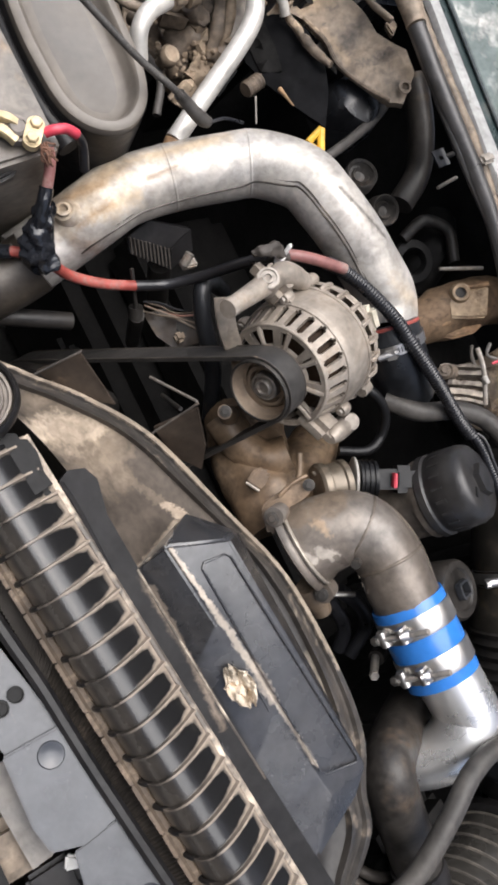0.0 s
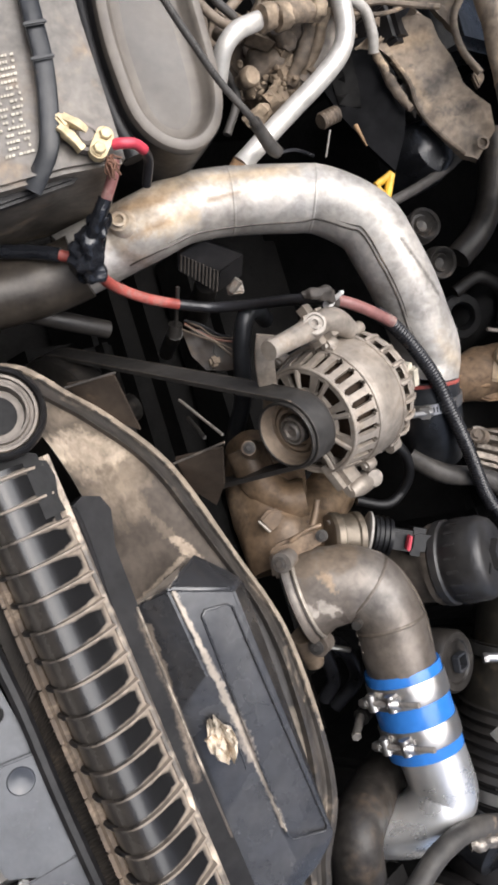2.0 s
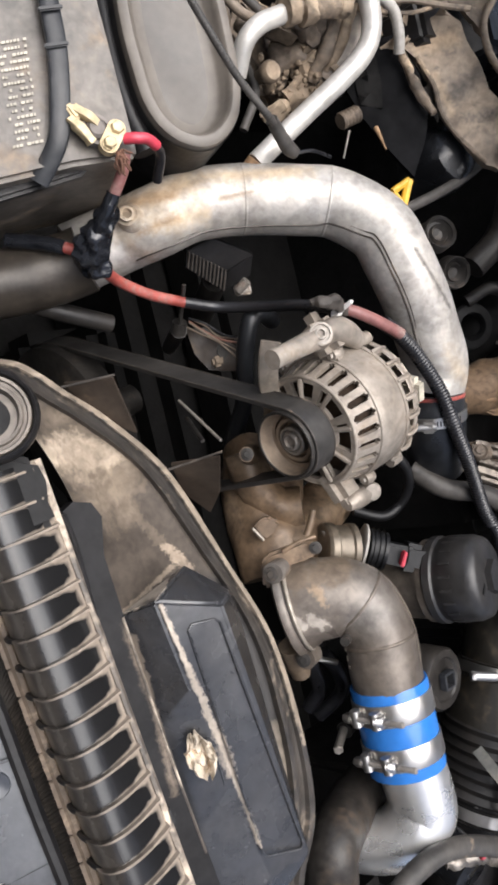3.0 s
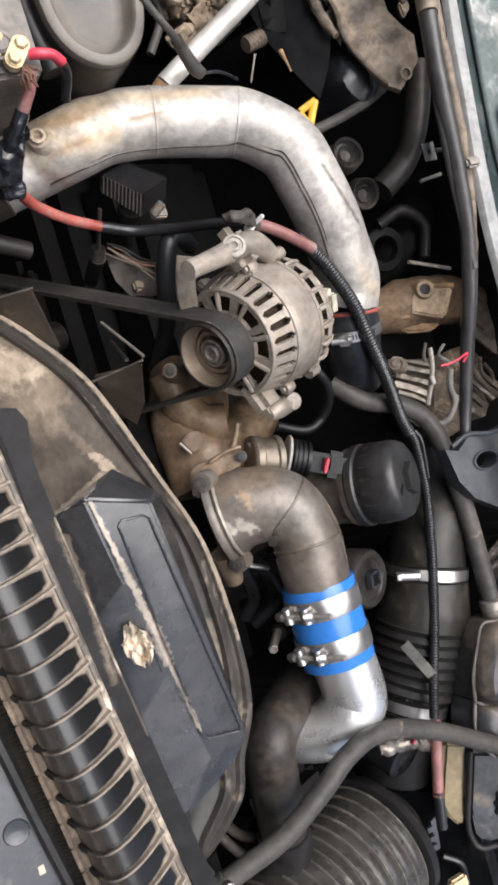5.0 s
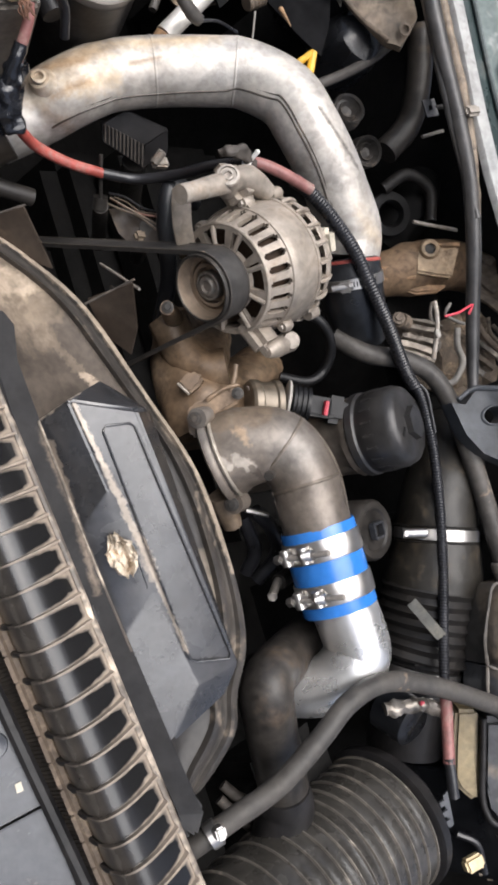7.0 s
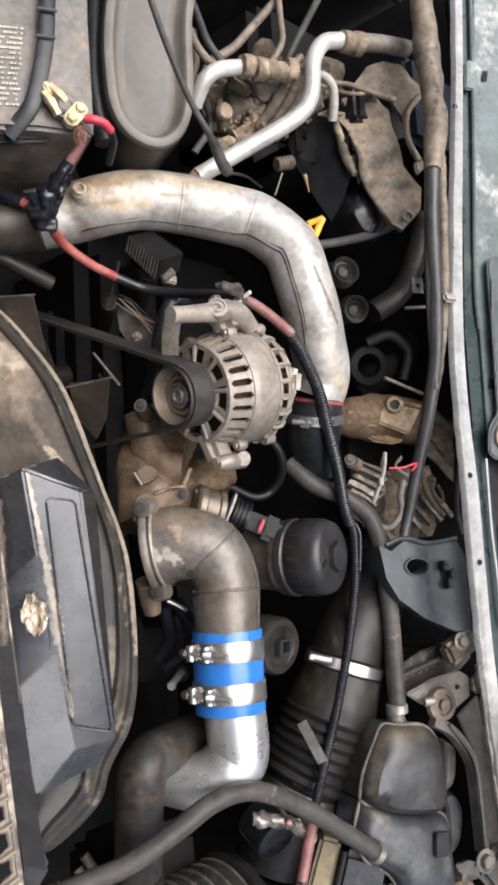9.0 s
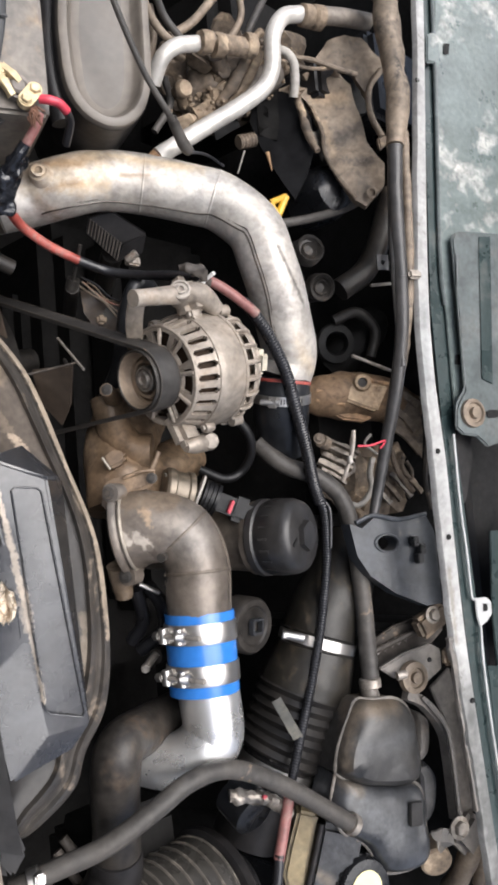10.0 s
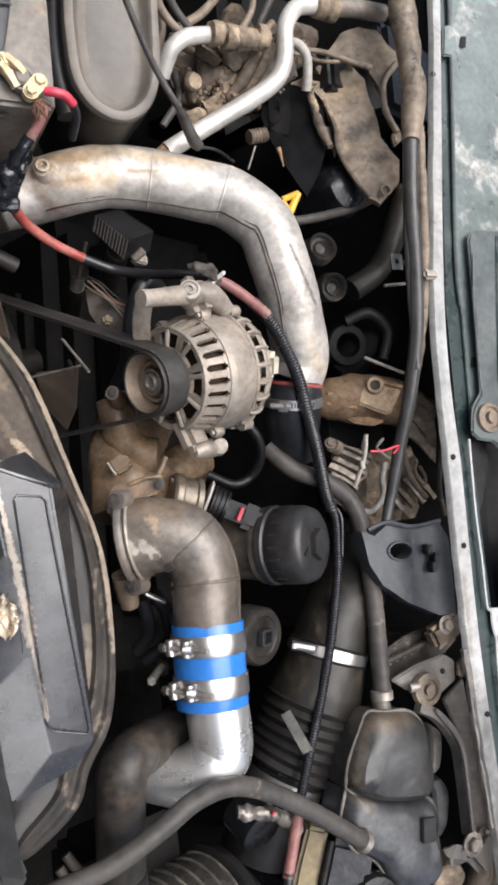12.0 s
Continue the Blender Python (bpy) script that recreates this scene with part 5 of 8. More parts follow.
for k in range(9):
    part("band_slot", box((0.0008, 0.0012, 0.006), bbm @ pose(0.0386 * math.cos(-0.5 + 0.09 * k), 0.0386 * math.sin(-0.5 + 0.09 * k), -0.003, 0, 0, math.degrees(-0.5 + 0.09 * k)), 0.0), black_paint_and_shade, boot)
part("band_housing", joined(box((0.007, 0.014, 0.013), bbm @ pose(0.041, 0.02, -0.0065, 0, 0, 30), 0.002), tube([bbm @ Vector((0.044, 0.012, 0)), bbm @ Vector((0.036, 0.034, 0))], 0.004, 12)), steel, boot)
part("red_lining", lathe([(0.0365, -0.002), (0.0372, 0.0), (0.0365, 0.002)], stand(bp[1], bp[2] - bp[0]), 40), wire_red, boot)

# ---- throttle elbow, coupler and lower pipe ----
elbow = thing("cast_elbow", (0.667, -0.127, 0.849), "grey-brown cast aluminium coolant elbow with bolted flange", "pipe elbow")
collar_alu = material("collar_alu", (0.3, 0.265, 0.22), 0.42, 0.4, bump=0.1, dirt=(0.12, 0.092, 0.066), amount=0.4, patch=40, mottle=0.4)
ELB = [(0.596, -0.122, 0.854), (0.611, -0.119, 0.876), (0.635, -0.127, 0.901), (0.647, -0.163, 0.911), (0.646, -0.205, 0.911), (0.648, -0.237, 0.908)]
cast_stained = material("cast_stained", (0.155, 0.13, 0.108), 0.4, 0.3, mottle=0.45, crisp=True, spread=0.1, bump=0.06, dirt=(0.3, 0.24, 0.18), amount=0.22, patch=14, second=(0.19, 0.175, 0.16), film=0.4, film_colour=(0.095, 0.078, 0.062), origin=elbow.location, stains=[
    ((0.591, -0.1, 0.896), (0.594, -0.116, 0.9), 0.011, (0.31, 0.225, 0.15), 0.9), ((0.574, -0.123, 0.878), (0.577, -0.133, 0.882), 0.009, (0.4, 0.36, 0.31), 0.8), ((0.584, -0.127, 0.889), (0.59, -0.139, 0.896), 0.01, (0.38, 0.34, 0.29), 0.8), ((0.567, -0.091, 0.896), (0.612, -0.09, 0.914), 0.02, (0.17, 0.125, 0.085), 0.75),
    ((0.578, -0.141, 0.911), (0.585, -0.154, 0.914), 0.006, (0.06, 0.045, 0.035), 0.7)])
part("body", rough_up(tube(ELB, [0.046, 0.042, 0.037, 0.0355, 0.036, 0.036], 32, 6), 0.0012, 60), cast_stained, elbow)
fl = stand(ELB[0], Vector(ELB[0]) - Vector(ELB[1]))
part("flange", lathe([(0.03, -0.004), (0.0475, -0.004), (0.0495, -0.002), (0.0505, 0.002), (0.0505, 0.0035), (0.046, 0.006), (0.03, 0.006)], fl, 40), cast_stained, elbow)
for spot in [(0.561, -0.078, 0.872), (0.579, -0.171, 0.869)]:
    s = Vector(spot)
    ear = part("flange_ear", tube([s + Vector((0.02, 0, -0.006)), s + Vector((0.002, 0, 0.0))], 0.0105, 18), cast_stained, elbow)
    part("bolt", bolt(stand(s, (-0.8, 0, 0.6)), 0.0046, 0.003), dark_steel, ear)
ew = smooth_path(ELB, 8)
TOWARD_ = Vector((-0.86, 0.0, -0.4))
MARKS = [(0.6153, -0.1611, 0.8931), (0.6162, -0.1735, 0.8916), (0.6162, -0.1825, 0.8915), (0.6155, -0.1913, 0.8927), (0.6149, -0.2002, 0.8938), (0.6132, -0.2087, 0.8976), (0.6117, -0.216, 0.9022)]
part("collar_bead", rough_up(lathe([(0.0462 + 0.0022 * math.cos(a * math.tau / 8), -0.008 + 0.0022 * math.sin(a * math.tau / 8)) for a in range(8)], fl, 60, closed=True), 0.0004, 120), collar_alu, elbow, "worn pale collar bead")
line_ = []
for p, q in zip(ew[6:-2:2], ew[7:-1:2]):
    d = (q - p).normalized()
    out = Vector((0.55, 0.6, 0.5))
    out = (out - d * out.dot(d)).normalized()
    line_.append(p + out * 0.0362)
part("parting_line", tube(line_, 0.0016, 6, 2), elbow_alu, elbow)
for k, r_ in ((17, 0.0372), (26, 0.0362)):
    part("mitre_seam", rough_up(lathe([(r_ - 0.002, -0.003), (r_ + 0.0004, -0.0012), (r_ + 0.0008, 0.0), (r_ + 0.0004, 0.0012), (r_ - 0.002, 0.003)], stand(ew[k], ew[k + 1] - ew[k - 1]), 44, cap=False), 0.0005, 150), elbow_alu, elbow)
for k, spot in enumerate(MARKS):
    part("cast_mark", box((0.0034 + 0.0012 * (k % 3), 0.0014 + 0.0008 * (k % 2), 0.0012), stand(Vector(spot) - TOWARD_ * 0.0008, TOWARD_, (0.2, -1, 0.2 * (k % 2))), 0.0004), elbow_alu, elbow)
part("drain_boss", tube([Vector((0.58, -0.152, 0.928)) + Vector((0.012, 0.0, -0.008)), Vector((0.584, -0.152, 0.924))], 0.0048, 14), dark_steel, elbow)
part("bleed_screw", bolt(stand((0.653, -0.214, 0.935), (-0.3, -0.5, 0.8)), 0.0045, 0.004), dull_pipe, elbow)

LOWER = [(0.649, -0.227, 0.909), (0.649, -0.256, 0.909), (0.65, -0.282, 0.909)] + [(0.656, -0.351, 0.909), (0.646, -0.368, 0.901), (0.633, -0.379, 0.886), (0.621, -0.382, 0.867), (0.608, -0.379, 0.846)]
lower = thing("lower_charge_pipe", (0.673, -0.364, 0.883), "clean bright silver aluminium pipe bending under the hoses", "pipe")
part("tube", tube(LOWER, [0.0345, 0.0345, 0.0348, 0.0346, 0.034, 0.0325, 0.0305, 0.0285], 40, 8), clean_pipe, lower)
CA, CB = Vector((0.649, -0.218, 0.908)), Vector((0.648, -0.307, 0.908))
cdir = (CB - CA).normalized()
clen = (CB - CA).length
coupler = thing("silicone_coupler", (CA + CB) / 2, "bright blue silicone coupler joining two pipes", "hose coupler")
part("sleeve", lathe([(0.0352, 0.0), (0.0392, 0.0), (0.0397, 0.002), (0.0397, clen - 0.002), (0.0392, clen), (0.0352, clen)], stand(CA, cdir), 48), blue_silicone, coupler)


def t_bolt_clamp(where, turn):
    """A wide band round the coupler with two trunnions, a bolt and a nut."""
    m = stand(where, cdir, turn)
    c = thing("hose_clamp", where, "shiny steel T-bolt clamp round the blue coupler", "hose clamp", "clamps on the blue coupler")
    part("band", lathe([(0.0398, -0.011), (0.0408, -0.011), (0.0412, -0.0098), (0.0412, 0.0098), (0.0408, 0.011), (0.0398, 0.011)], m, 56), steel, c)
    for s in (-0.012, 0.012):
        b = m @ Vector((0.045, s, -0.008))
        part("trunnion", tube([b, m @ Vector((0.045, s, 0.008))], 0.0052, 14), steel, c)
        part("band_loop", box((0.012, 0.014, 0.017), m @ pose(0.0425, s * 1.1, -0.0085), 0.003), steel, c)
    part("t_bolt", corrugated([m @ Vector((0.046, -0.046, 0)), m @ Vector((0.046, 0.02, 0))], 0.0029, 0.0016, 0.18, 10), worn_steel, c, "threaded T-bolt")
    part("lock_nut", bolt(m @ pose(0.046, 0.018, 0, -90), 0.0052, 0.008, False), steel, c)
    part("spring", corrugated([m @ Vector((0.046, -0.012, 0)), m @ Vector((0.046, -0.026, 0))], 0.0042, 0.003, 0.4, 10), steel, c)
    return c


t_bolt_clamp(CA.lerp(CB, 0.24), Vector((-0.065, 0.012, 0)))
t_bolt_clamp(CA.lerp(CB, 0.74), Vector((-0.06, 0.012, 0.002)))

# ---- coolant pump casting between belt and elbow ----
pump = thing("pump_casting", (0.67, -0.05, 0.786), "dirty brown cast housing behind the belt", "casting")
part("body", rough_up(tube([(0.686, 0.027, 0.771), (0.646, -0.022, 0.793), (0.631, -0.057, 0.809), (0.624, -0.097, 0.817)], [0.045, 0.046, 0.042, 0.044], 26, 8), 0.005, 45), pump_brown, pump)
part("neck", rough_up(tube([(0.733, -0.033, 0.821), (0.668, -0.056, 0.828), (0.631, -0.075, 0.825)], [0.028, 0.03, 0.034], 20, 8), 0.004, 50), pump_brown, pump)
TOWARD = Vector((-0.72, 0.04, 0.69))
LUG = [Vector(p) for p in [(0.582, -0.036, 0.838), (0.589, -0.029, 0.845), (0.594, -0.027, 0.85), (0.599, -0.03, 0.855), (0.601, -0.036, 0.858), (0.599, -0.043, 0.856), (0.593, -0.047, 0.85), (0.587, -0.05, 0.845)]]
part("pocket_lug", rough_up(sheet(LUG, 0.04, 0.003), 0.0006, 90), pump_brown, pump)
part("lug_edge", rough_up(tube([LUG[0], (LUG[0] + LUG[7]) / 2, LUG[7]], 0.0016, 8, 2), 0.0005, 120), collar_alu, pump)
for line, r_ in (([(0.634, -0.033, 0.877), (0.63, -0.045, 0.873), (0.625, -0.057, 0.868)], 0.0035), ([(0.618, 0.04, 0.812), (0.622, 0.0, 0.816), (0.632, -0.026, 0.832), (0.648, -0.03, 0.85)], 0.022), ([(0.585, -0.062, 0.87), (0.598, -0.056, 0.884), (0.612, -0.056, 0.892)], 0.0022)):
    part("cast_rib", rough_up(tube(line, r_, 12, 6), 0.0016, 70), pump_brown, pump)
part("elbow_seat", rough_up(sheet([(0.569, -0.07, 0.851), (0.575, -0.062, 0.857), (0.602, -0.057, 0.885), (0.612, -0.063, 0.896), (0.609, -0.073, 0.892), (0.591, -0.08, 0.874), (0.576, -0.096, 0.859), (0.567, -0.094, 0.85)], 0.012, 0.003), 0.0006, 80), pump_brown, pump)
for spot in [(0.603, -0.065, 0.897), (0.577, 0.039, 0.862)]:
    part("bolt", bolt(stand(spot, (-0.7, 0, 0.7)), 0.0042, 0.003), dark_steel, pump)
part("bolt_boss", rough_up(tube([(0.577, 0.039, 0.861), (0.61, 0.036, 0.83)], [0.0075, 0.011], 16, 2), 0.001, 80), pump_brown, pump)
for k in range(6):
    part("cooling_fin", sheet([Vector((0.655, -0.075, 0.874)) + Vector(v) for v in ((0.0022 * k - 0.006, 0, 0), (0.0022 * k - 0.0045, 0, 0.001), (0.0042 * k - 0.011, 0.017, 0.002), (0.0042 * k - 0.0135, 0.017, 0.002))], 0.004, 0.0003), worn_steel, pump)
SB0, SB1 = Vector((0.644, -0.076, 0.867)), Vector((0.691, -0.09, 0.89))
sb = stand(SB0, SB1 - SB0)
part("sensor_body", lathe([(0.0, 0.0), (0.024, 0.0), (0.0265, 0.003), (0.0265, 0.01), (0.024, 0.012), (0.024, 0.026), (0.026, 0.028), (0.026, 0.034), (0.023, 0.035)], sb, 32), worn_green, pump, "olive-grey steel sensor body")

# ---- oil filter housing ----
FC = Vector((0.76, -0.145, 0.985))
FA = Vector((0.2, -0.02, 0.98)).normalized()
fm = stand(FC - FA * 0.115, FA)
oil = thing("oil_filter_housing", FC - FA * 0.17, "grey cast oil filter housing with black plastic screw cap", "oil filter")
part("housing", rough_up(lathe([(0.036, -0.12), (0.038, -0.04), (0.0395, 0.02), (0.041, 0.042), (0.0445, 0.046), (0.0445, 0.053), (0.03, 0.055)], fm, 44), 0.0008, 60), elbow_alu, oil)
cap = part("screw_cap", lathe([(0.042, 0.054), (0.0465, 0.055), (0.0465, 0.063), (0.044, 0.065), (0.044, 0.069), (0.0455, 0.071), (0.045, 0.098), (0.0415, 0.107), (0.036, 0.111), (0.0, 0.113)], fm, 48), filter_plastic, oil, "black plastic screw cap")
part("cap_hexagon", lathe([(0.019, 0.111), (0.018, 0.1185), (0.0, 0.119)], fm, 6), filter_plastic, cap)
part("cap_mark", box((0.003, 0.012, 0.001), fm @ pose(-0.006, 0.027, 0.112, 0, 0, 40), 0.0), black_paint_and_shade, cap)
for k in range(20):
    a = k * math.tau / 20
    part("grip_rib", box((0.0016, 0.0025, 0.012), fm @ pose(0.0453 * math.cos(a), 0.0453 * math.sin(a), 0.073, 0, 0, math.degrees(a)), 0.0), filter_plastic, cap)

plug = thing("oil_plug_cap", (0.761, -0.254, 0.885), "dusty grey plastic plug with a square socket", "plug")
pm = stand((0.726, -0.247, 0.92), (0.0, -0.1, 1.0))
part("disc", lathe([(0.034, -0.03), (0.034, -0.004), (0.031, 0.0), (0.024, 0.0), (0.022, -0.002), (0.011, -0.002), (0.0, -0.002)], pm, 36), brown_rubber, plug)
part("socket_wall", joined(*[box((0.016, 0.003, 0.008), pm @ pose(0.008 * math.sin(k * math.pi / 2), 0.008 * math.cos(k * math.pi / 2), -0.001, 0, 0, -90 * k), 0.0005) for k in range(4)]), panel_plastic, plug)

connector = thing("sensor_connector", (0.712, -0.098, 0.899), "black plastic sensor plug with a red locking tag", "connector")
CX = Vector((0.683, -0.088, 0.893))
CY = Vector((0.707, -0.103, 0.913))
part("ring", lathe([(0.0225, 0.0), (0.0245, 0.001), (0.0245, 0.003), (0.0225, 0.004)], stand((0.679, -0.085, 0.888), CY - CX), 28), pale_plastic, connector)
part("shell", joined(tube([CX, CX.lerp(CY, 0.55)], [0.021, 0.02], 20), box((0.022, 0.032, 0.03), stand(CX.lerp(CY, 0.45), CY - CX), 0.003)), black_rubber, connector)
for k in range(3):
    part("shell_rib", lathe([(0.0205, -0.0006), (0.0222, 0.0), (0.0205, 0.0006)], stand(CX.lerp(CY, 0.1 + 0.16 * k), CY - CX), 28, cap=False), black_rubber, connector)
part("red_tag", box((0.016, 0.0038, 0.008), stand((0.694, -0.103, 0.926), (-0.5, -0.2, 0.8), (0.3, 0.8, 0.2)), 0.001), bright_red, connector, "red locking tag")
part("plug_body", joined(box((0.03, 0.03, 0.026), stand(CY, CY - CX), 0.006), box((0.022, 0.036, 0.012), stand(CY + Vector((0, 0, 0.002)), CY - CX), 0.004)), black_rubber, connector)

# ---- hoses and wires ----


breather = hose("breather_hose", [(0.435, -0.455, 0.84), (0.471, -0.443, 0.865), (0.513, -0.43, 0.892), (0.559, -0.406, 0.915), (0.601, -0.387, 0.928), (0.65, -0.388, 0.939), (0.719, -0.424, 0.95), (0.81, -0.493, 0.974)], 0.0105, grey_rubber, "dusty grey rubber breather hose crossing over the pipes")
part("spring_clip", lathe([(0.0112, -0.006), (0.0128, -0.005), (0.0128, 0.005), (0.0112, 0.006)], stand((0.452, -0.448, 0.856), (0.019, 0.006, 0.013)), 20), steel, breather, "bright steel spring clip")
part("clip_ear", box((0.012, 0.01, 0.012), stand((0.447, -0.44, 0.869), (-0.3, 0, 1)), 0.002), steel, breather)
part("spring_clip", lathe([(0.0112, -0.005), (0.0132, -0.004), (0.0132, 0.004), (0.0112, 0.005)], stand((0.81, -0.493, 0.974), (0.091, -0.069, 0.024)), 20), worn_steel, breather)

heater = hose("heater_hose", [(0.787, -0.025, 0.895), (0.806, -0.055, 0.919), (0.849, -0.074, 0.938), (0.875, -0.101, 0.953), (0.885, -0.148, 0.961), (0.887, -0.229, 0.966), (0.883, -0.337, 0.969)], 0.0115, grey_rubber, "grey rubber heater hose running to the coolant tank")
part("spring_clip", lathe([(0.0122, -0.006), (0.014, -0.005), (0.014, 0.005), (0.0122, 0.006)], stand((0.88, -0.342, 0.97), (0, -1, 0)), 20), worn_steel, heater, "steel spring clip")
rad_hose = hose("radiator_hose", [(0.667, -0.344, 0.833), (0.61, -0.344, 0.851), (0.55, -0.346, 0.877), (0.548, -0.385, 0.866), (0.565, -0.444, 0.84), (0.573, -0.5, 0.819), (0.549, -0.551, 0.793), (0.502, -0.579, 0.764)], 0.0265, brown_rubber, "dirty brown-black rubber radiator hose behind the shroud", seg=24)
part("lower_sleeve", tube([(0.569, -0.469, 0.831), (0.573, -0.5, 0.819), (0.549, -0.551, 0.793), (0.502, -0.579, 0.764)], [0.0285, 0.0305, 0.0305, 0.03], 28, 6), black_plastic, rad_hose, "glossy black lower sleeve")


gloss_rubber = material("gloss_rubber", (0.034, 0.032, 0.029), 0.28, bump=0.03, dirt=(0.085, 0.072, 0.055), amount=0.28, patch=22, film=0.3, film_colour=(0.05, 0.044, 0.036), spec=0.5)
airhose = thing("air_hose", (0.644, -0.603, 0.797), "large black ribbed air hose, highlights on its ridges put in as paler rubber", "hose")
AH = [(0.708, -0.582, 0.822), (0.625, -0.585, 0.817), (0.549, -0.587, 0.815), (0.435, -0.588, 0.814)]
part("bellows", corrugated(AH, 0.08, 0.0195, 0.016, 56), gloss_rubber, airhose)
ahd = Vector(AH[0]) - Vector(AH[1])
ap = smooth_path(AH, 14)
# Pale rings carry the ridges' gloss highlights in their colour.
for k in range(1, 40, 3):
    p, d = ap[k], ap[k] - ap[k + 1]
    part("ridge", lathe([(0.0798, -0.0016), (0.0824, -0.0006), (0.0824, 0.0006), (0.0798, 0.0016)], stand(p, d), 48, cap=False), ridge_glint, airhose)
part("end_flange", lathe([(0.05, 0.022), (0.078, 0.02), (0.087, 0.012), (0.088, 0.0), (0.082, -0.004), (0.05, -0.004)], stand(AH[0], ahd), 48), black_plastic, airhose)
part("neck", tube([Vector(AH[0]), Vector(AH[0]) + ahd * 0.6], [0.05, 0.045], 28), black_plastic, airhose)

intake = thing("intake_duct", (0.906, -0.317, 0.877), "dusty black rubber intake duct with bellows and steel bands", "intake duct")
DUCT = [(0.953, -0.174, 0.91), (0.905, -0.225, 0.912), (0.876, -0.262, 0.906), (0.866, -0.297, 0.899)]
olive_rubber = material("olive_rubber", (0.013, 0.0118, 0.0098), 0.42, bump=0.04, dirt=(0.075, 0.055, 0.034), amount=0.42, patch=18, film=0.4, film_colour=(0.042, 0.036, 0.028), spec=0.35)
part("front_sleeve", rough_up(tube(DUCT, [0.045, 0.048, 0.049, 0.0495], 40, 6), 0.001, 40), olive_rubber, intake)
BELL = [(0.866, -0.297, 0.899), (0.861, -0.315, 0.895), (0.855, -0.333, 0.89), (0.849, -0.35, 0.884)]
part("bell_sleeve", rough_up(tube(BELL, [0.0515, 0.055, 0.059, 0.0595], 44, 6), 0.0008, 40), olive_rubber, intake)
part("bellows", corrugated([(0.85, -0.345, 0.885), (0.84, -0.375, 0.876), (0.83, -0.403, 0.867), (0.82, -0.428, 0.858)], 0.058, 0.0135, 0.085, 52), rubber, intake)
part("lower_sleeve", tube([(0.822, -0.425, 0.86), (0.81, -0.459, 0.849), (0.8, -0.49, 0.835), (0.79, -0.53, 0.82)], [0.05, 0.049, 0.049, 0.048], 32), black_plastic, intake)
for spot, along, r in (((0.868, -0.29, 0.9), (-0.03, -0.1, -0.02), 0.0515), ((0.816, -0.444, 0.854), (-0.03, -0.075, -0.025), 0.0505)):
    part("steel_band", lathe([(r, -0.0065), (r + 0.0011, -0.0065), (r + 0.0011, 0.0065), (r, 0.0065)], stand(spot, along), 48), steel, intake, "bright steel worm-drive band")
    for side_ in (-1, 1):
        part("band_bead", lathe([(r + 0.0004, -0.001), (r + 0.002, 0.0), (r + 0.0004, 0.001)], stand(Vector(spot) + Vector(along).normalized() * 0.0095 * side_, along), 48, cap=False), rubber, intake)
part("band_screw", joined(tube([(0.787, -0.268, 0.915), (0.803, -0.274, 0.931)], 0.0055, 12), bolt(stand((0.787, -0.268, 0.915), (-1, 0.3, -0.8)), 0.006, 0.005, False)), steel, intake)
part("band_screw", joined(tube([(0.792, -0.426, 0.9), (0.778, -0.419, 0.888)], 0.005, 12), bolt(stand((0.777, -0.418, 0.887), (-0.6, 0.3, -0.5)), 0.0055, 0.004, False)), steel, intake)
tag_grey = material("tag_grey", (0.07, 0.068, 0.06), 0.5, bump=0.05, dirt=(0.16, 0.15, 0.12), amount=0.5, patch=60)
stick = thing("paper_tag", (0.767, -0.368, 0.915), "grey folded tag hanging beside the bellows", "tag")
part("strip", crumpled([(0.756, -0.343, 0.91), (0.764, -0.338, 0.918), (0.788, -0.39, 0.928), (0.779, -0.394, 0.92)], 0.001, 0.0025, 40), tag_grey, stick)
motor = thing("actuator_motor", (0.747, -0.471, 0.88), "black actuator with foil-wrapped wires below the hose", "actuator")
part("can", lathe([(0.0, 0.004), (0.02, 0.004), (0.027, 0.0), (0.028, -0.04)], stand((0.731, -0.472, 0.89), (-0.1, -0.5, 0.85)), 28), clean_plastic, motor)
part("foil_sleeve", rough_up(tube([(0.691, -0.438, 0.89), (0.709, -0.442, 0.904), (0.735, -0.452, 0.911), (0.765, -0.475, 0.914)], 0.008, 12, 8), 0.004, 150), foil, motor, "crinkled foil sleeve")
part("red_cap", box((0.004, 0.006, 0.005), stand((0.722, -0.443, 0.915), (-0.3, 0, 0.9)), 0.001), bright_red, motor)

# ---- wiring ----
frayed_copper = material("frayed_copper", (0.17, 0.085, 0.055), 0.55, 0.3, dirt=(0.08, 0.05, 0.038), amount=0.4, patch=80)
power = thing("battery_cable", (0.59, 0.205, 0.809), "red and black taped battery cable in split conduit", "cable")
CAB = [(0.488, 0.237, 0.828), (0.517, 0.231, 0.808), (0.552, 0.217, 0.805), (0.59, 0.205, 0.809), (0.625, 0.194, 0.822), (0.646, 0.182, 0.862), (0.651, 0.171, 0.907), (0.656, 0.157, 0.947), (0.666, 0.15, 0.959), (0.687, 0.138, 0.966), (0.719, 0.119, 0.971), (0.745, 0.098, 0.967)]
part("red_sleeve", tube(CAB[:4], 0.0056, 12, 8), wire_red, power, "faded red insulation")
part("taped_run", tube(CAB[3:8], 0.0058, 12, 8), wire_black, power, "glossy black tape")
part("red_sleeve", tube(CAB[7:11], 0.006, 12, 8), pink_red, power)
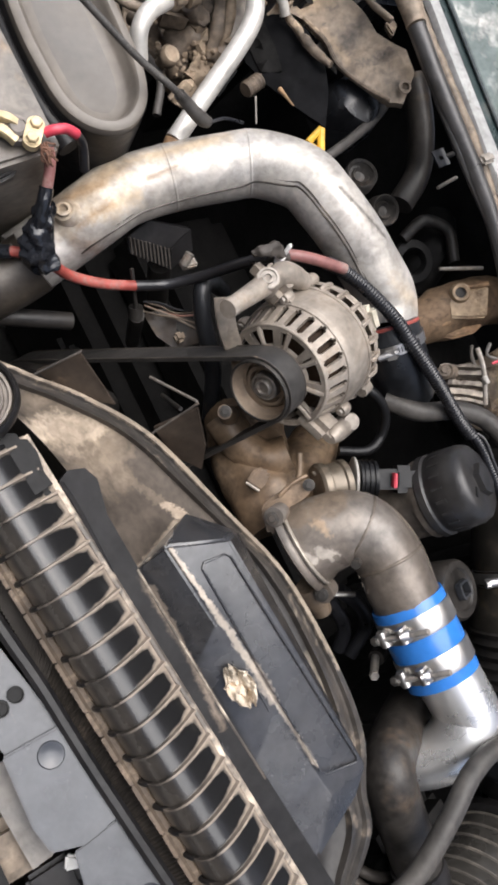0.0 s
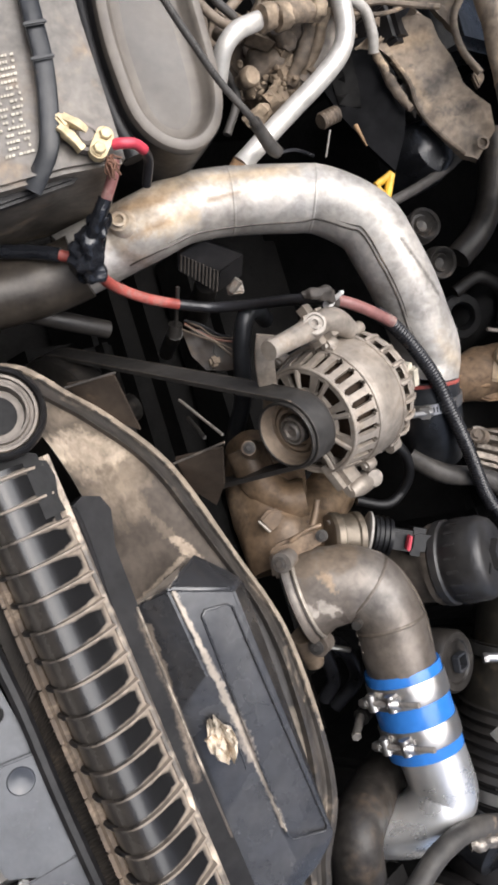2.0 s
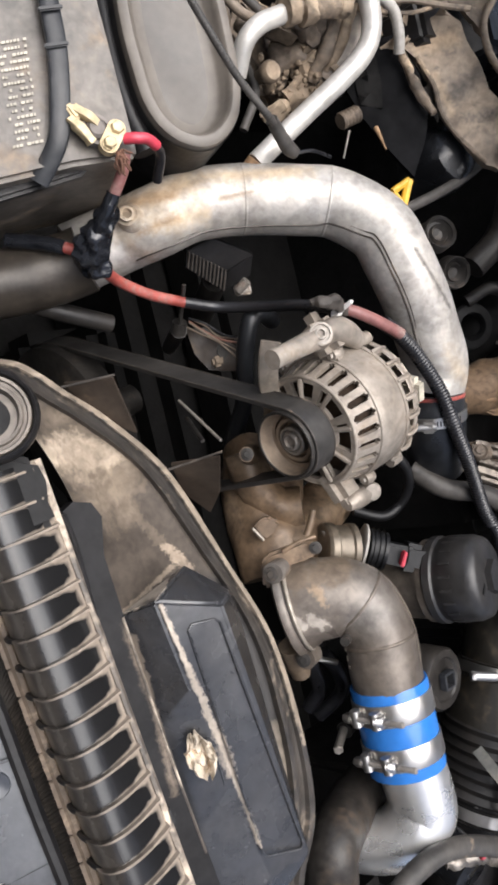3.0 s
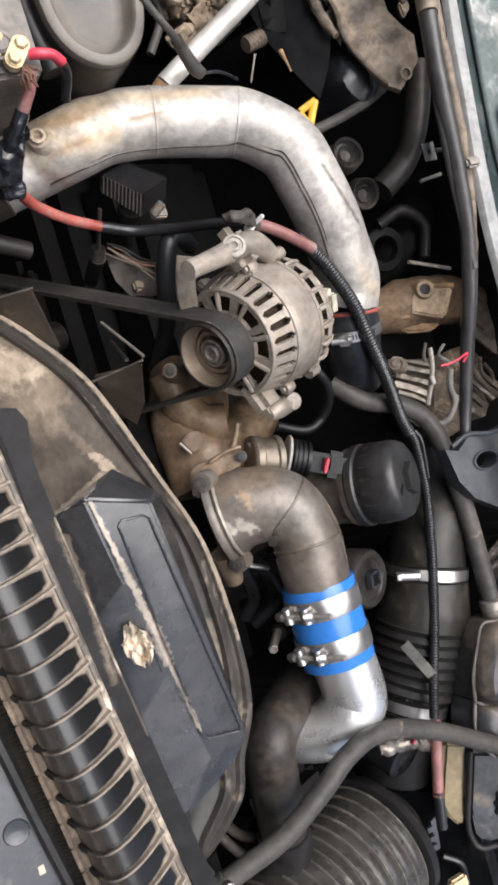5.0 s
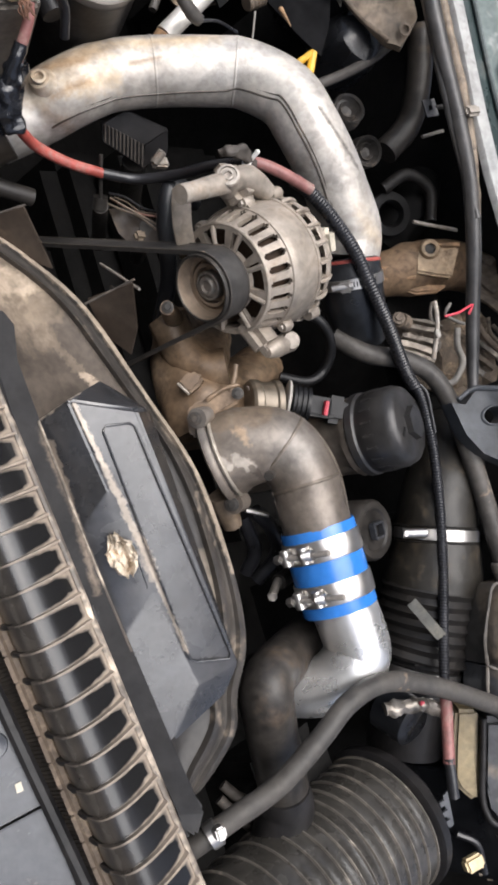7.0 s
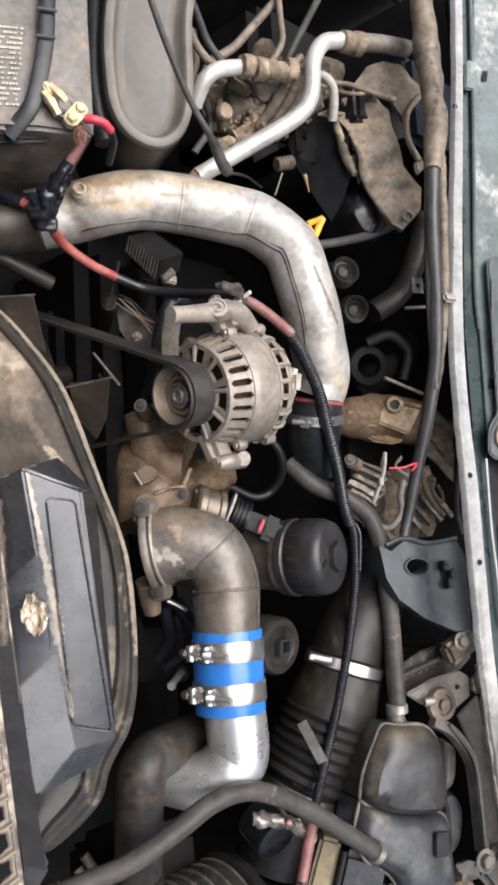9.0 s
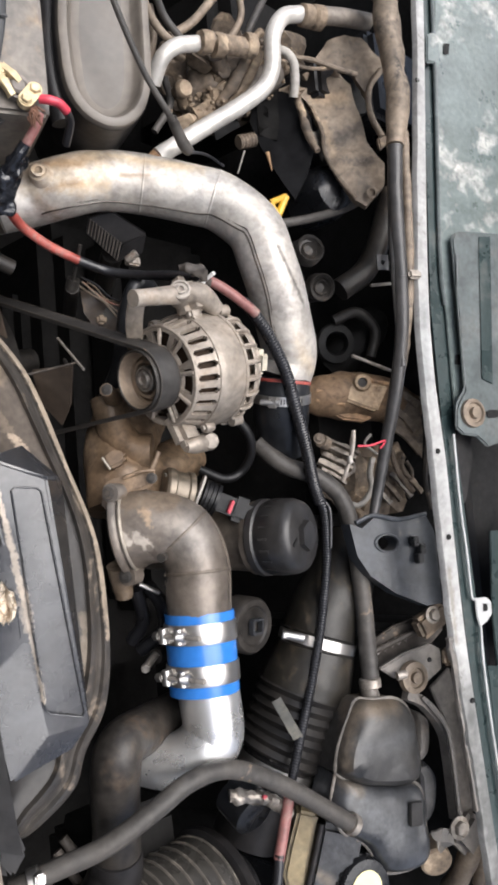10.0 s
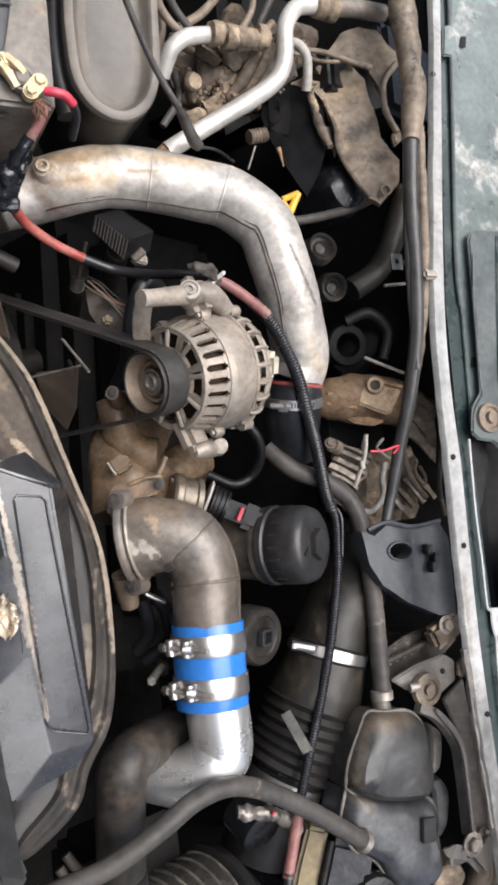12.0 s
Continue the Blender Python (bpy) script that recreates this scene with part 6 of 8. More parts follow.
part("conduit", corrugated([(0.705, 0.134, 0.963), (0.724, 0.119, 0.965), (0.746, 0.092, 0.967), (0.768, 0.053, 0.968), (0.784, 0.012, 0.965), (0.808, -0.036, 0.957), (0.831, -0.086, 0.947), (0.841, -0.108, 0.946)], 0.0076, 0.0036, 0.12), wire_black, power, "black ribbed conduit")
ZP = Vector((0.651, 0.153, 0.959))
part("zip_tie", joined(lathe([(0.0064, -0.0018), (0.0074, -0.0018), (0.0074, 0.0018), (0.0064, 0.0018)], stand(ZP - Vector((0.0, 0, 0.006)), (0.75, -0.5, 0.1)), 18), box((0.004, 0.004, 0.014), stand(ZP, (0.05, 0.3, 0.9)), 0.001)), white_plastic, power, "white cable tie")
JN = [(0.48, 0.282, 0.869), (0.477, 0.269, 0.851), (0.477, 0.254, 0.83), (0.484, 0.235, 0.822)]
part("taped_joint", rough_up(tube(JN, [0.008, 0.012, 0.0175, 0.011], 28, 14), 0.006, 110), tape_black, power, "lumpy black tape joint")
part("red_tail", tube([(0.471, 0.261, 0.815), (0.462, 0.268, 0.807)], 0.0055, 10), wire_red, power)
part("black_tail", tube([(0.464, 0.266, 0.809), (0.451, 0.276, 0.793), (0.43, 0.287, 0.769)], 0.0072, 10), tape_black, power)
part("lead", tube([(0.483, 0.318, 0.902), (0.482, 0.306, 0.896), (0.479, 0.293, 0.884), (0.476, 0.279, 0.87)], 0.0052, 12), pink_red, power)
part("lead_tape", rough_up(tube([(0.478, 0.291, 0.881), (0.474, 0.279, 0.87), (0.473, 0.264, 0.85)], 0.0064, 14, 10), 0.0018, 120), tape_black, power)
part("branch", tube([(0.476, 0.325, 0.915), (0.482, 0.323, 0.922), (0.493, 0.322, 0.924), (0.504, 0.318, 0.921)], 0.0048, 12), bright_red, power, "bright red insulated branch")
part("branch_tape", tube([(0.504, 0.319, 0.92), (0.516, 0.314, 0.909), (0.526, 0.302, 0.886)], 0.0046, 12), wire_black, power)
rng = random.Random(31)
strands = bmesh.new()
for k in range(26):
    p = Vector((0.469, 0.312, 0.914)) + Vector((rng.uniform(-0.004, 0.006), rng.uniform(-0.005, 0.005), rng.uniform(-0.006, 0.002)))
    q = p + Vector((rng.uniform(-0.004, 0.008), rng.uniform(-0.012, -0.003), rng.uniform(-0.006, 0.003)))
    strands = joined(strands, tube([p, (p + q) / 2 + Vector((rng.uniform(-0.003, 0.003), 0, rng.uniform(-0.001, 0.003))), q], 0.0009, 6, 4))
part("frayed_strands", strands, frayed_copper, power, "frayed brown copper strands")

loom = hose("wiring_conduit", [(0.837, -0.092, 0.946), (0.846, -0.123, 0.948), (0.848, -0.166, 0.945), (0.844, -0.209, 0.941), (0.832, -0.272, 0.934), (0.81, -0.339, 0.928), (0.788, -0.396, 0.922), (0.769, -0.439, 0.92)], 0.006, wire_black, "black ribbed wiring conduit between filter and tank", "cable", 0.0034)
part("pink_tail", tube([(0.765, -0.438, 0.924), (0.751, -0.468, 0.924), (0.732, -0.517, 0.922)], 0.0068, 12), pink_red, loom, "pink-red sleeve")
part("dark_end", tube([(0.733, -0.511, 0.923), (0.726, -0.553, 0.92)], 0.0062, 10), wire_black, loom)
hose("thin_wire", [(0.845, -0.108, 0.952), (0.847, -0.123, 0.956), (0.848, -0.167, 0.951)], 0.0022, wire_black, "thin black wire beside the filter cap", "cable", seg=8)

harness = thing("bulkhead_harness", (0.892, 0.167, 1.064), "thick taped wiring harness along the bulkhead with a red tie", "cable")
HAR = [(0.9, 0.571, 1.078), (0.897, 0.476, 1.082), (0.894, 0.405, 1.086), (0.883, 0.329, 1.082), (0.882, 0.257, 1.076), (0.895, 0.168, 1.065), (0.904, 0.099, 1.053), (0.909, 0.029, 1.033), (0.912, -0.034, 1.01), (0.91, -0.099, 0.99), (0.902, -0.139, 0.982)]
part("main_run", rough_up(tube(HAR[:4], [0.016, 0.0165, 0.015, 0.012], 18, 12), 0.004, 35), shield_metal, harness, "dusty brown cloth-taped run")
part("taped_run", tube(HAR[3:6], [0.0098, 0.0092, 0.009], 16, 8), harness_tape, harness)
part("taped_run", tube(HAR[5:], [0.009, 0.009, 0.009, 0.0085, 0.0075, 0.006], 14, 6), harness_tape, harness)
part("side_run", tube([(0.889, 0.341, 1.074), (0.883, 0.224, 1.066), (0.896, 0.141, 1.055), (0.906, 0.056, 1.048)], 0.005, 12), harness_tape, harness)
part("cloth_run", rough_up(tube([(0.915, 0.358, 1.078), (0.914, 0.28, 1.075), (0.91, 0.198, 1.071), (0.912, 0.127, 1.061), (0.914, 0.085, 1.051), (0.909, 0.028, 1.038)], [0.0065, 0.006, 0.0065, 0.006, 0.0055, 0.004], 12, 8), 0.0015, 60), shield_metal, harness, "brown cloth-taped run")
part("red_tie", tube([(0.859, -0.041, 1), (0.874, -0.041, 1.01), (0.895, -0.036, 1.018), (0.893, -0.045, 1.011)], 0.0014, 8), bright_red, harness, "red plastic tie")
part("clip", box((0.012, 0.02, 0.008), stand((0.906, 0.168, 1.075), (-0.36, 0, 0.93)), 0.003), worn_steel, harness)
hose("white_tube", [(0.914, -0.113, 0.94), (0.922, -0.116, 0.949), (0.93, -0.109, 0.956), (0.937, -0.094, 0.963), (0.937, -0.074, 0.962), (0.942, -0.053, 0.966)], 0.0042, pale_plastic, "pale thin tube looping beside the harness", "tube", seg=10)
sensor_wire = hose("sensor_wire", [(0.525, 0.549, 0.939), (0.548, 0.45, 0.953), (0.564, 0.402, 0.959), (0.586, 0.37, 0.957), (0.611, 0.343, 0.956), (0.63, 0.336, 0.948)], 0.0036, grey_rubber, "grey braided sensor wire over the air duct", "cable", 0.003)
part("sleeve", tube([(0.629, 0.34, 0.947), (0.642, 0.332, 0.941), (0.657, 0.32, 0.936), (0.667, 0.315, 0.935)], [0.006, 0.0065, 0.0075, 0.006], 12), grey_rubber, sensor_wire)
part("tail", tube([(0.667, 0.315, 0.935), (0.695, 0.319, 0.935), (0.732, 0.318, 0.927)], 0.0018, 6), wire_black, sensor_wire)

# ---- battery and air duct ----
battery = thing("battery", (0.42, 0.42, 0.7), "dusty grey-black car battery with strap and brass terminal", "battery")
BN = Vector((-0.358, 0, 0.934))
lid = part("lid", sheet([(0.263, 0.29, 0.823), (0.381, 0.303, 0.868), (0.438, 0.311, 0.89), (0.491, 0.313, 0.91), (0.491, 0.334, 0.91), (0.489, 0.445, 0.909), (0.49, 0.506, 0.91), (0.402, 0.541, 0.876), (0.269, 0.501, 0.825)], 0.17, 0.004), battery_plastic, battery, "dusty grey lid")
part("front_ledge", sheet([(0.266, 0.282, 0.807), (0.385, 0.294, 0.853), (0.452, 0.307, 0.879), (0.464, 0.318, 0.884), (0.446, 0.32, 0.877), (0.385, 0.31, 0.853), (0.269, 0.299, 0.809)], 0.012, 0.003), black_plastic, battery)
rng = random.Random(11)
LB0, LBX, LBY = Vector((0.402, 0.415, 0.877)), Vector((0.023, 0.003, 0.009)), Vector((-0.008, -0.09, -0.003))
for row in range(16):
    x = 0.0
    while x < 0.92:
        w = rng.uniform(0.05, 0.14)
        if rng.random() < 0.8:
            q = [LB0 + LBX * a + LBY * b + BN * 0.0006 for a, b in ((x, row / 16), (x + w, row / 16), (x + w, row / 16 + 0.025), (x, row / 16 + 0.025))]
            part("label_bar", sheet(q, 0.0004), label_grey, lid)
        x += w + 0.035
strap = part("strap", ribbon([(0.446, 0.481, 0.901), (0.442, 0.441, 0.903), (0.439, 0.402, 0.903), (0.433, 0.36, 0.898), (0.426, 0.329, 0.891), (0.412, 0.302, 0.871)], 0.0165, 0.006, BN), strap_rubber, battery, "black rubber hold-down strap")
for spot in [(0.439, 0.433, 0.907), (0.437, 0.403, 0.906)]:
    part("strap_buckle", box((0.021, 0.004, 0.0025), stand(spot, BN, (1, 0.1, 0.3)), 0.001), strap_rubber, strap)
terminal = thing("battery_terminal", (0.457, 0.333, 0.902), "yellowed brass battery clamp with bolts", "battery terminal")
part("post", lathe([(0.0, 0.011), (0.006, 0.011), (0.0085, 0.009), (0.0092, 0.006), (0.0095, 0.0)], stand((0.458, 0.335, 0.901), BN), 20), lead_grey, terminal, "dull lead post")
part("clamp_ring", lathe([(0.0098, 0.0), (0.0128, 0.0), (0.0128, 0.008), (0.0098, 0.008)], stand((0.459, 0.335, 0.9), BN), 20, closed=True), lead_grey, terminal)
for a, b in (((0.442, 0.353, 0.902), (0.457, 0.339, 0.908)), ((0.437, 0.345, 0.9), (0.45, 0.324, 0.905))):
    part("clamp_jaw", rough_up(ribbon([a, Vector(a).lerp(Vector(b), 0.5) + BN * 0.002, b], 0.0075, 0.009, BN), 0.0015, 120), brass, terminal)
part("jaw_bridge", rough_up(box((0.008, 0.014, 0.008), stand((0.442, 0.35, 0.898), BN, (0.8, 0.4, 0.3)), 0.002), 0.001, 150), brass, terminal)
sb_a, sb_b = Vector((0.4684, 0.3324, 0.9183)), Vector((0.4598, 0.3205, 0.915))
sdm = stand((sb_a + sb_b) / 2, BN, sb_b - sb_a)
half_ = (sb_b - sb_a).length / 2
lozenge = [(half_ * (1 if math.cos(a) > 0 else -1) + 0.0078 * math.cos(a), 0.0078 * math.sin(a)) for a in (k * math.tau / 28 for k in range(28))]
saddle = part("cable_saddle", plate(lozenge, 0.011, sdm, bevel=0.0015), brass, terminal, "yellowed brass saddle plate")
for spot in (sb_a, sb_b):
    part("saddle_bolt", lathe([(0.0056, 0.0), (0.0056, 0.0028), (0.0046, 0.0038), (0.0, 0.0038)], stand(spot, BN), 6), brass, saddle)

airbox = thing("air_duct", (0.56, 0.42, 0.7), "smooth grey-brown plastic air duct with rounded end", "air duct")
STAD = [(0.527, 0.532, 0.902), (0.517, 0.451, 0.899), (0.517, 0.4, 0.899), (0.522, 0.362, 0.9), (0.536, 0.336, 0.906), (0.558, 0.323, 0.915), (0.581, 0.326, 0.923), (0.601, 0.344, 0.931), (0.612, 0.372, 0.935), (0.616, 0.406, 0.936), (0.617, 0.475, 0.937), (0.618, 0.557, 0.938)]
pts = [Vector(p) for p in STAD]
edge_ = smooth_path([*pts, pts[0]], 6)[:-1]
mid_ = sum(edge_, Vector()) / len(edge_)
bm, loops = bmesh.new(), []
for up_, inset_ in ((-0.16, 0.0), (-0.006, 0.0), (-0.001, 0.001), (0.001, 0.004), (0.0015, 0.0095), (0.0, 0.0115), (-0.004, 0.013), (-0.013, 0.0165), (-0.0155, 0.02), (-0.0165, 0.028)):
    loop_ = []
    for k, p in enumerate(edge_):
        a, b = edge_[k - 1], edge_[(k + 1) % len(edge_)]
        inward_ = BN.cross(b - a).normalized()
        if inward_.dot(mid_ - p) < 0:
            inward_.negate()
        loop_.append(bm.verts.new(p + inward_ * inset_ + BN * up_))
    loops.append(loop_)
for a, b in zip(loops, loops[1:]):
    for j in range(len(a)):
        bm.faces.new((a[j], a[(j + 1) % len(a)], b[(j + 1) % len(a)], b[j]))
inner_ = bm.copy()
bmesh.ops.recalc_face_normals(bm, faces=bm.faces)
duct = part("duct_body", bm, duct_rim, airbox, "grey-brown plastic rim")
inner_.verts.ensure_lookup_table()
n_ = len(edge_)
floor_ = bmesh.new()
floor_.faces.new([floor_.verts.new(inner_.verts[len(inner_.verts) - n_ + k].co) for k in range(n_)])
inner_.free()
bmesh.ops.triangulate(floor_, faces=floor_.faces[:])
bmesh.ops.recalc_face_normals(floor_, faces=floor_.faces)
part("sunken_panel", floor_, duct_plastic, duct, "smooth sunken panel")
wall_, wloops = bmesh.new(), []
for up_ in (-0.16, -0.0075):
    wloops.append([wall_.verts.new(p + (p - mid_).normalized() * 0.0012 + BN * up_) for p in edge_])
for j in range(len(edge_)):
    wall_.faces.new((wloops[0][j], wloops[0][(j + 1) % len(edge_)], wloops[1][(j + 1) % len(edge_)], wloops[1][j]))
bmesh.ops.recalc_face_normals(wall_, faces=wall_.faces)
part("duct_wall", wall_, black_plastic, airbox, "black side wall under the rim")
for pts in ([(0.534, 0.531, 0.863), (0.523, 0.403, 0.869), (0.533, 0.333, 0.873)],):
    part("side_wall", tube(pts, 0.012, 10, 6), black_plastic, airbox)

# ---- air conditioning pipes and dusty gear ----
ac = thing("air_conditioning_pipe", (0.78, 0.426, 0.978), "bright aluminium air conditioning pipe with dusty unions", "pipe")
part("run", tube([(0.655, 0.322, 0.893), (0.702, 0.358, 0.927), (0.743, 0.389, 0.959), (0.765, 0.411, 0.976), (0.772, 0.435, 0.986), (0.774, 0.475, 0.99), (0.793, 0.505, 0.994), (0.82, 0.516, 1.002)], 0.0105, 20, 8), ac_alu, ac)
part("union", rough_up(lathe([(0.011, -0.012), (0.014, -0.01), (0.0145, 0.002), (0.012, 0.005), (0.0155, 0.009), (0.0155, 0.02), (0.012, 0.022)], stand((0.831, 0.516, 1.006), (1, 0.1, 0.3)), 24), 0.001, 100), earth_metal, ac)
part("far_run", tube([(0.835, 0.517, 1.008), (0.878, 0.526, 1.023), (0.923, 0.53, 1.038)], 0.0115, 16), dull_pipe, ac)
part("second_run", tube([(0.644, 0.404, 0.905), (0.642, 0.425, 0.925), (0.654, 0.439, 0.938), (0.68, 0.449, 0.945), (0.709, 0.459, 0.951)], 0.0095, 16, 8), ac_alu, ac)
part("low_stub", tube([(0.657, 0.322, 0.893), (0.644, 0.303, 0.873)], 0.0115, 16), rusty, ac)
for x0 in [(0.69, 0.451, 0.952), (0.708, 0.452, 0.957), (0.749, 0.461, 0.972)]:
    part("union_nut", rough_up(lathe([(0.010, -0.008), (0.0135, -0.007), (0.0145, -0.002), (0.0135, 0.006), (0.0105, 0.008)], stand(x0, (0.9, 0.1, 0.3)), 24), 0.003, 130), earth_metal, ac)
part("union_body", rough_up(tube([(0.699, 0.455, 0.951), (0.727, 0.457, 0.962), (0.753, 0.458, 0.972)], 0.012, 14), 0.003, 120), dusty_cast, ac)
part("branch", tube([(0.78, 0.474, 0.968), (0.797, 0.469, 0.981), (0.804, 0.463, 0.988), (0.808, 0.449, 0.993), (0.807, 0.426, 0.993), (0.812, 0.41, 0.985)], 0.006, 14), pale_plastic, ac)

gear = thing("steering_pump", (0.856, 0.506, 0.857), "dust-caked pump castings and brackets beside the battery", "pump")
part("body", rough_up(box((0.2, 0.16, 0.2), stand((0.885, 0.551, 0.858), (0, 0, 1)) @ pose(0, 0, -0.18), 0.025), 0.02, 28), dark_block, gear)
part("upper_casting", rough_up(tube([(0.723, 0.412, 0.86), (0.743, 0.435, 0.894), (0.787, 0.464, 0.917), (0.863, 0.499, 0.935)], [0.014, 0.024, 0.028, 0.02], 24, 12), 0.016, 45), dusty_cast, gear)
part("crusted_base", crumpled([(0.682, 0.491, 0.855), (0.79, 0.535, 0.901), (0.915, 0.552, 0.945), (0.909, 0.443, 0.931), (0.819, 0.41, 0.891), (0.738, 0.374, 0.86)], 0.008, 0.03, 38), dusty_cast, gear)
part("crusted_plate", crumpled([(0.684, 0.377, 0.888), (0.713, 0.391, 0.904), (0.721, 0.378, 0.902), (0.703, 0.362, 0.884)], 0.005, 0.01, 70), earth_metal, gear)
part("crusted_plate", crumpled([(0.857, 0.459, 0.97), (0.908, 0.474, 0.995), (0.922, 0.461, 0.995), (0.873, 0.446, 0.969)], 0.005, 0.01, 70), earth_metal, gear)
part("crusted_plate", crumpled([(0.769, 0.468, 0.918), (0.801, 0.483, 0.941), (0.814, 0.468, 0.943), (0.785, 0.446, 0.921)], 0.005, 0.014, 70), earth_metal, gear)
rng = random.Random(21)
for k in range(9):
    at_ = Vector((0.682, 0.463, 0.9)).lerp(Vector((0.802, 0.498, 0.957)), k / 8) + Vector((rng.uniform(-0.02, 0.03), rng.uniform(-0.03, 0.012), rng.uniform(-0.012, 0.008)))
    part("crusted_fitting", rough_up(tube([at_, at_ + Vector((rng.uniform(-0.02, 0.02), rng.uniform(-0.02, 0.02), rng.uniform(-0.004, 0.01)))], rng.uniform(0.004, 0.008), 12, 6), 0.003, 120), (dusty_cast, earth_metal)[k % 2], gear)
part("tan_block", rough_up(box((0.035, 0.04, 0.03), stand((0.732, 0.462, 0.898), (-0.3, 0.2, 0.9), (0.5, 0.8, 0)), 0.006), 0.004, 90), earth_metal, gear)
part("crusted_plate", crumpled([(0.714, 0.397, 0.899), (0.749, 0.432, 0.924), (0.772, 0.428, 0.932), (0.763, 0.402, 0.907), (0.735, 0.377, 0.891)], 0.006, 0.012, 60), earth_metal, gear)
# Black sheet stands for a dark gap between the castings.
part("black_patch", crumpled([(0.74, 0.402, 0.899), (0.764, 0.423, 0.913), (0.793, 0.395, 0.908), (0.765, 0.376, 0.887)], 0.004, 0.006, 60), black_paint_and_shade, gear)
part("pump_barrel", rough_up(tube([(0.771, 0.411, 0.91), (0.791, 0.434, 0.934), (0.821, 0.461, 0.951)], [0.018, 0.019, 0.019], 22, 8), 0.002, 60), dull_pipe, gear)
part("barrel_band", lathe([(0.0195, -0.004), (0.021, -0.003), (0.021, 0.003), (0.0195, 0.004)], stand((0.778, 0.418, 0.92), (0.02, 0.024, 0.024)), 24), earth_metal, gear)
part("bracket_arm", rough_up(tube([(0.748, 0.406, 0.912), (0.756, 0.432, 0.937), (0.77, 0.468, 0.953)], [0.007, 0.008, 0.007], 10, 8), 0.003, 90), dusty_cast, gear)
part("bracket_arm", rough_up(tube([(0.763, 0.414, 0.923), (0.771, 0.437, 0.948), (0.783, 0.472, 0.963)], [0.006, 0.006, 0.006], 10, 8), 0.002, 90), earth_metal, gear)
part("elbow_nut", joined(tube([(0.739, 0.446, 0.93), (0.726, 0.454, 0.938)], 0.011, 14), bolt(stand((0.74, 0.444, 0.931), (-0.2, -0.6, 0.7)), 0.01, 0.008, False)), dusty_cast, gear)
part("brass_knob", joined(lathe([(0.0, 0.016), (0.009, 0.016), (0.0115, 0.012), (0.011, 0.004), (0.008, 0.0), (0.007, -0.012)], stand((0.695, 0.415, 0.897), (-0.2, -0.2, 1)), 18), tube([(0.696, 0.41, 0.898), (0.709, 0.406, 0.887)], 0.007, 12)), earth_metal, gear, "dusty tan bleed knob")
for k, (pts, r) in enumerate((([(0.638, 0.515, 0.902), (0.644, 0.476, 0.915), (0.661, 0.457, 0.922), (0.69, 0.459, 0.922)], 0.0065), ([(0.653, 0.526, 0.908), (0.657, 0.486, 0.92), (0.678, 0.466, 0.923)], 0.006), ([(0.771, 0.561, 0.943), (0.763, 0.515, 0.95), (0.745, 0.481, 0.943), (0.733, 0.462, 0.928)], 0.0055), ([(0.81, 0.563, 0.958), (0.778, 0.511, 0.956), (0.772, 0.485, 0.943)], 0.006), ([(0.744, 0.545, 0.921), (0.711, 0.504, 0.914), (0.685, 0.482, 0.899)], 0.007), ([(0.689, 0.438, 0.879), (0.69, 0.402, 0.884), (0.671, 0.365, 0.872)], 0.006), ([(0.653, 0.431, 0.881), (0.66, 0.471, 0.894), (0.654, 0.51, 0.898)], 0.0065))):
    pts = [tuple(Vector(pts[0]) + (Vector(pts[0]) - Vector(pts[1])) * 2.2), *pts] if k < 5 else pts
    hose("vacuum_hose", pts, r * 0.8, grey_rubber if k % 2 else shield_metal, "thin dusty grey hose among the pump castings", seg=10)["group"] = "thin hoses beside the pump"
part("wire_loop", tube([(0.825, 0.474, 0.972), (0.845, 0.468, 0.994), (0.867, 0.454, 1.017), (0.885, 0.443, 1.037)], 0.0034, 8), shield_metal, gear)
part("wire_loop", tube([(0.793, 0.453, 0.983), (0.834, 0.451, 0.997), (0.882, 0.462, 1.013)], 0.0024, 8), dusty_cast, gear)
rng = random.Random(4)
crust = bmesh.new()
for _ in range(170):
    at = Vector((0.71, 0.395, 0.892)).lerp(Vector((0.831, 0.48, 0.96)), rng.random()) + Vector((rng.gauss(0, 0.012), rng.gauss(0, 0.016), rng.gauss(-0.004, 0.006)))
    lump = bmesh.new()
    bmesh.ops.create_icosphere(lump, subdivisions=2, radius=rng.uniform(0.001, 0.0034), matrix=Matrix.Translation(at))
    crust = joined(crust, rough_up(lump, 0.004, 220))
tagged(part("dirt_crust", crust, earth_metal, gear), kind="stuff")

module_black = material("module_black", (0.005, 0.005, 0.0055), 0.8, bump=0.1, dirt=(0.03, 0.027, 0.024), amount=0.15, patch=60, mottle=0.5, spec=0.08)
coil = thing("black_module", (0.936, 0.443, 0.867), "black plastic module with a muddy tan mount below the pipes", "module")
part("case", box((0.13, 0.16, 0.2), stand((1.04, 0.489, 0.816), (0, 0, 1)), 0.01), clean_plastic, coil)
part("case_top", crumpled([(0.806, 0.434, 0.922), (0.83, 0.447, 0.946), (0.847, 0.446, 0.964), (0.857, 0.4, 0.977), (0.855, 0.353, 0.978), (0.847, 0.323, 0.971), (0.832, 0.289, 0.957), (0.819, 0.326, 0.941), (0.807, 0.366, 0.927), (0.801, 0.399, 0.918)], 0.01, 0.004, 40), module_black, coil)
# Flat black patch over one end of the case top.
part("flat_patch", crumpled([(0.806, 0.428, 0.928), (0.826, 0.44, 0.948), (0.826, 0.4, 0.948), (0.822, 0.37, 0.944), (0.806, 0.38, 0.928)], 0.004, 0.006, 90), flat_black, coil)
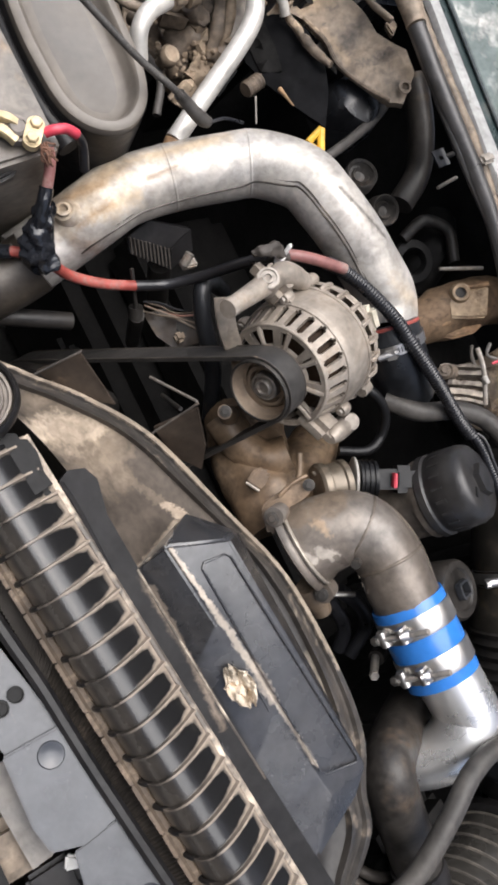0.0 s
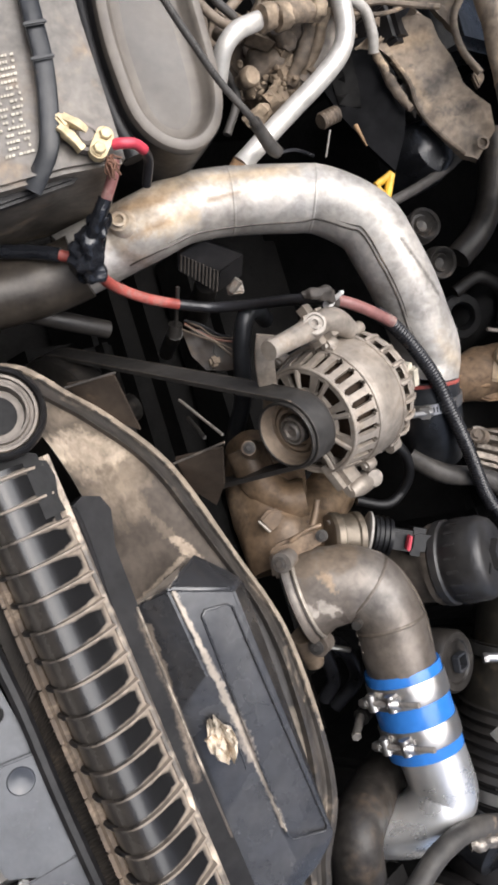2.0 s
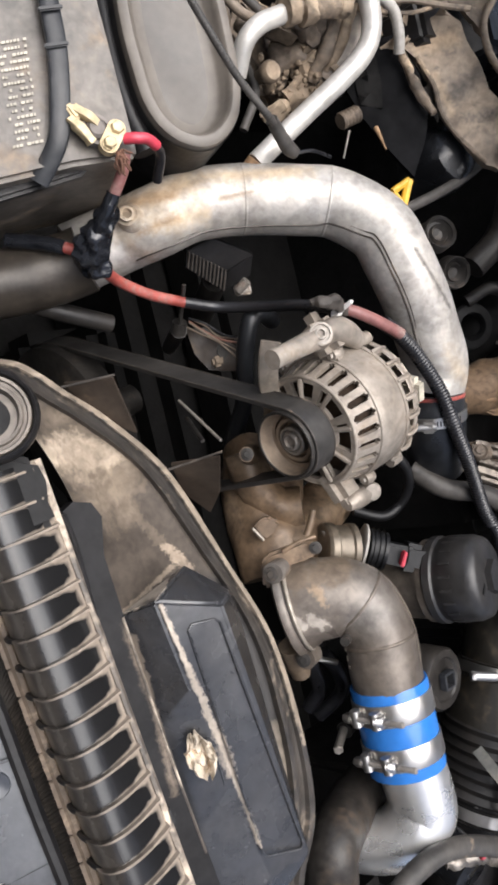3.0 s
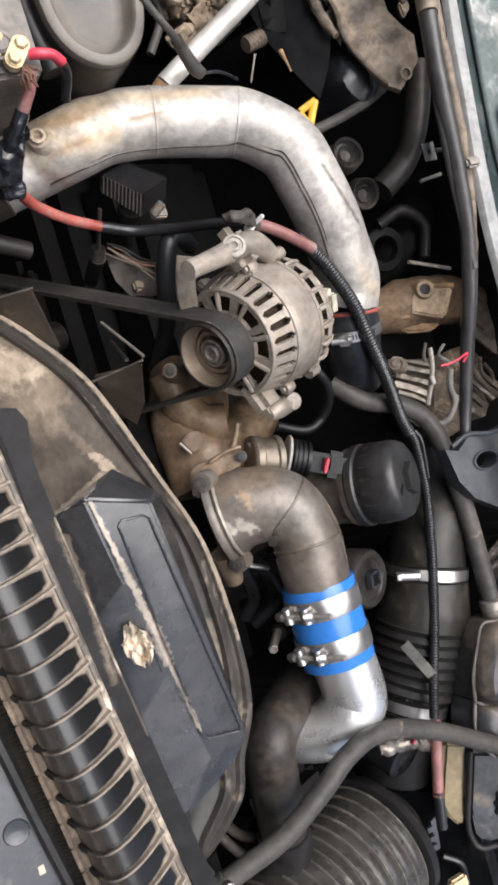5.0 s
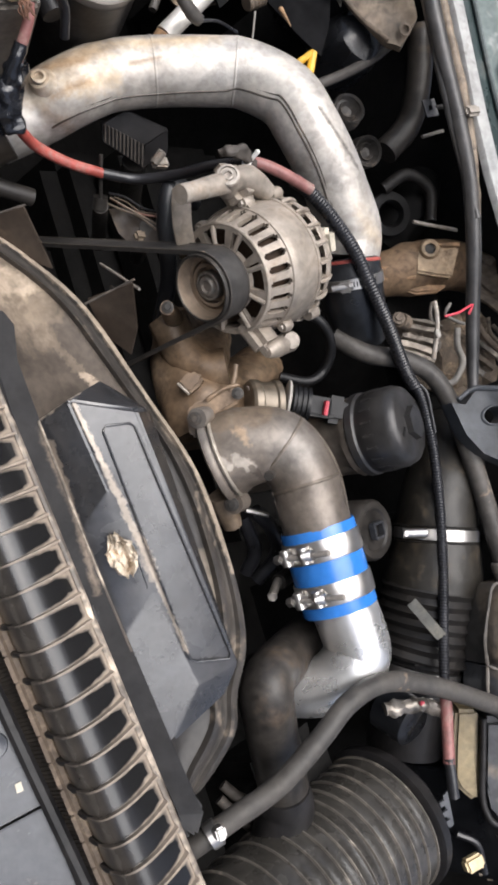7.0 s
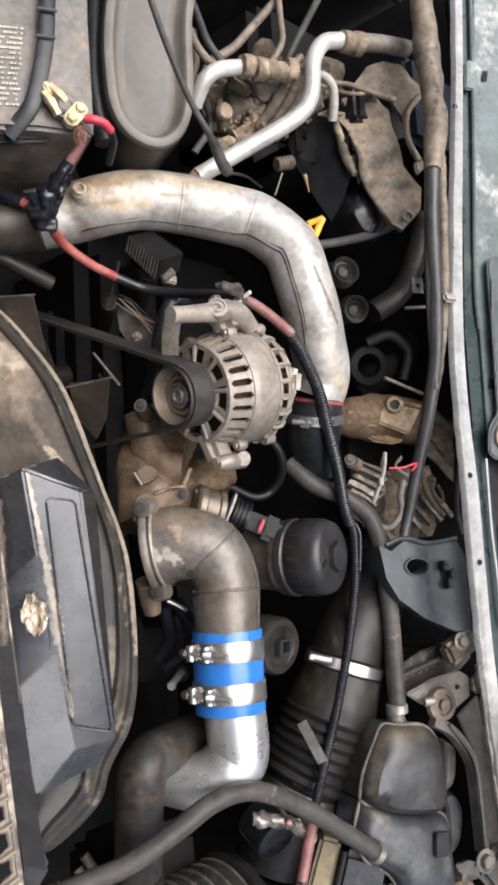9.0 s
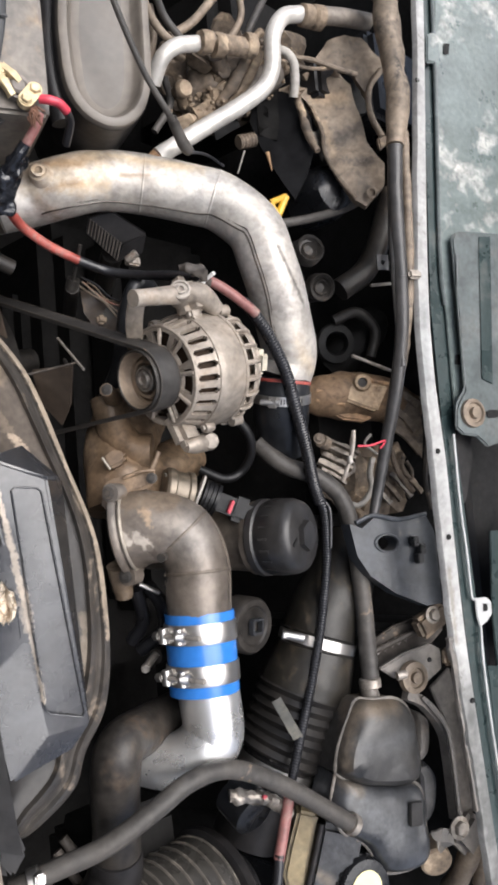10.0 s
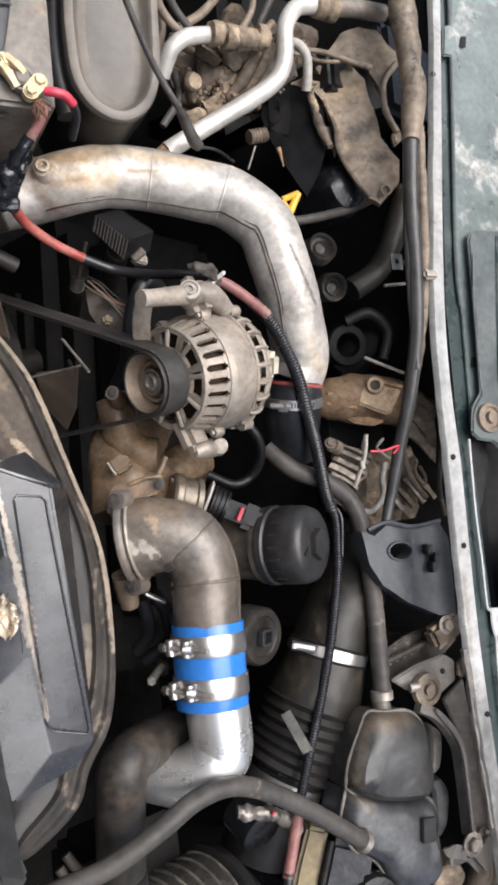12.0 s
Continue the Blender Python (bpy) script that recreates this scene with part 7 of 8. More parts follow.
part("side_case", rough_up(box((0.05, 0.07, 0.12), stand((0.895, 0.454, 0.873), (0, 0, 1)), 0.006), 0.006, 80), black_plastic, coil)
part("stub", corrugated([(0.766, 0.359, 0.925), (0.788, 0.366, 0.933)], 0.009, 0.005, 0.15, 14), dusty_cast, coil)
part("threaded_post", tube([(0.787, 0.316, 0.959), (0.796, 0.345, 0.947)], [0.0008, 0.003], 10), rusty, coil)
part("wire_tail", tube([(0.77, 0.347, 0.931), (0.775, 0.325, 0.912)], 0.0011, 6), pale_plastic, coil)
part("mud_edge", rough_up(tube([(0.838, 0.439, 0.971), (0.839, 0.412, 0.973), (0.843, 0.376, 0.98), (0.849, 0.348, 0.988)], [0.004, 0.0045, 0.0055, 0.004], 10, 10), 0.003, 100), dusty_cast, coil)
part("mud_cap", crumpled([(0.799, 0.42, 0.973), (0.81, 0.428, 0.985), (0.833, 0.426, 0.99), (0.834, 0.418, 0.979)], 0.004, 0.004, 80), earth_metal, coil)

# SHADE_ spots paint shade into the shield's dents; TAN_ spots are dust.
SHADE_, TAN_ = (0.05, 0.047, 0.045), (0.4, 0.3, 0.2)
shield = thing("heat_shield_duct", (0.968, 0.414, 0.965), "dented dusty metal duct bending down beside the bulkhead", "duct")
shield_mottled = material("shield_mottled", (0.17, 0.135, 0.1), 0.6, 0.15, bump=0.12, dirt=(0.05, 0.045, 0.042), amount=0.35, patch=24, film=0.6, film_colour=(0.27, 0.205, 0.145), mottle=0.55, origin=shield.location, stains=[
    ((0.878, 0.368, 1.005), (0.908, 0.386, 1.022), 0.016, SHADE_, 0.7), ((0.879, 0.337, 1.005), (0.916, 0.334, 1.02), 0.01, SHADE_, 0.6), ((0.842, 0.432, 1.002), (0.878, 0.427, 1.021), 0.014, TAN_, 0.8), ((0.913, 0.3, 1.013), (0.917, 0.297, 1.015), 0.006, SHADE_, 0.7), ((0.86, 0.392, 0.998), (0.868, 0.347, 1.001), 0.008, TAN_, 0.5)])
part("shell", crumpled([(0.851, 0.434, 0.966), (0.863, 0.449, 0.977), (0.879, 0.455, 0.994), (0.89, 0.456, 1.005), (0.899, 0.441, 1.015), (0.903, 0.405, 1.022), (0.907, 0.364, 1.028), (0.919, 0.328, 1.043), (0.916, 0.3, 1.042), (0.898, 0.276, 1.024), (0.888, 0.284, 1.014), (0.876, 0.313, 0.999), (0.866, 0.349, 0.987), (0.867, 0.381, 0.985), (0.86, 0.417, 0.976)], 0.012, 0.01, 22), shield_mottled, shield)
part("upper_shell", crumpled([(0.871, 0.486, 0.984), (0.884, 0.508, 0.996), (0.901, 0.516, 1.013), (0.916, 0.508, 1.029), (0.933, 0.476, 1.049), (0.93, 0.462, 1.046), (0.919, 0.451, 1.036), (0.913, 0.424, 1.031), (0.909, 0.44, 1.026), (0.903, 0.461, 1.019), (0.891, 0.472, 1.006), (0.876, 0.478, 0.989)], 0.01, 0.008, 26), shield_metal, shield)
# Black sheet paints in the shade beneath the upper shell.
part("dark_underside", crumpled([(0.899, 0.471, 0.992), (0.943, 0.471, 1.008), (0.955, 0.424, 1.013), (0.923, 0.415, 1.001)], 0.006, 0.006, 40), black_paint_and_shade, shield)
part("rolled_edge", tube([(0.86, 0.417, 0.977), (0.866, 0.381, 0.986), (0.865, 0.349, 0.988), (0.875, 0.313, 1.0), (0.888, 0.284, 1.015)], 0.003, 8, 6), dusty_cast, shield)
part("hole_rim", lathe([(0.006, 0.0), (0.0075, 0.0015), (0.0075, 0.003), (0.005, 0.003), (0.0045, 0.0)], stand((0.9, 0.289, 1.031), (-0.6, -0.1, 0.8)), 14), dusty_cast, shield)
part("tail_pipe", tube([(0.929, 0.461, 1.047), (0.915, 0.435, 1.034), (0.913, 0.399, 1.034), (0.921, 0.367, 1.043)], 0.0042, 12), shield_metal, shield)
part("small_bracket", sheet([(0.934, 0.375, 1.029), (0.948, 0.383, 1.034), (0.95, 0.37, 1.035), (0.936, 0.357, 1.03)], 0.008, 0.002), dusty_cast, shield)
for k, spot in enumerate([(0.869, 0.377, 0.975), (0.872, 0.356, 0.976), (0.884, 0.423, 0.981), (0.869, 0.404, 0.975)]):
    part("foil_scrap", crumpled([Vector(spot) + Vector(v) for v in ((0, -0.012, 0), (0.006, 0.0, 0.003), (0.004, 0.014, 0.004), (-0.006, 0.006, -0.002))], 0.002, 0.006, 90), foil if k < 2 else earth_metal, shield)
hose("dark_pipe", [(0.992, 0.322, 1.006), (0.979, 0.258, 0.99), (0.97, 0.214, 0.965), (0.936, 0.186, 0.942)], 0.0165, brown_rubber, "dark grey rubber pipe under the bulkhead harness")
bowl = thing("black_bowl", (0.914, 0.32, 0.944), "shiny black plastic bowl with a wet highlight", "bowl")
part("shell", rough_up(lathe([(0.0, 0.03), (0.02, 0.028), (0.032, 0.02), (0.038, 0.0), (0.038, -0.04)], stand((0.899, 0.311, 0.96), (-0.2, 0, 1)), 28), 0.003, 50), clean_plastic, bowl)
hose("grey_rod", [(0.81, 0.254, 0.947), (0.857, 0.267, 0.963), (0.907, 0.285, 0.979), (0.945, 0.305, 0.988)], 0.006, grey_rubber, "thin grey hose behind the charge pipe", seg=10)

dip = thing("dipstick", (0.794, 0.272, 0.962), "yellow plastic dipstick handle beside the charge pipe", "dipstick")
DP = [Vector(p) for p in [(0.77, 0.267, 0.966), (0.788, 0.276, 0.977), (0.79, 0.274, 0.978), (0.779, 0.252, 0.969)]]
part("handle", joined(tube([DP[0], DP[1]], 0.0038, 8), tube([DP[1], DP[3]], 0.0045, 8), tube([DP[3], DP[0]], 0.0035, 8)), yellow_plastic, dip)
part("rod", tube([DP[3], DP[3] + Vector((0.03, 0.0, -0.1))], 0.003, 8), dark_steel, dip)

for spot, r in (((0.846, 0.224, 0.966), 0.0195), ((0.881, 0.179, 0.953), 0.019)):
    nozzle = thing("hose_end_ring", spot, "greasy steel hose end ring in the dark beside the pipe", "hose fitting", "hose end rings")
    nm = stand(spot, (-0.45, -0.3 if r < 0.0192 else 0.1, 0.85))
    part("outer_ring", lathe([(r * 0.82, -0.02), (r, -0.018), (r, -0.002), (r * 0.93, 0.0), (r * 0.8, -0.003)], nm, 28, cap=False), dark_steel, nozzle)
    part("inner_cup", lathe([(r * 0.85, -0.014), (r * 0.8, -0.004), (r * 0.62, -0.009), (r * 0.5, -0.004), (r * 0.3, -0.009), (0.0, -0.01)], nm, 28), dark_steel, nozzle)
    part("stem", tube([Vector(spot) - Vector((0, 0, 0.01)), Vector(spot) + Vector((0.03, 0.01, -0.09))], r * 0.8, 16), rubber, nozzle)

# ---- exhaust side under the bulkhead ----
manifold = thing("exhaust_manifold", (1.065, 0.025, 0.895), "rusty brown exhaust clamp and finned manifold under the bulkhead", "manifold")
rust_dark = material("rust_dark", (0.15, 0.092, 0.05), 0.65, 0.1, bump=0.2, dirt=(0.05, 0.034, 0.024), amount=0.45, patch=26, film=0.5, film_colour=(0.3, 0.205, 0.125), mottle=0.6)
saddle_tan = material("saddle_tan", (0.36, 0.255, 0.155), 0.6, 0.1, bump=0.2, dirt=(0.16, 0.1, 0.055), amount=0.42, patch=34, film=0.4, film_colour=(0.46, 0.35, 0.23), mottle=0.45)
part("clamp_shell", rough_up(tube([(0.905, 0.046, 0.875), (0.923, 0.042, 0.895), (0.95, 0.042, 0.915), (0.994, 0.038, 0.934), (1.038, 0.03, 0.943), (1.076, 0.016, 0.947)], [0.014, 0.028, 0.034, 0.034, 0.032, 0.03], 30, 8), 0.003, 40), rust_dark, manifold, "brown rusty clamp shell")
part("saddle_plate", rough_up(sheet([Vector(p) + TOWARD * 0.003 for p in [(0.935, 0.048, 0.942), (0.942, 0.061, 0.949), (0.952, 0.061, 0.959), (0.96, 0.049, 0.968), (0.973, 0.046, 0.983), (0.959, 0.01, 0.969), (0.946, 0.018, 0.955), (0.93, 0.03, 0.938)]], 0.02, 0.003), 0.001, 80), saddle_tan, manifold, "tan pressed saddle plate")
for line in ([(0.903, 0.046, 0.91), (0.918, 0.044, 0.925), (0.932, 0.036, 0.938)], [(0.905, 0.034, 0.907), (0.918, 0.03, 0.921), (0.932, 0.024, 0.935)], [(0.944, 0.062, 0.951), (0.958, 0.054, 0.967), (0.973, 0.048, 0.984)]):
    part("pressed_rib", rough_up(tube(line, 0.003, 8, 8), 0.001, 80), rusty, manifold)
part("lower_lip", rough_up(sheet([(0.925, 0.017, 0.914), (0.938, 0.019, 0.928), (0.953, 0.012, 0.943), (0.967, 0.005, 0.958), (0.955, 0.0, 0.947), (0.937, 0.005, 0.927)], 0.012, 0.003), 0.0015, 70), rusty, manifold)
part("clamp_eye", lathe([(0.0065, -0.004), (0.007, 0.001), (0.0105, 0.0015), (0.0125, -0.001), (0.0135, -0.008)], stand(Vector((0.946, 0.0525, 0.958)) + TOWARD * 0.003, (-0.72, 0.04, 0.69)), 22, cap=False), saddle_tan, manifold)
part("eye_bolt", lathe([(0.0, 0.0005), (0.0068, 0.0005), (0.0068, -0.012)], stand((0.946, 0.0525, 0.958), (-0.72, 0.04, 0.69)), 14), dark_steel, manifold)
part("heat_shield", crumpled([(1.023, 0.044, 0.964), (1.033, 0.044, 0.975), (1.044, 0.024, 0.987), (1.044, -0.015, 0.989), (1.038, -0.056, 0.986), (1.03, -0.041, 0.976), (1.022, -0.018, 0.967), (1.015, -0.003, 0.958)], 0.004, 0.005, 35), shield_metal, manifold)
for line in ([(1.026, 0.038, 0.969), (1.034, 0.031, 0.978), (1.041, 0.019, 0.987)], [(1.019, 0.015, 0.963), (1.027, 0.002, 0.973), (1.035, -0.017, 0.982)], [(1.015, -0.01, 0.961), (1.026, -0.024, 0.973), (1.036, -0.049, 0.985)]):
    part("shield_rib", rough_up(ribbon(line, 0.011, 0.007, (-0.72, 0.04, 0.69)), 0.002, 80), shield_metal, manifold)
bright_foil = material("bright_foil", (0.2, 0.172, 0.142), 0.42, 0.6, bump=0.1, dirt=(0.08, 0.06, 0.044), amount=0.42, patch=46, mottle=0.55, dent=0.5)
for line, w_ in (([(0.893, -0.025, 0.911), (0.908, -0.037, 0.927), (0.926, -0.052, 0.948)], 0.007), ([(0.895, -0.02, 0.916), (0.912, -0.032, 0.935), (0.929, -0.046, 0.953)], 0.005), ([(0.891, -0.051, 0.911), (0.904, -0.062, 0.925), (0.917, -0.076, 0.939)], 0.009), ([(0.893, -0.062, 0.913), (0.904, -0.073, 0.926), (0.914, -0.086, 0.937)], 0.006), ([(0.9, -0.042, 0.912), (0.914, -0.054, 0.928), (0.926, -0.066, 0.942)], 0.007)):
    part("foil_fin", rough_up(ribbon([Vector(p) + TOWARD * 0.004 for p in line], w_, 0.006, (-0.5, 0.3, 0.8)), 0.0022, 110), bright_foil, manifold, "crinkled silver fin")
for k in range(4):
    off = Vector((0.011, 0.004, 0.011)) * k - Vector((0.014, 0.004, 0.014))
    part("foil_fin", rough_up(ribbon([Vector(p) + off for p in [(0.99, -0.079, 0.949), (1.0, -0.097, 0.96), (1.007, -0.114, 0.969)]], 0.007, 0.006, (-0.72, 0.04, 0.69)), 0.002, 110), (foil, shield_metal)[k % 2], manifold)
part("crusted_bed", crumpled([(0.915, -0.02, 0.895), (0.96, -0.035, 0.935), (1.02, -0.03, 0.96), (1.035, -0.075, 0.965), (1.02, -0.13, 0.955), (0.95, -0.14, 0.93), (0.91, -0.1, 0.9)], 0.006, 0.022, 45), dusty_cast, manifold)
for pts_, r_, mat_ in (([(0.93, -0.013, 0.949), (0.925, -0.027, 0.945), (0.923, -0.053, 0.945), (0.924, -0.067, 0.946), (0.913, -0.078, 0.935)], 0.0022, dull_pipe), ([(0.977, -0.041, 0.975), (0.978, -0.065, 0.978), (0.983, -0.085, 0.984), (0.992, -0.104, 0.995)], 0.004, dusty_cast), ([(0.99, -0.05, 0.985), (0.985, -0.07, 0.985), (0.995, -0.085, 0.99), (1.0, -0.075, 0.99), (0.996, -0.06, 0.985)], 0.0025, shield_metal), ([(0.945, -0.02, 0.965), (0.938, -0.032, 0.958), (0.946, -0.044, 0.966), (0.955, -0.05, 0.97)], 0.002, pale_plastic)):
    part("curled_wire", rough_up(tube(pts_, r_, 8, 6), 0.0006, 120), mat_, manifold)
# Near-black filler gives the dark depth under the manifold by its colour.
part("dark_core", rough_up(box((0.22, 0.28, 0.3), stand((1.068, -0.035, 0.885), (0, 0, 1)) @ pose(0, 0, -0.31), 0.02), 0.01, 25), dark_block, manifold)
part("cap_screw", joined(tube([(0.857, -0.027, 0.944), (0.872, -0.031, 0.941)], 0.009, 12), bolt(stand((0.854, -0.025, 0.944), (-0.6, 0.2, 0.7)), 0.005, 0.004)), dusty_cast, manifold)
part("grey_bar", tube([(0.882, -0.018, 0.98), (0.88, -0.045, 0.976), (0.87, -0.083, 0.964)], 0.003, 8), worn_steel, manifold)
part("white_clip", box((0.01, 0.006, 0.006), stand((0.874, -0.056, 0.974), (-0.4, 0, 0.9)), 0.001), pale_plastic, manifold)
hose("cable_strand", [(0.922, -0.037, 1.065), (0.948, -0.068, 1.043), (0.99, -0.097, 1.016), (1.017, -0.128, 1.005)], 0.0035, dusty_dark, "thin dusty cable hanging from the flange", "cable", seg=8)
tubs = thing("turbo_pipe", (1.008, 0.135, 0.894), "dark oily turbo pipe ring below the harness", "pipe")
part("ring", lathe([(0.016, -0.01), (0.026, -0.008), (0.03, 0.0), (0.028, 0.006), (0.018, 0.008), (0.015, 0.0)], stand((0.965, 0.12, 0.905), (-0.5, -0.2, 0.8)), 28, closed=True), black_paint_and_shade, tubs)
part("casting", rough_up(tube([(0.995, 0.096, 0.868), (1.016, 0.124, 0.908), (1.059, 0.163, 0.914)], [0.03, 0.032, 0.025], 18, 8), 0.006, 50), dark_block, tubs)
hose("dark_loop", [(0.952, 0.15, 0.916), (0.975, 0.159, 0.941), (1.002, 0.135, 0.951), (0.996, 0.095, 0.943)], 0.008, rubber, "black hose loop in the shadow below the harness", seg=10)
hose("link_rod", [(0.936, 0.091, 0.952), (0.995, 0.07, 0.975)], 0.0025, worn_steel, "thin steel link rod", "rod", seg=8)

tabp = thing("bulkhead_tab", (0.935, 0.206, 1.016), "small grey steel tab with a square hole", "bracket")
tm = stand((0.926, 0.203, 1.022), (-0.45, 0, 0.9), (0, 1, 0))
part("tab", plate([(-0.0105, -0.0085), (0.0105, -0.0085), (0.0105, 0.0085), (-0.0105, 0.0085)], 0.002, tm, [[(-0.0024, -0.0024), (0.0024, -0.0024), (0.0024, 0.0024), (-0.0024, 0.0024)]], 0.0), support_paint, tabp)
part("arm", tube([tm @ Vector((0, -0.008, -0.002)), tm @ Vector((0.0, -0.08, -0.004))], 0.003, 6), dark_steel, tabp)
hose("tab_rod", [(0.913, 0.173, 1.008), (0.944, 0.177, 1.02)], 0.0022, worn_steel, "thin steel pin below the tab", "rod", seg=8)

# ---- support bracket and coolant tank ----
support = thing("engine_bracket", (0.943, -0.199, 0.977), "grey painted pressed steel bracket with an oval hole", "bracket")
SB = [Vector(p) for p in [(0.852, -0.138, 0.981), (0.869, -0.145, 0.988), (0.889, -0.132, 0.995), (0.92, -0.14, 1.007), (0.965, -0.136, 1.025), (0.977, -0.158, 1.029), (0.978, -0.254, 1.029), (0.954, -0.254, 1.02), (0.909, -0.232, 1.003), (0.875, -0.206, 0.99), (0.859, -0.179, 0.984)]]
sm = stand(sum(SB, Vector()) / len(SB), BN, (0, 1, 0))
smi = sm.inverted()
hole_at = smi @ Vector((0.903, -0.167, 1.001))
part("plate", plate([(smi @ p).xy for p in SB], 0.02, sm, [ring_hole(hole_at.xy, 0.0165, 20, 0.6, radians(-95))], 0.0), grey_plastic, support)
part("hole_rim", lathe([(1.0, -0.002), (1.02, 0.003), (1.15, 0.003), (1.25, 0.0)], sm @ pose(hole_at.x, hole_at.y, 0.0005, 0, 0, -95) @ Matrix.Diagonal((0.0168, 0.0101, 0.7, 1)), 24, cap=False), grey_plastic, support)
part("front_lip", tube([(0.857, -0.137, 0.987), (0.884, -0.13, 0.997), (0.919, -0.138, 1.012), (0.962, -0.134, 1.027)], 0.003, 8, 6), grey_plastic, support)
part("bolted_end", rough_up(box((0.05, 0.03, 0.02), stand((0.978, -0.277, 1.001), BN, (1, 0.4, 0)), 0.005), 0.006, 80), dusty_cast, support)
part("end_bolt", bolt(stand((0.969, -0.268, 1.018), BN), 0.008, 0.007), worn_steel, support)
for spot in [(0.937, -0.168, 1.017), (0.946, -0.179, 1.021), (0.942, -0.191, 1.019)]:
    part("clip_recess_block", box((0.013, 0.009, 0.01), stand(spot, BN, (0, 1, 0)), 0.001), clean_plastic, support)

tank = thing("coolant_tank", (0.981, -0.526, 0.905), "dusty dark plastic coolant tank with a seam and hose stubs", "coolant tank")


def dome(outline, name, mat, label, steps=((0.0, 1.0), (0.035, 1.0), (0.055, 0.95), (0.064, 0.84), (0.067, 0.6), (0.067, 0.25))):
    """A rounded shell: the outline pulled in step by step while it rises."""
    pts = [Vector(p) for p in outline]
    ring_ = smooth_path([*pts, pts[0]], 5)[:-1]
    mid = sum(ring_, Vector()) / len(ring_)
    bm, loops = bmesh.new(), []
    for up, k in steps:
        loops.append([bm.verts.new(mid + (p - mid) * k + BN * up) for p in ring_])
    for a, b in zip(loops, loops[1:]):
        for j in range(len(a)):
            bm.faces.new((a[j], a[(j + 1) % len(a)], b[(j + 1) % len(a)], b[j]))
    bm.faces.new(loops[-1])
    bmesh.ops.recalc_face_normals(bm, faces=bm.faces)
    shell = part(name, rough_up(bm, 0.003, 22), mat, tank, label)
    if label:
        rim_ = [mid + (p - mid) * 1.004 + BN * 0.043 for p in ring_]
        part("seam", rough_up(tube([*rim_, rim_[0]], 0.0022, 8, 2), 0.0006, 90), wing_dusty, shell)
    return shell


tank_low = material("tank_low", (0.024, 0.026, 0.03), 0.34, mottle=0.6, bump=0.05, dirt=(0.2, 0.19, 0.175), amount=0.3, patch=14, film=0.5, film_colour=(0.075, 0.075, 0.076), origin=tank.location, stains=[
    ((0.839, -0.475, 0.974), (0.874, -0.524, 0.987), 0.018, (0.13, 0.135, 0.14), 0.5), ((0.826, -0.447, 0.953), (0.838, -0.462, 0.968), 0.01, (0.19, 0.155, 0.115), 0.6), ((0.916, -0.488, 0.998), (0.919, -0.537, 0.999), 0.01, (0.12, 0.12, 0.12), 0.5)])
tank_top = material("tank_top", (0.02, 0.0198, 0.0195), 0.36, bump=0.06, dirt=(0.17, 0.145, 0.12), amount=0.25, patch=18, film=0.6, film_colour=(0.058, 0.053, 0.047), mottle=0.6, origin=tank.location, stains=[
    ((0.83, -0.368, 0.976), (0.881, -0.362, 1.001), 0.02, (0.2, 0.155, 0.11), 0.7), ((0.82, -0.424, 0.962), (0.825, -0.377, 0.974), 0.012, (0.17, 0.135, 0.1), 0.6), ((0.824, -0.408, 0.984), (0.887, -0.409, 1.008), 0.02, (0.085, 0.088, 0.092), 0.5)])
dome([(0.825, -0.436, 0.915), (0.831, -0.41, 0.917), (0.847, -0.377, 0.924), (0.861, -0.356, 0.929), (0.882, -0.359, 0.937), (0.916, -0.364, 0.95), (0.934, -0.381, 0.957), (0.939, -0.41, 0.959), (0.937, -0.463, 0.958), (0.905, -0.468, 0.946), (0.861, -0.459, 0.929), (0.837, -0.446, 0.92)], "upper_shell", tank_top, "dusty dark upper shell", ((0.0, 1.0), (0.03, 1.0), (0.045, 0.99), (0.058, 0.93), (0.066, 0.8), (0.069, 0.55), (0.069, 0.25)))
dome([(0.83, -0.439, 0.911), (0.821, -0.477, 0.907), (0.833, -0.509, 0.912), (0.863, -0.533, 0.923), (0.882, -0.568, 0.931), (0.909, -0.577, 0.941), (0.937, -0.574, 0.952), (0.951, -0.557, 0.957), (0.949, -0.521, 0.956), (0.943, -0.478, 0.954), (0.884, -0.461, 0.931)], "lower_shell", tank_low, "dark lower shell", ((0.0, 1.0), (0.03, 1.0), (0.044, 0.98), (0.054, 0.92), (0.06, 0.8), (0.063, 0.55), (0.063, 0.25)))
dome([(0.969, -0.393, 0.949), (0.984, -0.406, 0.955), (0.983, -0.44, 0.954), (0.978, -0.455, 0.952), (0.963, -0.454, 0.947)], "side_bulge", wing_dusty, "", ((0.0, 1.0), (0.03, 1.0), (0.042, 0.9), (0.046, 0.6)))
dome([(0.963, -0.462, 0.947), (0.981, -0.463, 0.953), (0.991, -0.488, 0.957), (0.984, -0.523, 0.955), (0.968, -0.54, 0.948), (0.963, -0.515, 0.947)], "side_bulge", tank_dusty, "", ((0.0, 1.0), (0.03, 1.0), (0.042, 0.9), (0.046, 0.6)))
part("foot", box((0.1, 0.16, 0.5), stand((0.93, -0.503, 0.95), (0, 0, 1)) @ pose(0, 0, -0.5), 0.01), black_plastic, tank)
# Thin black plate colours in a dark recess of the lower shell.
part("clip_recess_block", box((0.03, 0.02, 0.004), stand(Vector((0.92, -0.503, 0.951)) + BN * 0.059, BN, (0.1, 1, 0)), 0.0015), black_plastic, tank)
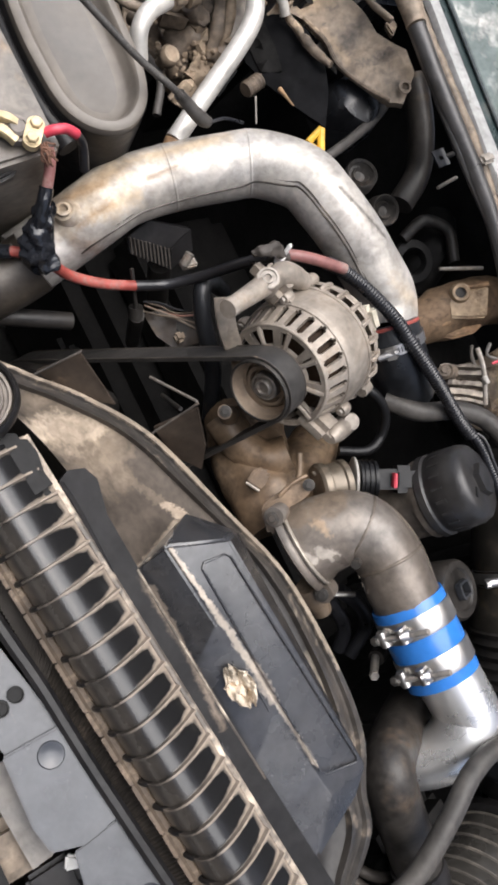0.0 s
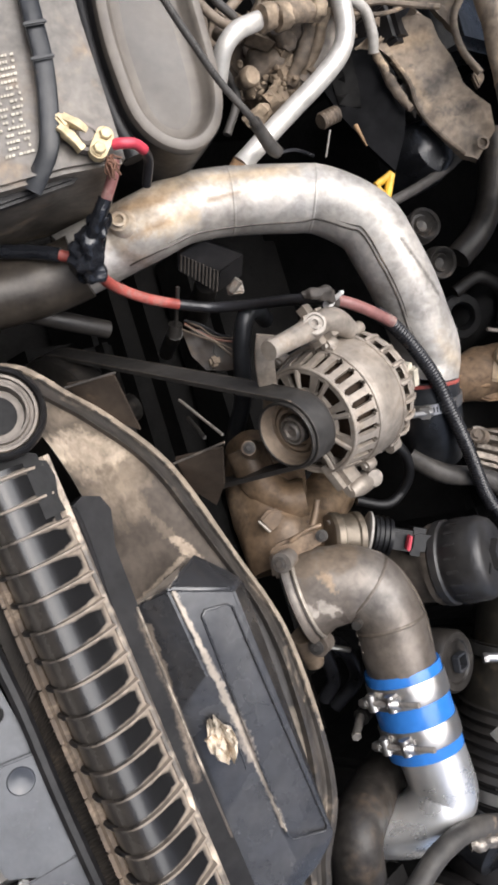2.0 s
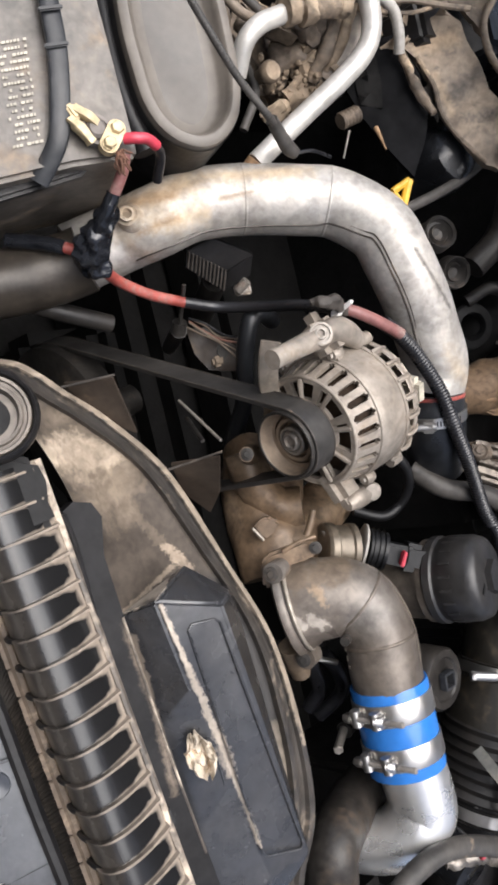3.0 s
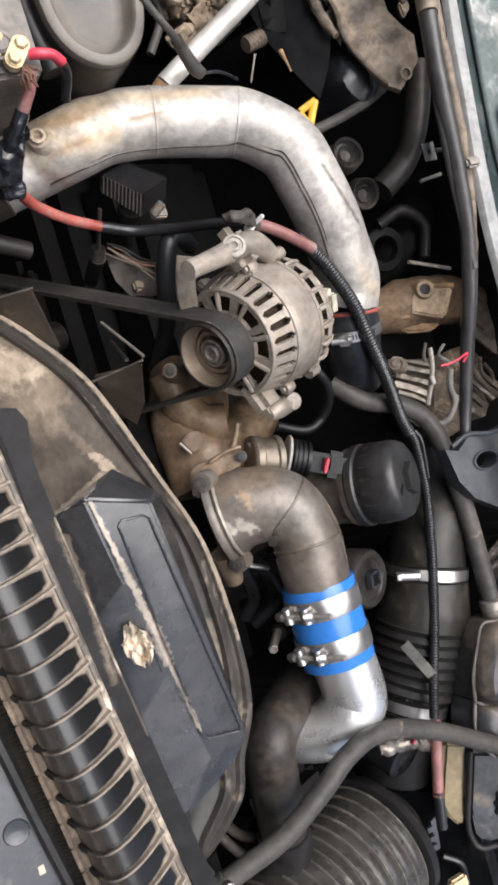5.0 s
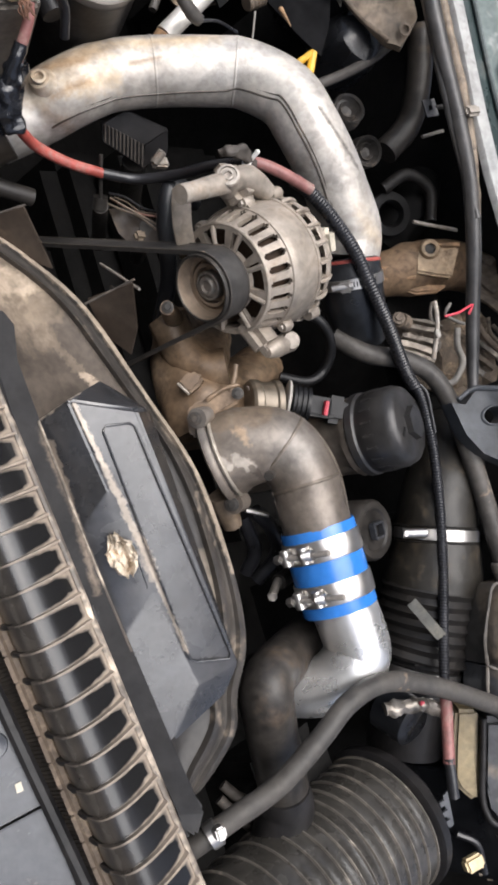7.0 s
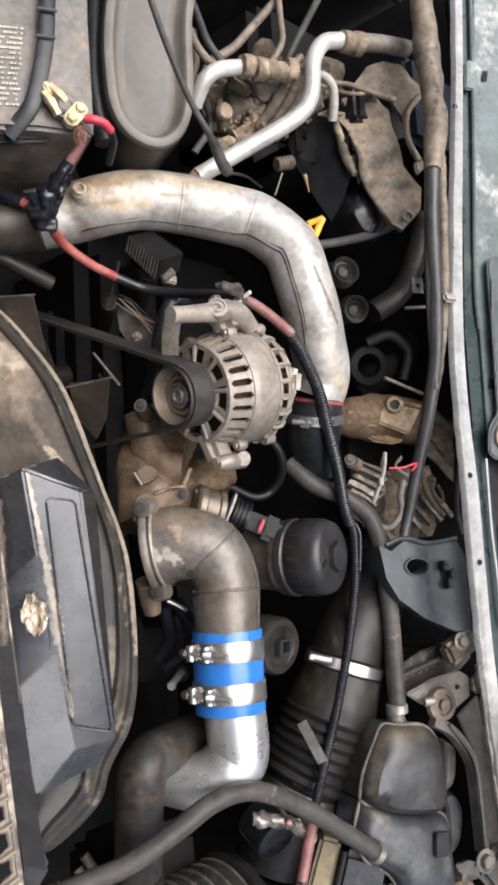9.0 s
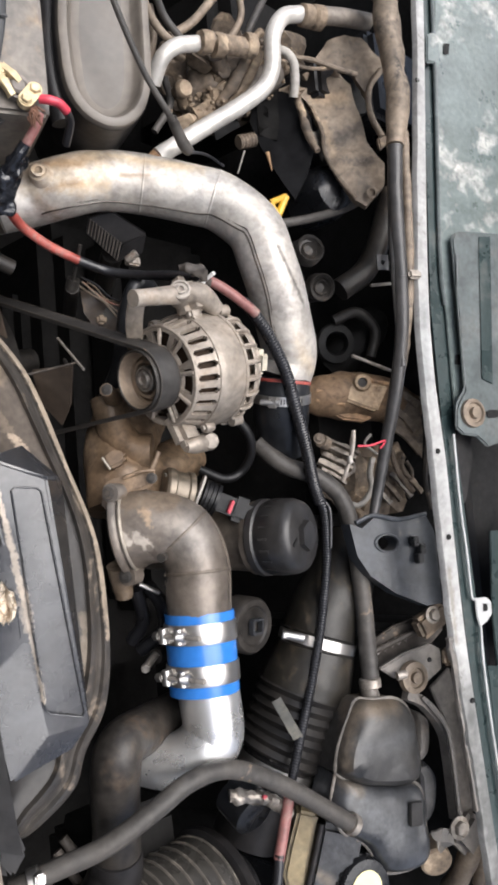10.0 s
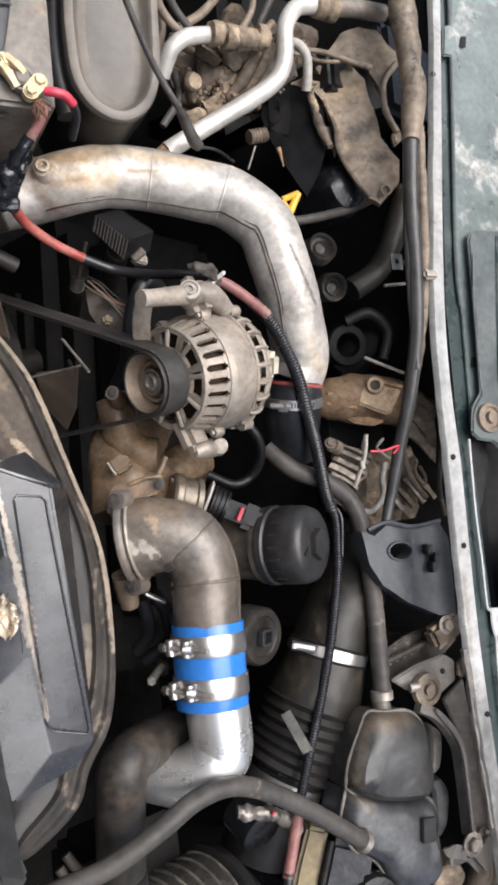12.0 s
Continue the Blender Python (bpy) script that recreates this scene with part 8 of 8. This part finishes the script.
part("neck", rough_up(tube([(0.884, -0.338, 0.962), (0.887, -0.365, 0.964), (0.89, -0.385, 0.958)], [0.0105, 0.0125, 0.016], 18, 4), 0.0012, 80), wing_dusty, tank, "dusty hose neck")

wing = thing("wing_bracket", (0.991, -0.415, 1.006), "dusty grey pressed wing bracket beside the coolant tank", "bracket")
part("top_plate", sheet([(0.88, -0.323, 0.987), (0.918, -0.31, 1.001), (0.959, -0.304, 1.017), (0.974, -0.314, 1.023), (0.973, -0.339, 1.022), (0.945, -0.354, 1.012), (0.901, -0.339, 0.995)], 0.008, 0.002), wing_dusty, wing)
part("side_plate", sheet([(0.967, -0.364, 1.005), (1, -0.343, 1.018), (1.011, -0.424, 1.022), (1.018, -0.536, 1.024), (0.991, -0.538, 1.014), (0.989, -0.421, 1.013)], 0.006, 0.0015), wing_dusty, wing)
strapb = part("strap", tube([(0.909, -0.36, 1.002), (0.935, -0.377, 1.012), (0.959, -0.411, 1.02), (0.967, -0.443, 1.021), (0.973, -0.531, 1.02)], 0.009, 4, 6), wing_dusty, wing, "pressed double-ridged strap")
part("strap_ridge", tube([(0.923, -0.365, 1.018), (0.951, -0.406, 1.029), (0.959, -0.44, 1.031), (0.965, -0.526, 1.03)], 0.0025, 6, 6), wing_dusty, strapb)
part("boss", lathe([(0.021, -0.004), (0.02, 0.004), (0.013, 0.006), (0.012, 0.003), (0.007, 0.003), (0.007, 0.009), (0.0, 0.009)], stand((0.922, -0.341, 1.009), BN), 26), shield_metal, wing)
part("hose_knuckle", rough_up(tube([(0.894, -0.334, 1.003), (0.904, -0.333, 1.01)], 0.005, 12, 4), 0.002, 90), worn_steel, wing)
part("corner_lug", rough_up(box((0.022, 0.03, 0.012), stand((0.931, -0.311, 1.058), BN, (0, 1, 0)), 0.004), 0.002, 90), earth_metal, wing)
# Black dots colour in the dark of two small holes.
for spot in [(0.953, -0.324, 1.016), (0.919, -0.308, 1.065)]:
    part("hole", lathe([(0.0, 0.0012), (0.003, 0.0012), (0.0034, 0.0)], stand(spot, BN), 10), black_paint_and_shade, wing)
part("lower_clamp", rough_up(box((0.05, 0.04, 0.025), stand((0.995, -0.554, 1.013), BN, (0.8, 0.6, 0)), 0.008), 0.008, 70), wing_dusty, wing)
part("clamp_bolt", bolt(stand((0.96, -0.537, 1.031), BN), 0.01, 0.008), worn_steel, wing)
part("clamp_ear", crumpled([(0.921, -0.532, 1.013), (0.948, -0.535, 1.023), (0.951, -0.554, 1.024), (0.932, -0.562, 1.017)], 0.003, 0.01, 70), wing_dusty, wing)
slab = thing("wing_brace", (0.975, -0.302, 0.967), "dark dusty wing brace with embossed marks", "brace")
part("panel", sheet([(0.906, -0.298, 0.957), (0.944, -0.281, 0.971), (1.006, -0.268, 0.995), (1.023, -0.297, 1.002), (1.003, -0.312, 0.994), (0.955, -0.319, 0.976), (0.912, -0.334, 0.959)], 0.008, 0.002), dusty_dark, slab)
for k in range(5):
    part("embossed_mark", tube([Vector(p) + (Vector((0.96, -0.297, 0.981)) - Vector((0.917, -0.308, 0.964))) * (k / 4) for p in [(0.913, -0.313, 0.963), (0.921, -0.301, 0.966)]], 0.0018, 6), wing_dusty, slab)
part("rail", tube([(0.892, -0.309, 0.963), (1, -0.282, 1.004)], 0.004, 8), dusty_dark, slab)
part("foot", box((0.05, 0.08, 0.45), stand((0.988, -0.304, 0.972), (0, 0, 1)) @ pose(0, 0, -0.45), 0.01), black_paint_and_shade, slab)
knob = thing("rubber_buffer", (0.971, -0.595, 0.987), "round tan rubber buffer and hose below the wing bracket", "buffer")
part("disc", lathe([(0.021, -0.03), (0.021, -0.003), (0.018, 0.0), (0.0, 0.001)], stand((0.949, -0.584, 1), (-0.6, -0.3, 0.7)), 24), earth_metal, knob)
part("hose", rough_up(tube([(1.006, -0.646, 0.979), (0.994, -0.604, 1.012), (1.003, -0.577, 1.021), (1.032, -0.567, 1.01)], 0.014, 14, 6), 0.003, 60), shield_metal, knob)
for k, pts in enumerate(([(1.006, -0.539, 1.033), (1.012, -0.577, 1.035), (1.009, -0.628, 1.023)], [(1.013, -0.517, 1.046), (1.024, -0.565, 1.045), (1.031, -0.628, 1.032)])):
    hose("dusty_pipe", pts, 0.009 - 0.002 * k, wing_dusty if k else shield_metal, "dusty grey pipe beside the wing bracket", "pipe", seg=10)

reservoir = thing("fluid_reservoir", (0.924, -0.629, 0.894), "amber fluid reservoir with black cap and cream label", "fluid reservoir")
part("bottle", rough_up(box((0.17, 0.15, 0.22), stand((0.863, -0.62, 0.924), (0, 0, 1)) @ pose(0, 0, -0.2), 0.02), 0.003, 20), clean_plastic, reservoir)
part("side_shell", sheet([(0.782, -0.479, 0.915), (0.799, -0.486, 0.933), (0.785, -0.544, 0.922), (0.779, -0.58, 0.917), (0.774, -0.585, 0.912), (0.77, -0.58, 0.908), (0.764, -0.566, 0.901), (0.763, -0.551, 0.899), (0.771, -0.52, 0.905)], 0.05, 0.008), amber_plastic, reservoir, "amber translucent side wall")
part("grey_shell", sheet([(0.801, -0.496, 0.933), (0.79, -0.54, 0.924), (0.781, -0.577, 0.916), (0.779, -0.6, 0.916), (0.784, -0.614, 0.922), (0.797, -0.617, 0.935), (0.813, -0.616, 0.953), (0.837, -0.512, 0.971)], 0.06, 0.008), tank_low, reservoir, "blue-grey rounded shell")
part("shell_lip", tube([(0.799, -0.496, 0.936), (0.788, -0.54, 0.927), (0.779, -0.577, 0.919), (0.777, -0.6, 0.919), (0.782, -0.615, 0.925), (0.796, -0.618, 0.938)], 0.004, 10, 6), black_plastic, reservoir)
RC = (0.836, -0.579, 0.967)
rcm = stand(RC, BN)
rcap = part("cap", lathe([(0.036, -0.05), (0.036, -0.004), (0.033, 0.0), (0.024, 0.001), (0.0, 0.001)], rcm, 36), clean_plastic, reservoir, "black screw cap")
part("cap_label", lathe([(0.0, 0.0022), (0.0215, 0.0022), (0.0215, 0.0012)], rcm, 32), label_cream, rcap, "round cream label with black print")
for k in range(5):
    part("label_bar", box((0.003, 0.013 - 0.002 * abs(k - 2), 0.0005), rcm @ pose(-0.004 + 0.003 * (k % 2), -0.012 + 0.006 * k, 0.0022), 0.0), label_print, rcap)
for k in range(20):
    a = k * math.tau / 20
    part("cap_rib", box((0.003, 0.005, 0.026), rcm @ pose(0.036 * math.cos(a), 0.036 * math.sin(a), -0.034, 0, 0, math.degrees(a)), 0.0), clean_plastic, rcap)


# ---- clutter in the dark behind the belt ----
unit = thing("finned_control_unit", (0.644, 0.241, 0.798), "black finned control unit behind the battery cable", "control unit")
U = [Vector(p) for p in [(0.598, 0.254, 0.823), (0.642, 0.23, 0.829), (0.666, 0.241, 0.849), (0.62, 0.261, 0.842)]]
W = [Vector(p) for p in [(0.604, 0.242, 0.809), (0.646, 0.211, 0.814)]]
part("case", sheet(U, 0.012, 0.001), black_plastic, unit)
part("ribbed_face", sheet([U[0], U[1], W[1], W[0]], 0.01), black_plastic, unit)
part("side_face", sheet([(0.643, 0.23, 0.829), (0.666, 0.24, 0.849), (0.673, 0.224, 0.83), (0.646, 0.211, 0.814)], 0.006), black_plastic, unit)
for k in range(11):
    a_ = (k + 0.5) / 11
    part("fin", tube([U[0].lerp(U[1], a_) + SH_UP * 0.002, W[0].lerp(W[1], a_) + SH_UP * 0.002], 0.0013, 5), dusty_dark, unit)
part("lug", joined(tube([(0.641, 0.206, 0.839), (0.645, 0.213, 0.851)], 0.005, 10), box((0.012, 0.02, 0.01), stand((0.65, 0.207, 0.832), (0, 0, 1)), 0.002)), worn_steel, unit)
part("foot", tube([U[1] - SH_UP * 0.04, U[1] + Vector((0.06, -0.02, -0.12))], 0.014, 10), dark_steel, unit)
hose("bypass_hose", [(0.718, 0.176, 0.804), (0.669, 0.179, 0.839), (0.648, 0.174, 0.842), (0.642, 0.147, 0.829), (0.649, 0.116, 0.81), (0.662, 0.088, 0.783), (0.666, 0.046, 0.742)], 0.0098, strap_rubber, "glossy black bypass hose arching behind the belt")
lead_tan = material("lead_tan", (0.16, 0.12, 0.085), 0.55, bump=0.03, dirt=(0.06, 0.048, 0.038), amount=0.4, patch=40)
lead_copper = material("lead_copper", (0.2, 0.085, 0.055), 0.5, bump=0.03, dirt=(0.1, 0.07, 0.05), amount=0.45, patch=40)
for pts, r_, mat in (([(0.611, 0.186, 0.777), (0.622, 0.173, 0.788), (0.633, 0.161, 0.799), (0.647, 0.135, 0.812)], 0.0011, lead_tan), ([(0.615, 0.19, 0.781), (0.625, 0.176, 0.79), (0.636, 0.163, 0.801), (0.651, 0.154, 0.815)], 0.0012, lead_copper),
                     ([(0.62, 0.19, 0.783), (0.628, 0.181, 0.791), (0.636, 0.167, 0.799), (0.651, 0.159, 0.813)], 0.001, lead_tan), ([(0.608, 0.187, 0.789), (0.622, 0.169, 0.8), (0.649, 0.147, 0.808)], 0.0009, lead_tan), ([(0.606, 0.191, 0.792), (0.618, 0.182, 0.802), (0.634, 0.167, 0.808), (0.653, 0.16, 0.812)], 0.0013, wire_black)):
    hose("thin_lead", pts, r_, mat, "thin grimy lead running behind the drive belt", "cable", seg=6)["group"] = "thin leads behind the belt"
pad = thing("tan_bracket", (0.65, 0.152, 0.789), "grimy brown bracket with a pale plug behind the belt", "bracket")
part("plate", crumpled([(0.623, 0.185, 0.764), (0.638, 0.182, 0.778), (0.662, 0.15, 0.801), (0.657, 0.126, 0.797), (0.633, 0.135, 0.774), (0.625, 0.156, 0.766)], 0.006, 0.004, 60), vane_brown, pad)
part("pale_plug", rough_up(box((0.012, 0.012, 0.01), stand((0.633, 0.141, 0.788), (-0.4, 0, 0.9)), 0.003), 0.002, 120), earth_metal, pad)
part("stem", tube([Vector((0.65, 0.152, 0.789)), Vector((0.65, 0.152, 0.789)) + Vector((0.06, 0.0, -0.1))], 0.01, 8), dark_steel, pad)
stud = thing("earth_stud", (0.601, 0.185, 0.781), "grimy stud with a cylinder nut", "stud")
part("rod", tube([(0.587, 0.221, 0.819), (0.597, 0.184, 0.785)], 0.0022, 8), dark_steel, stud)
part("nut", tube([(0.599, 0.19, 0.785), (0.601, 0.18, 0.776)], 0.008, 12), dark_steel, stud)
part("base", tube([Vector((0.601, 0.182, 0.778)), Vector((0.601, 0.182, 0.778)) + Vector((0.08, 0.0, -0.12))], 0.009, 10), dark_steel, stud)
for k, pts in enumerate(([(0.555, 0.107, 0.806), (0.544, 0.059, 0.866)], [(0.579, 0.088, 0.783), (0.555, 0.062, 0.827)])):
    hose("brace_rod", pts, 0.0015 + 0.0008 * k, worn_steel if k == 0 else dark_steel, "thin steel rod between shroud and engine", "rod", seg=8)["group"] = "rods behind the shroud"
hose("lower_lead", [(0.715, 0.02, 0.9), (0.745, -0.01, 0.915), (0.762, -0.038, 0.906), (0.76, -0.06, 0.889), (0.741, -0.068, 0.877), (0.717, -0.054, 0.858)], 0.0056, black_rubber, "black taped lead below the alternator", "cable", seg=12)
spark = thing("drain_screw", (0.617, -0.272, 0.851), "bright steel screw beside the coupler", "screw")
part("shank", tube([(0.607, -0.276, 0.858), (0.629, -0.266, 0.851)], 0.0045, 12), worn_steel, spark)
part("head", bolt(stand((0.607, -0.276, 0.858), (-0.6, -0.3, 0.7)), 0.0055, 0.004, False), worn_steel, spark)
part("bracket", tube([(0.629, -0.268, 0.851), (0.691, -0.266, 0.837)], 0.009, 10), dark_steel, spark)
for k, pts in enumerate(([(0.637, -0.188, 0.838), (0.657, -0.214, 0.835), (0.671, -0.246, 0.819), (0.655, -0.27, 0.791)], [(0.63, -0.191, 0.824), (0.648, -0.233, 0.81), (0.646, -0.257, 0.788)])):
    hose("drain_hose", pts, 0.008, wire_black, "small black hose under the elbow", seg=10)["group"] = "small hoses under the elbow"
hose("steel_link", [(0.613, -0.183, 0.85), (0.635, -0.196, 0.858)], 0.003, steel, "short bright link under the elbow flange", "rod", seg=8)
elb_low = thing("flange_foot", (0.619, -0.187, 0.831), "lower foot of the elbow flange with eye", "bracket")
part("eye", rough_up(tube([(0.586, -0.159, 0.85), (0.594, -0.181, 0.843), (0.599, -0.196, 0.839)], [0.014, 0.012, 0.01], 14, 6), 0.002, 80), cast_alu, elb_low)
frag = thing("bumper_bracket", (0.247, -0.216, 0.752), "brown plastic brackets and orange hose below the front panel", "bracket")
part("pod", rough_up(box((0.05, 0.09, 0.06), stand((0.245, -0.205, 0.73), (-0.4, 0, 0.9)), 0.01), 0.006, 50), shield_metal, frag)
part("orange_boot", corrugated([(0.244, -0.223, 0.762), (0.257, -0.225, 0.767)], 0.011, 0.006, 0.2, 14), rusty, frag)
part("pipe", tube([(0.248, -0.211, 0.753), (0.25, -0.226, 0.753)], 0.006, 10), brass, frag)
part("plug_body", box((0.03, 0.04, 0.03), stand((0.265, -0.251, 0.749), (-0.4, 0, 0.9)), 0.004), black_plastic, frag)
part("white_tab", sheet([(0.263, -0.233, 0.796), (0.273, -0.241, 0.799), (0.271, -0.25, 0.799), (0.262, -0.246, 0.795), (0.257, -0.244, 0.793)], 0.008, 0.002), white_plastic, frag)
part("front_skin", sheet([(0.227, -0.136, 0.803), (0.245, -0.138, 0.81), (0.249, -0.22, 0.812), (0.232, -0.222, 0.805)], 0.003), wing_dusty, frag)
part("stay", box((0.02, 0.3, 0.06), stand((0.256, -0.27, 0.692), (0, 0, 1)), 0.004), black_paint_and_shade, frag)
floorbits = thing("steering_rack_cover", (0.613, -0.508, 0.721), "dark dirty casting deep below the radiator hose", "casting")
part("body", rough_up(box((0.16, 0.14, 0.1), stand((0.638, -0.537, 0.688), (0, 0, 1)), 0.02), 0.012, 35), dark_block, floorbits)
part("pipe", tube([(0.549, -0.461, 0.761), (0.56, -0.481, 0.77), (0.586, -0.503, 0.775)], 0.006, 10), dusty_dark, floorbits)
part("pipe", tube([(0.542, -0.474, 0.758), (0.551, -0.496, 0.767), (0.566, -0.519, 0.767)], 0.006, 10), dusty_dark, floorbits)
hose("bracket_rod", [(0.822, -0.63, 0.845), (0.827, -0.676, 0.856), (0.827, -0.718, 0.861)], 0.005, shield_metal, "dusty brown bracket rod below the reservoir", "rod", seg=8)
plugs = thing("wing_connectors", (0.77, -0.656, 0.889), "pale plug and brown brackets below the reservoir", "connector")
part("plug", box((0.016, 0.024, 0.014), stand((0.755, -0.648, 0.893), (-0.4, 0.2, 0.9)), 0.003), brass, plugs)
part("toothed_strip", joined(sheet([(0.755, -0.571, 0.883), (0.762, -0.568, 0.886), (0.758, -0.607, 0.884), (0.751, -0.608, 0.881)], 0.003), *[box((0.006, 0.008, 0.004), stand(p, (-0.4, 0, 0.9)), 0.0) for p in [(0.748, -0.575, 0.883), (0.748, -0.587, 0.883), (0.748, -0.598, 0.883)]]), support_paint, plugs)
part("bracket", crumpled([(0.81, -0.608, 0.872), (0.859, -0.618, 0.901), (0.835, -0.716, 0.892), (0.798, -0.696, 0.867)], 0.004, 0.012, 30), shield_metal, plugs)
part("lead", tube([(0.757, -0.617, 0.884), (0.774, -0.638, 0.896), (0.778, -0.676, 0.892)], 0.004, 8), wire_black, plugs)
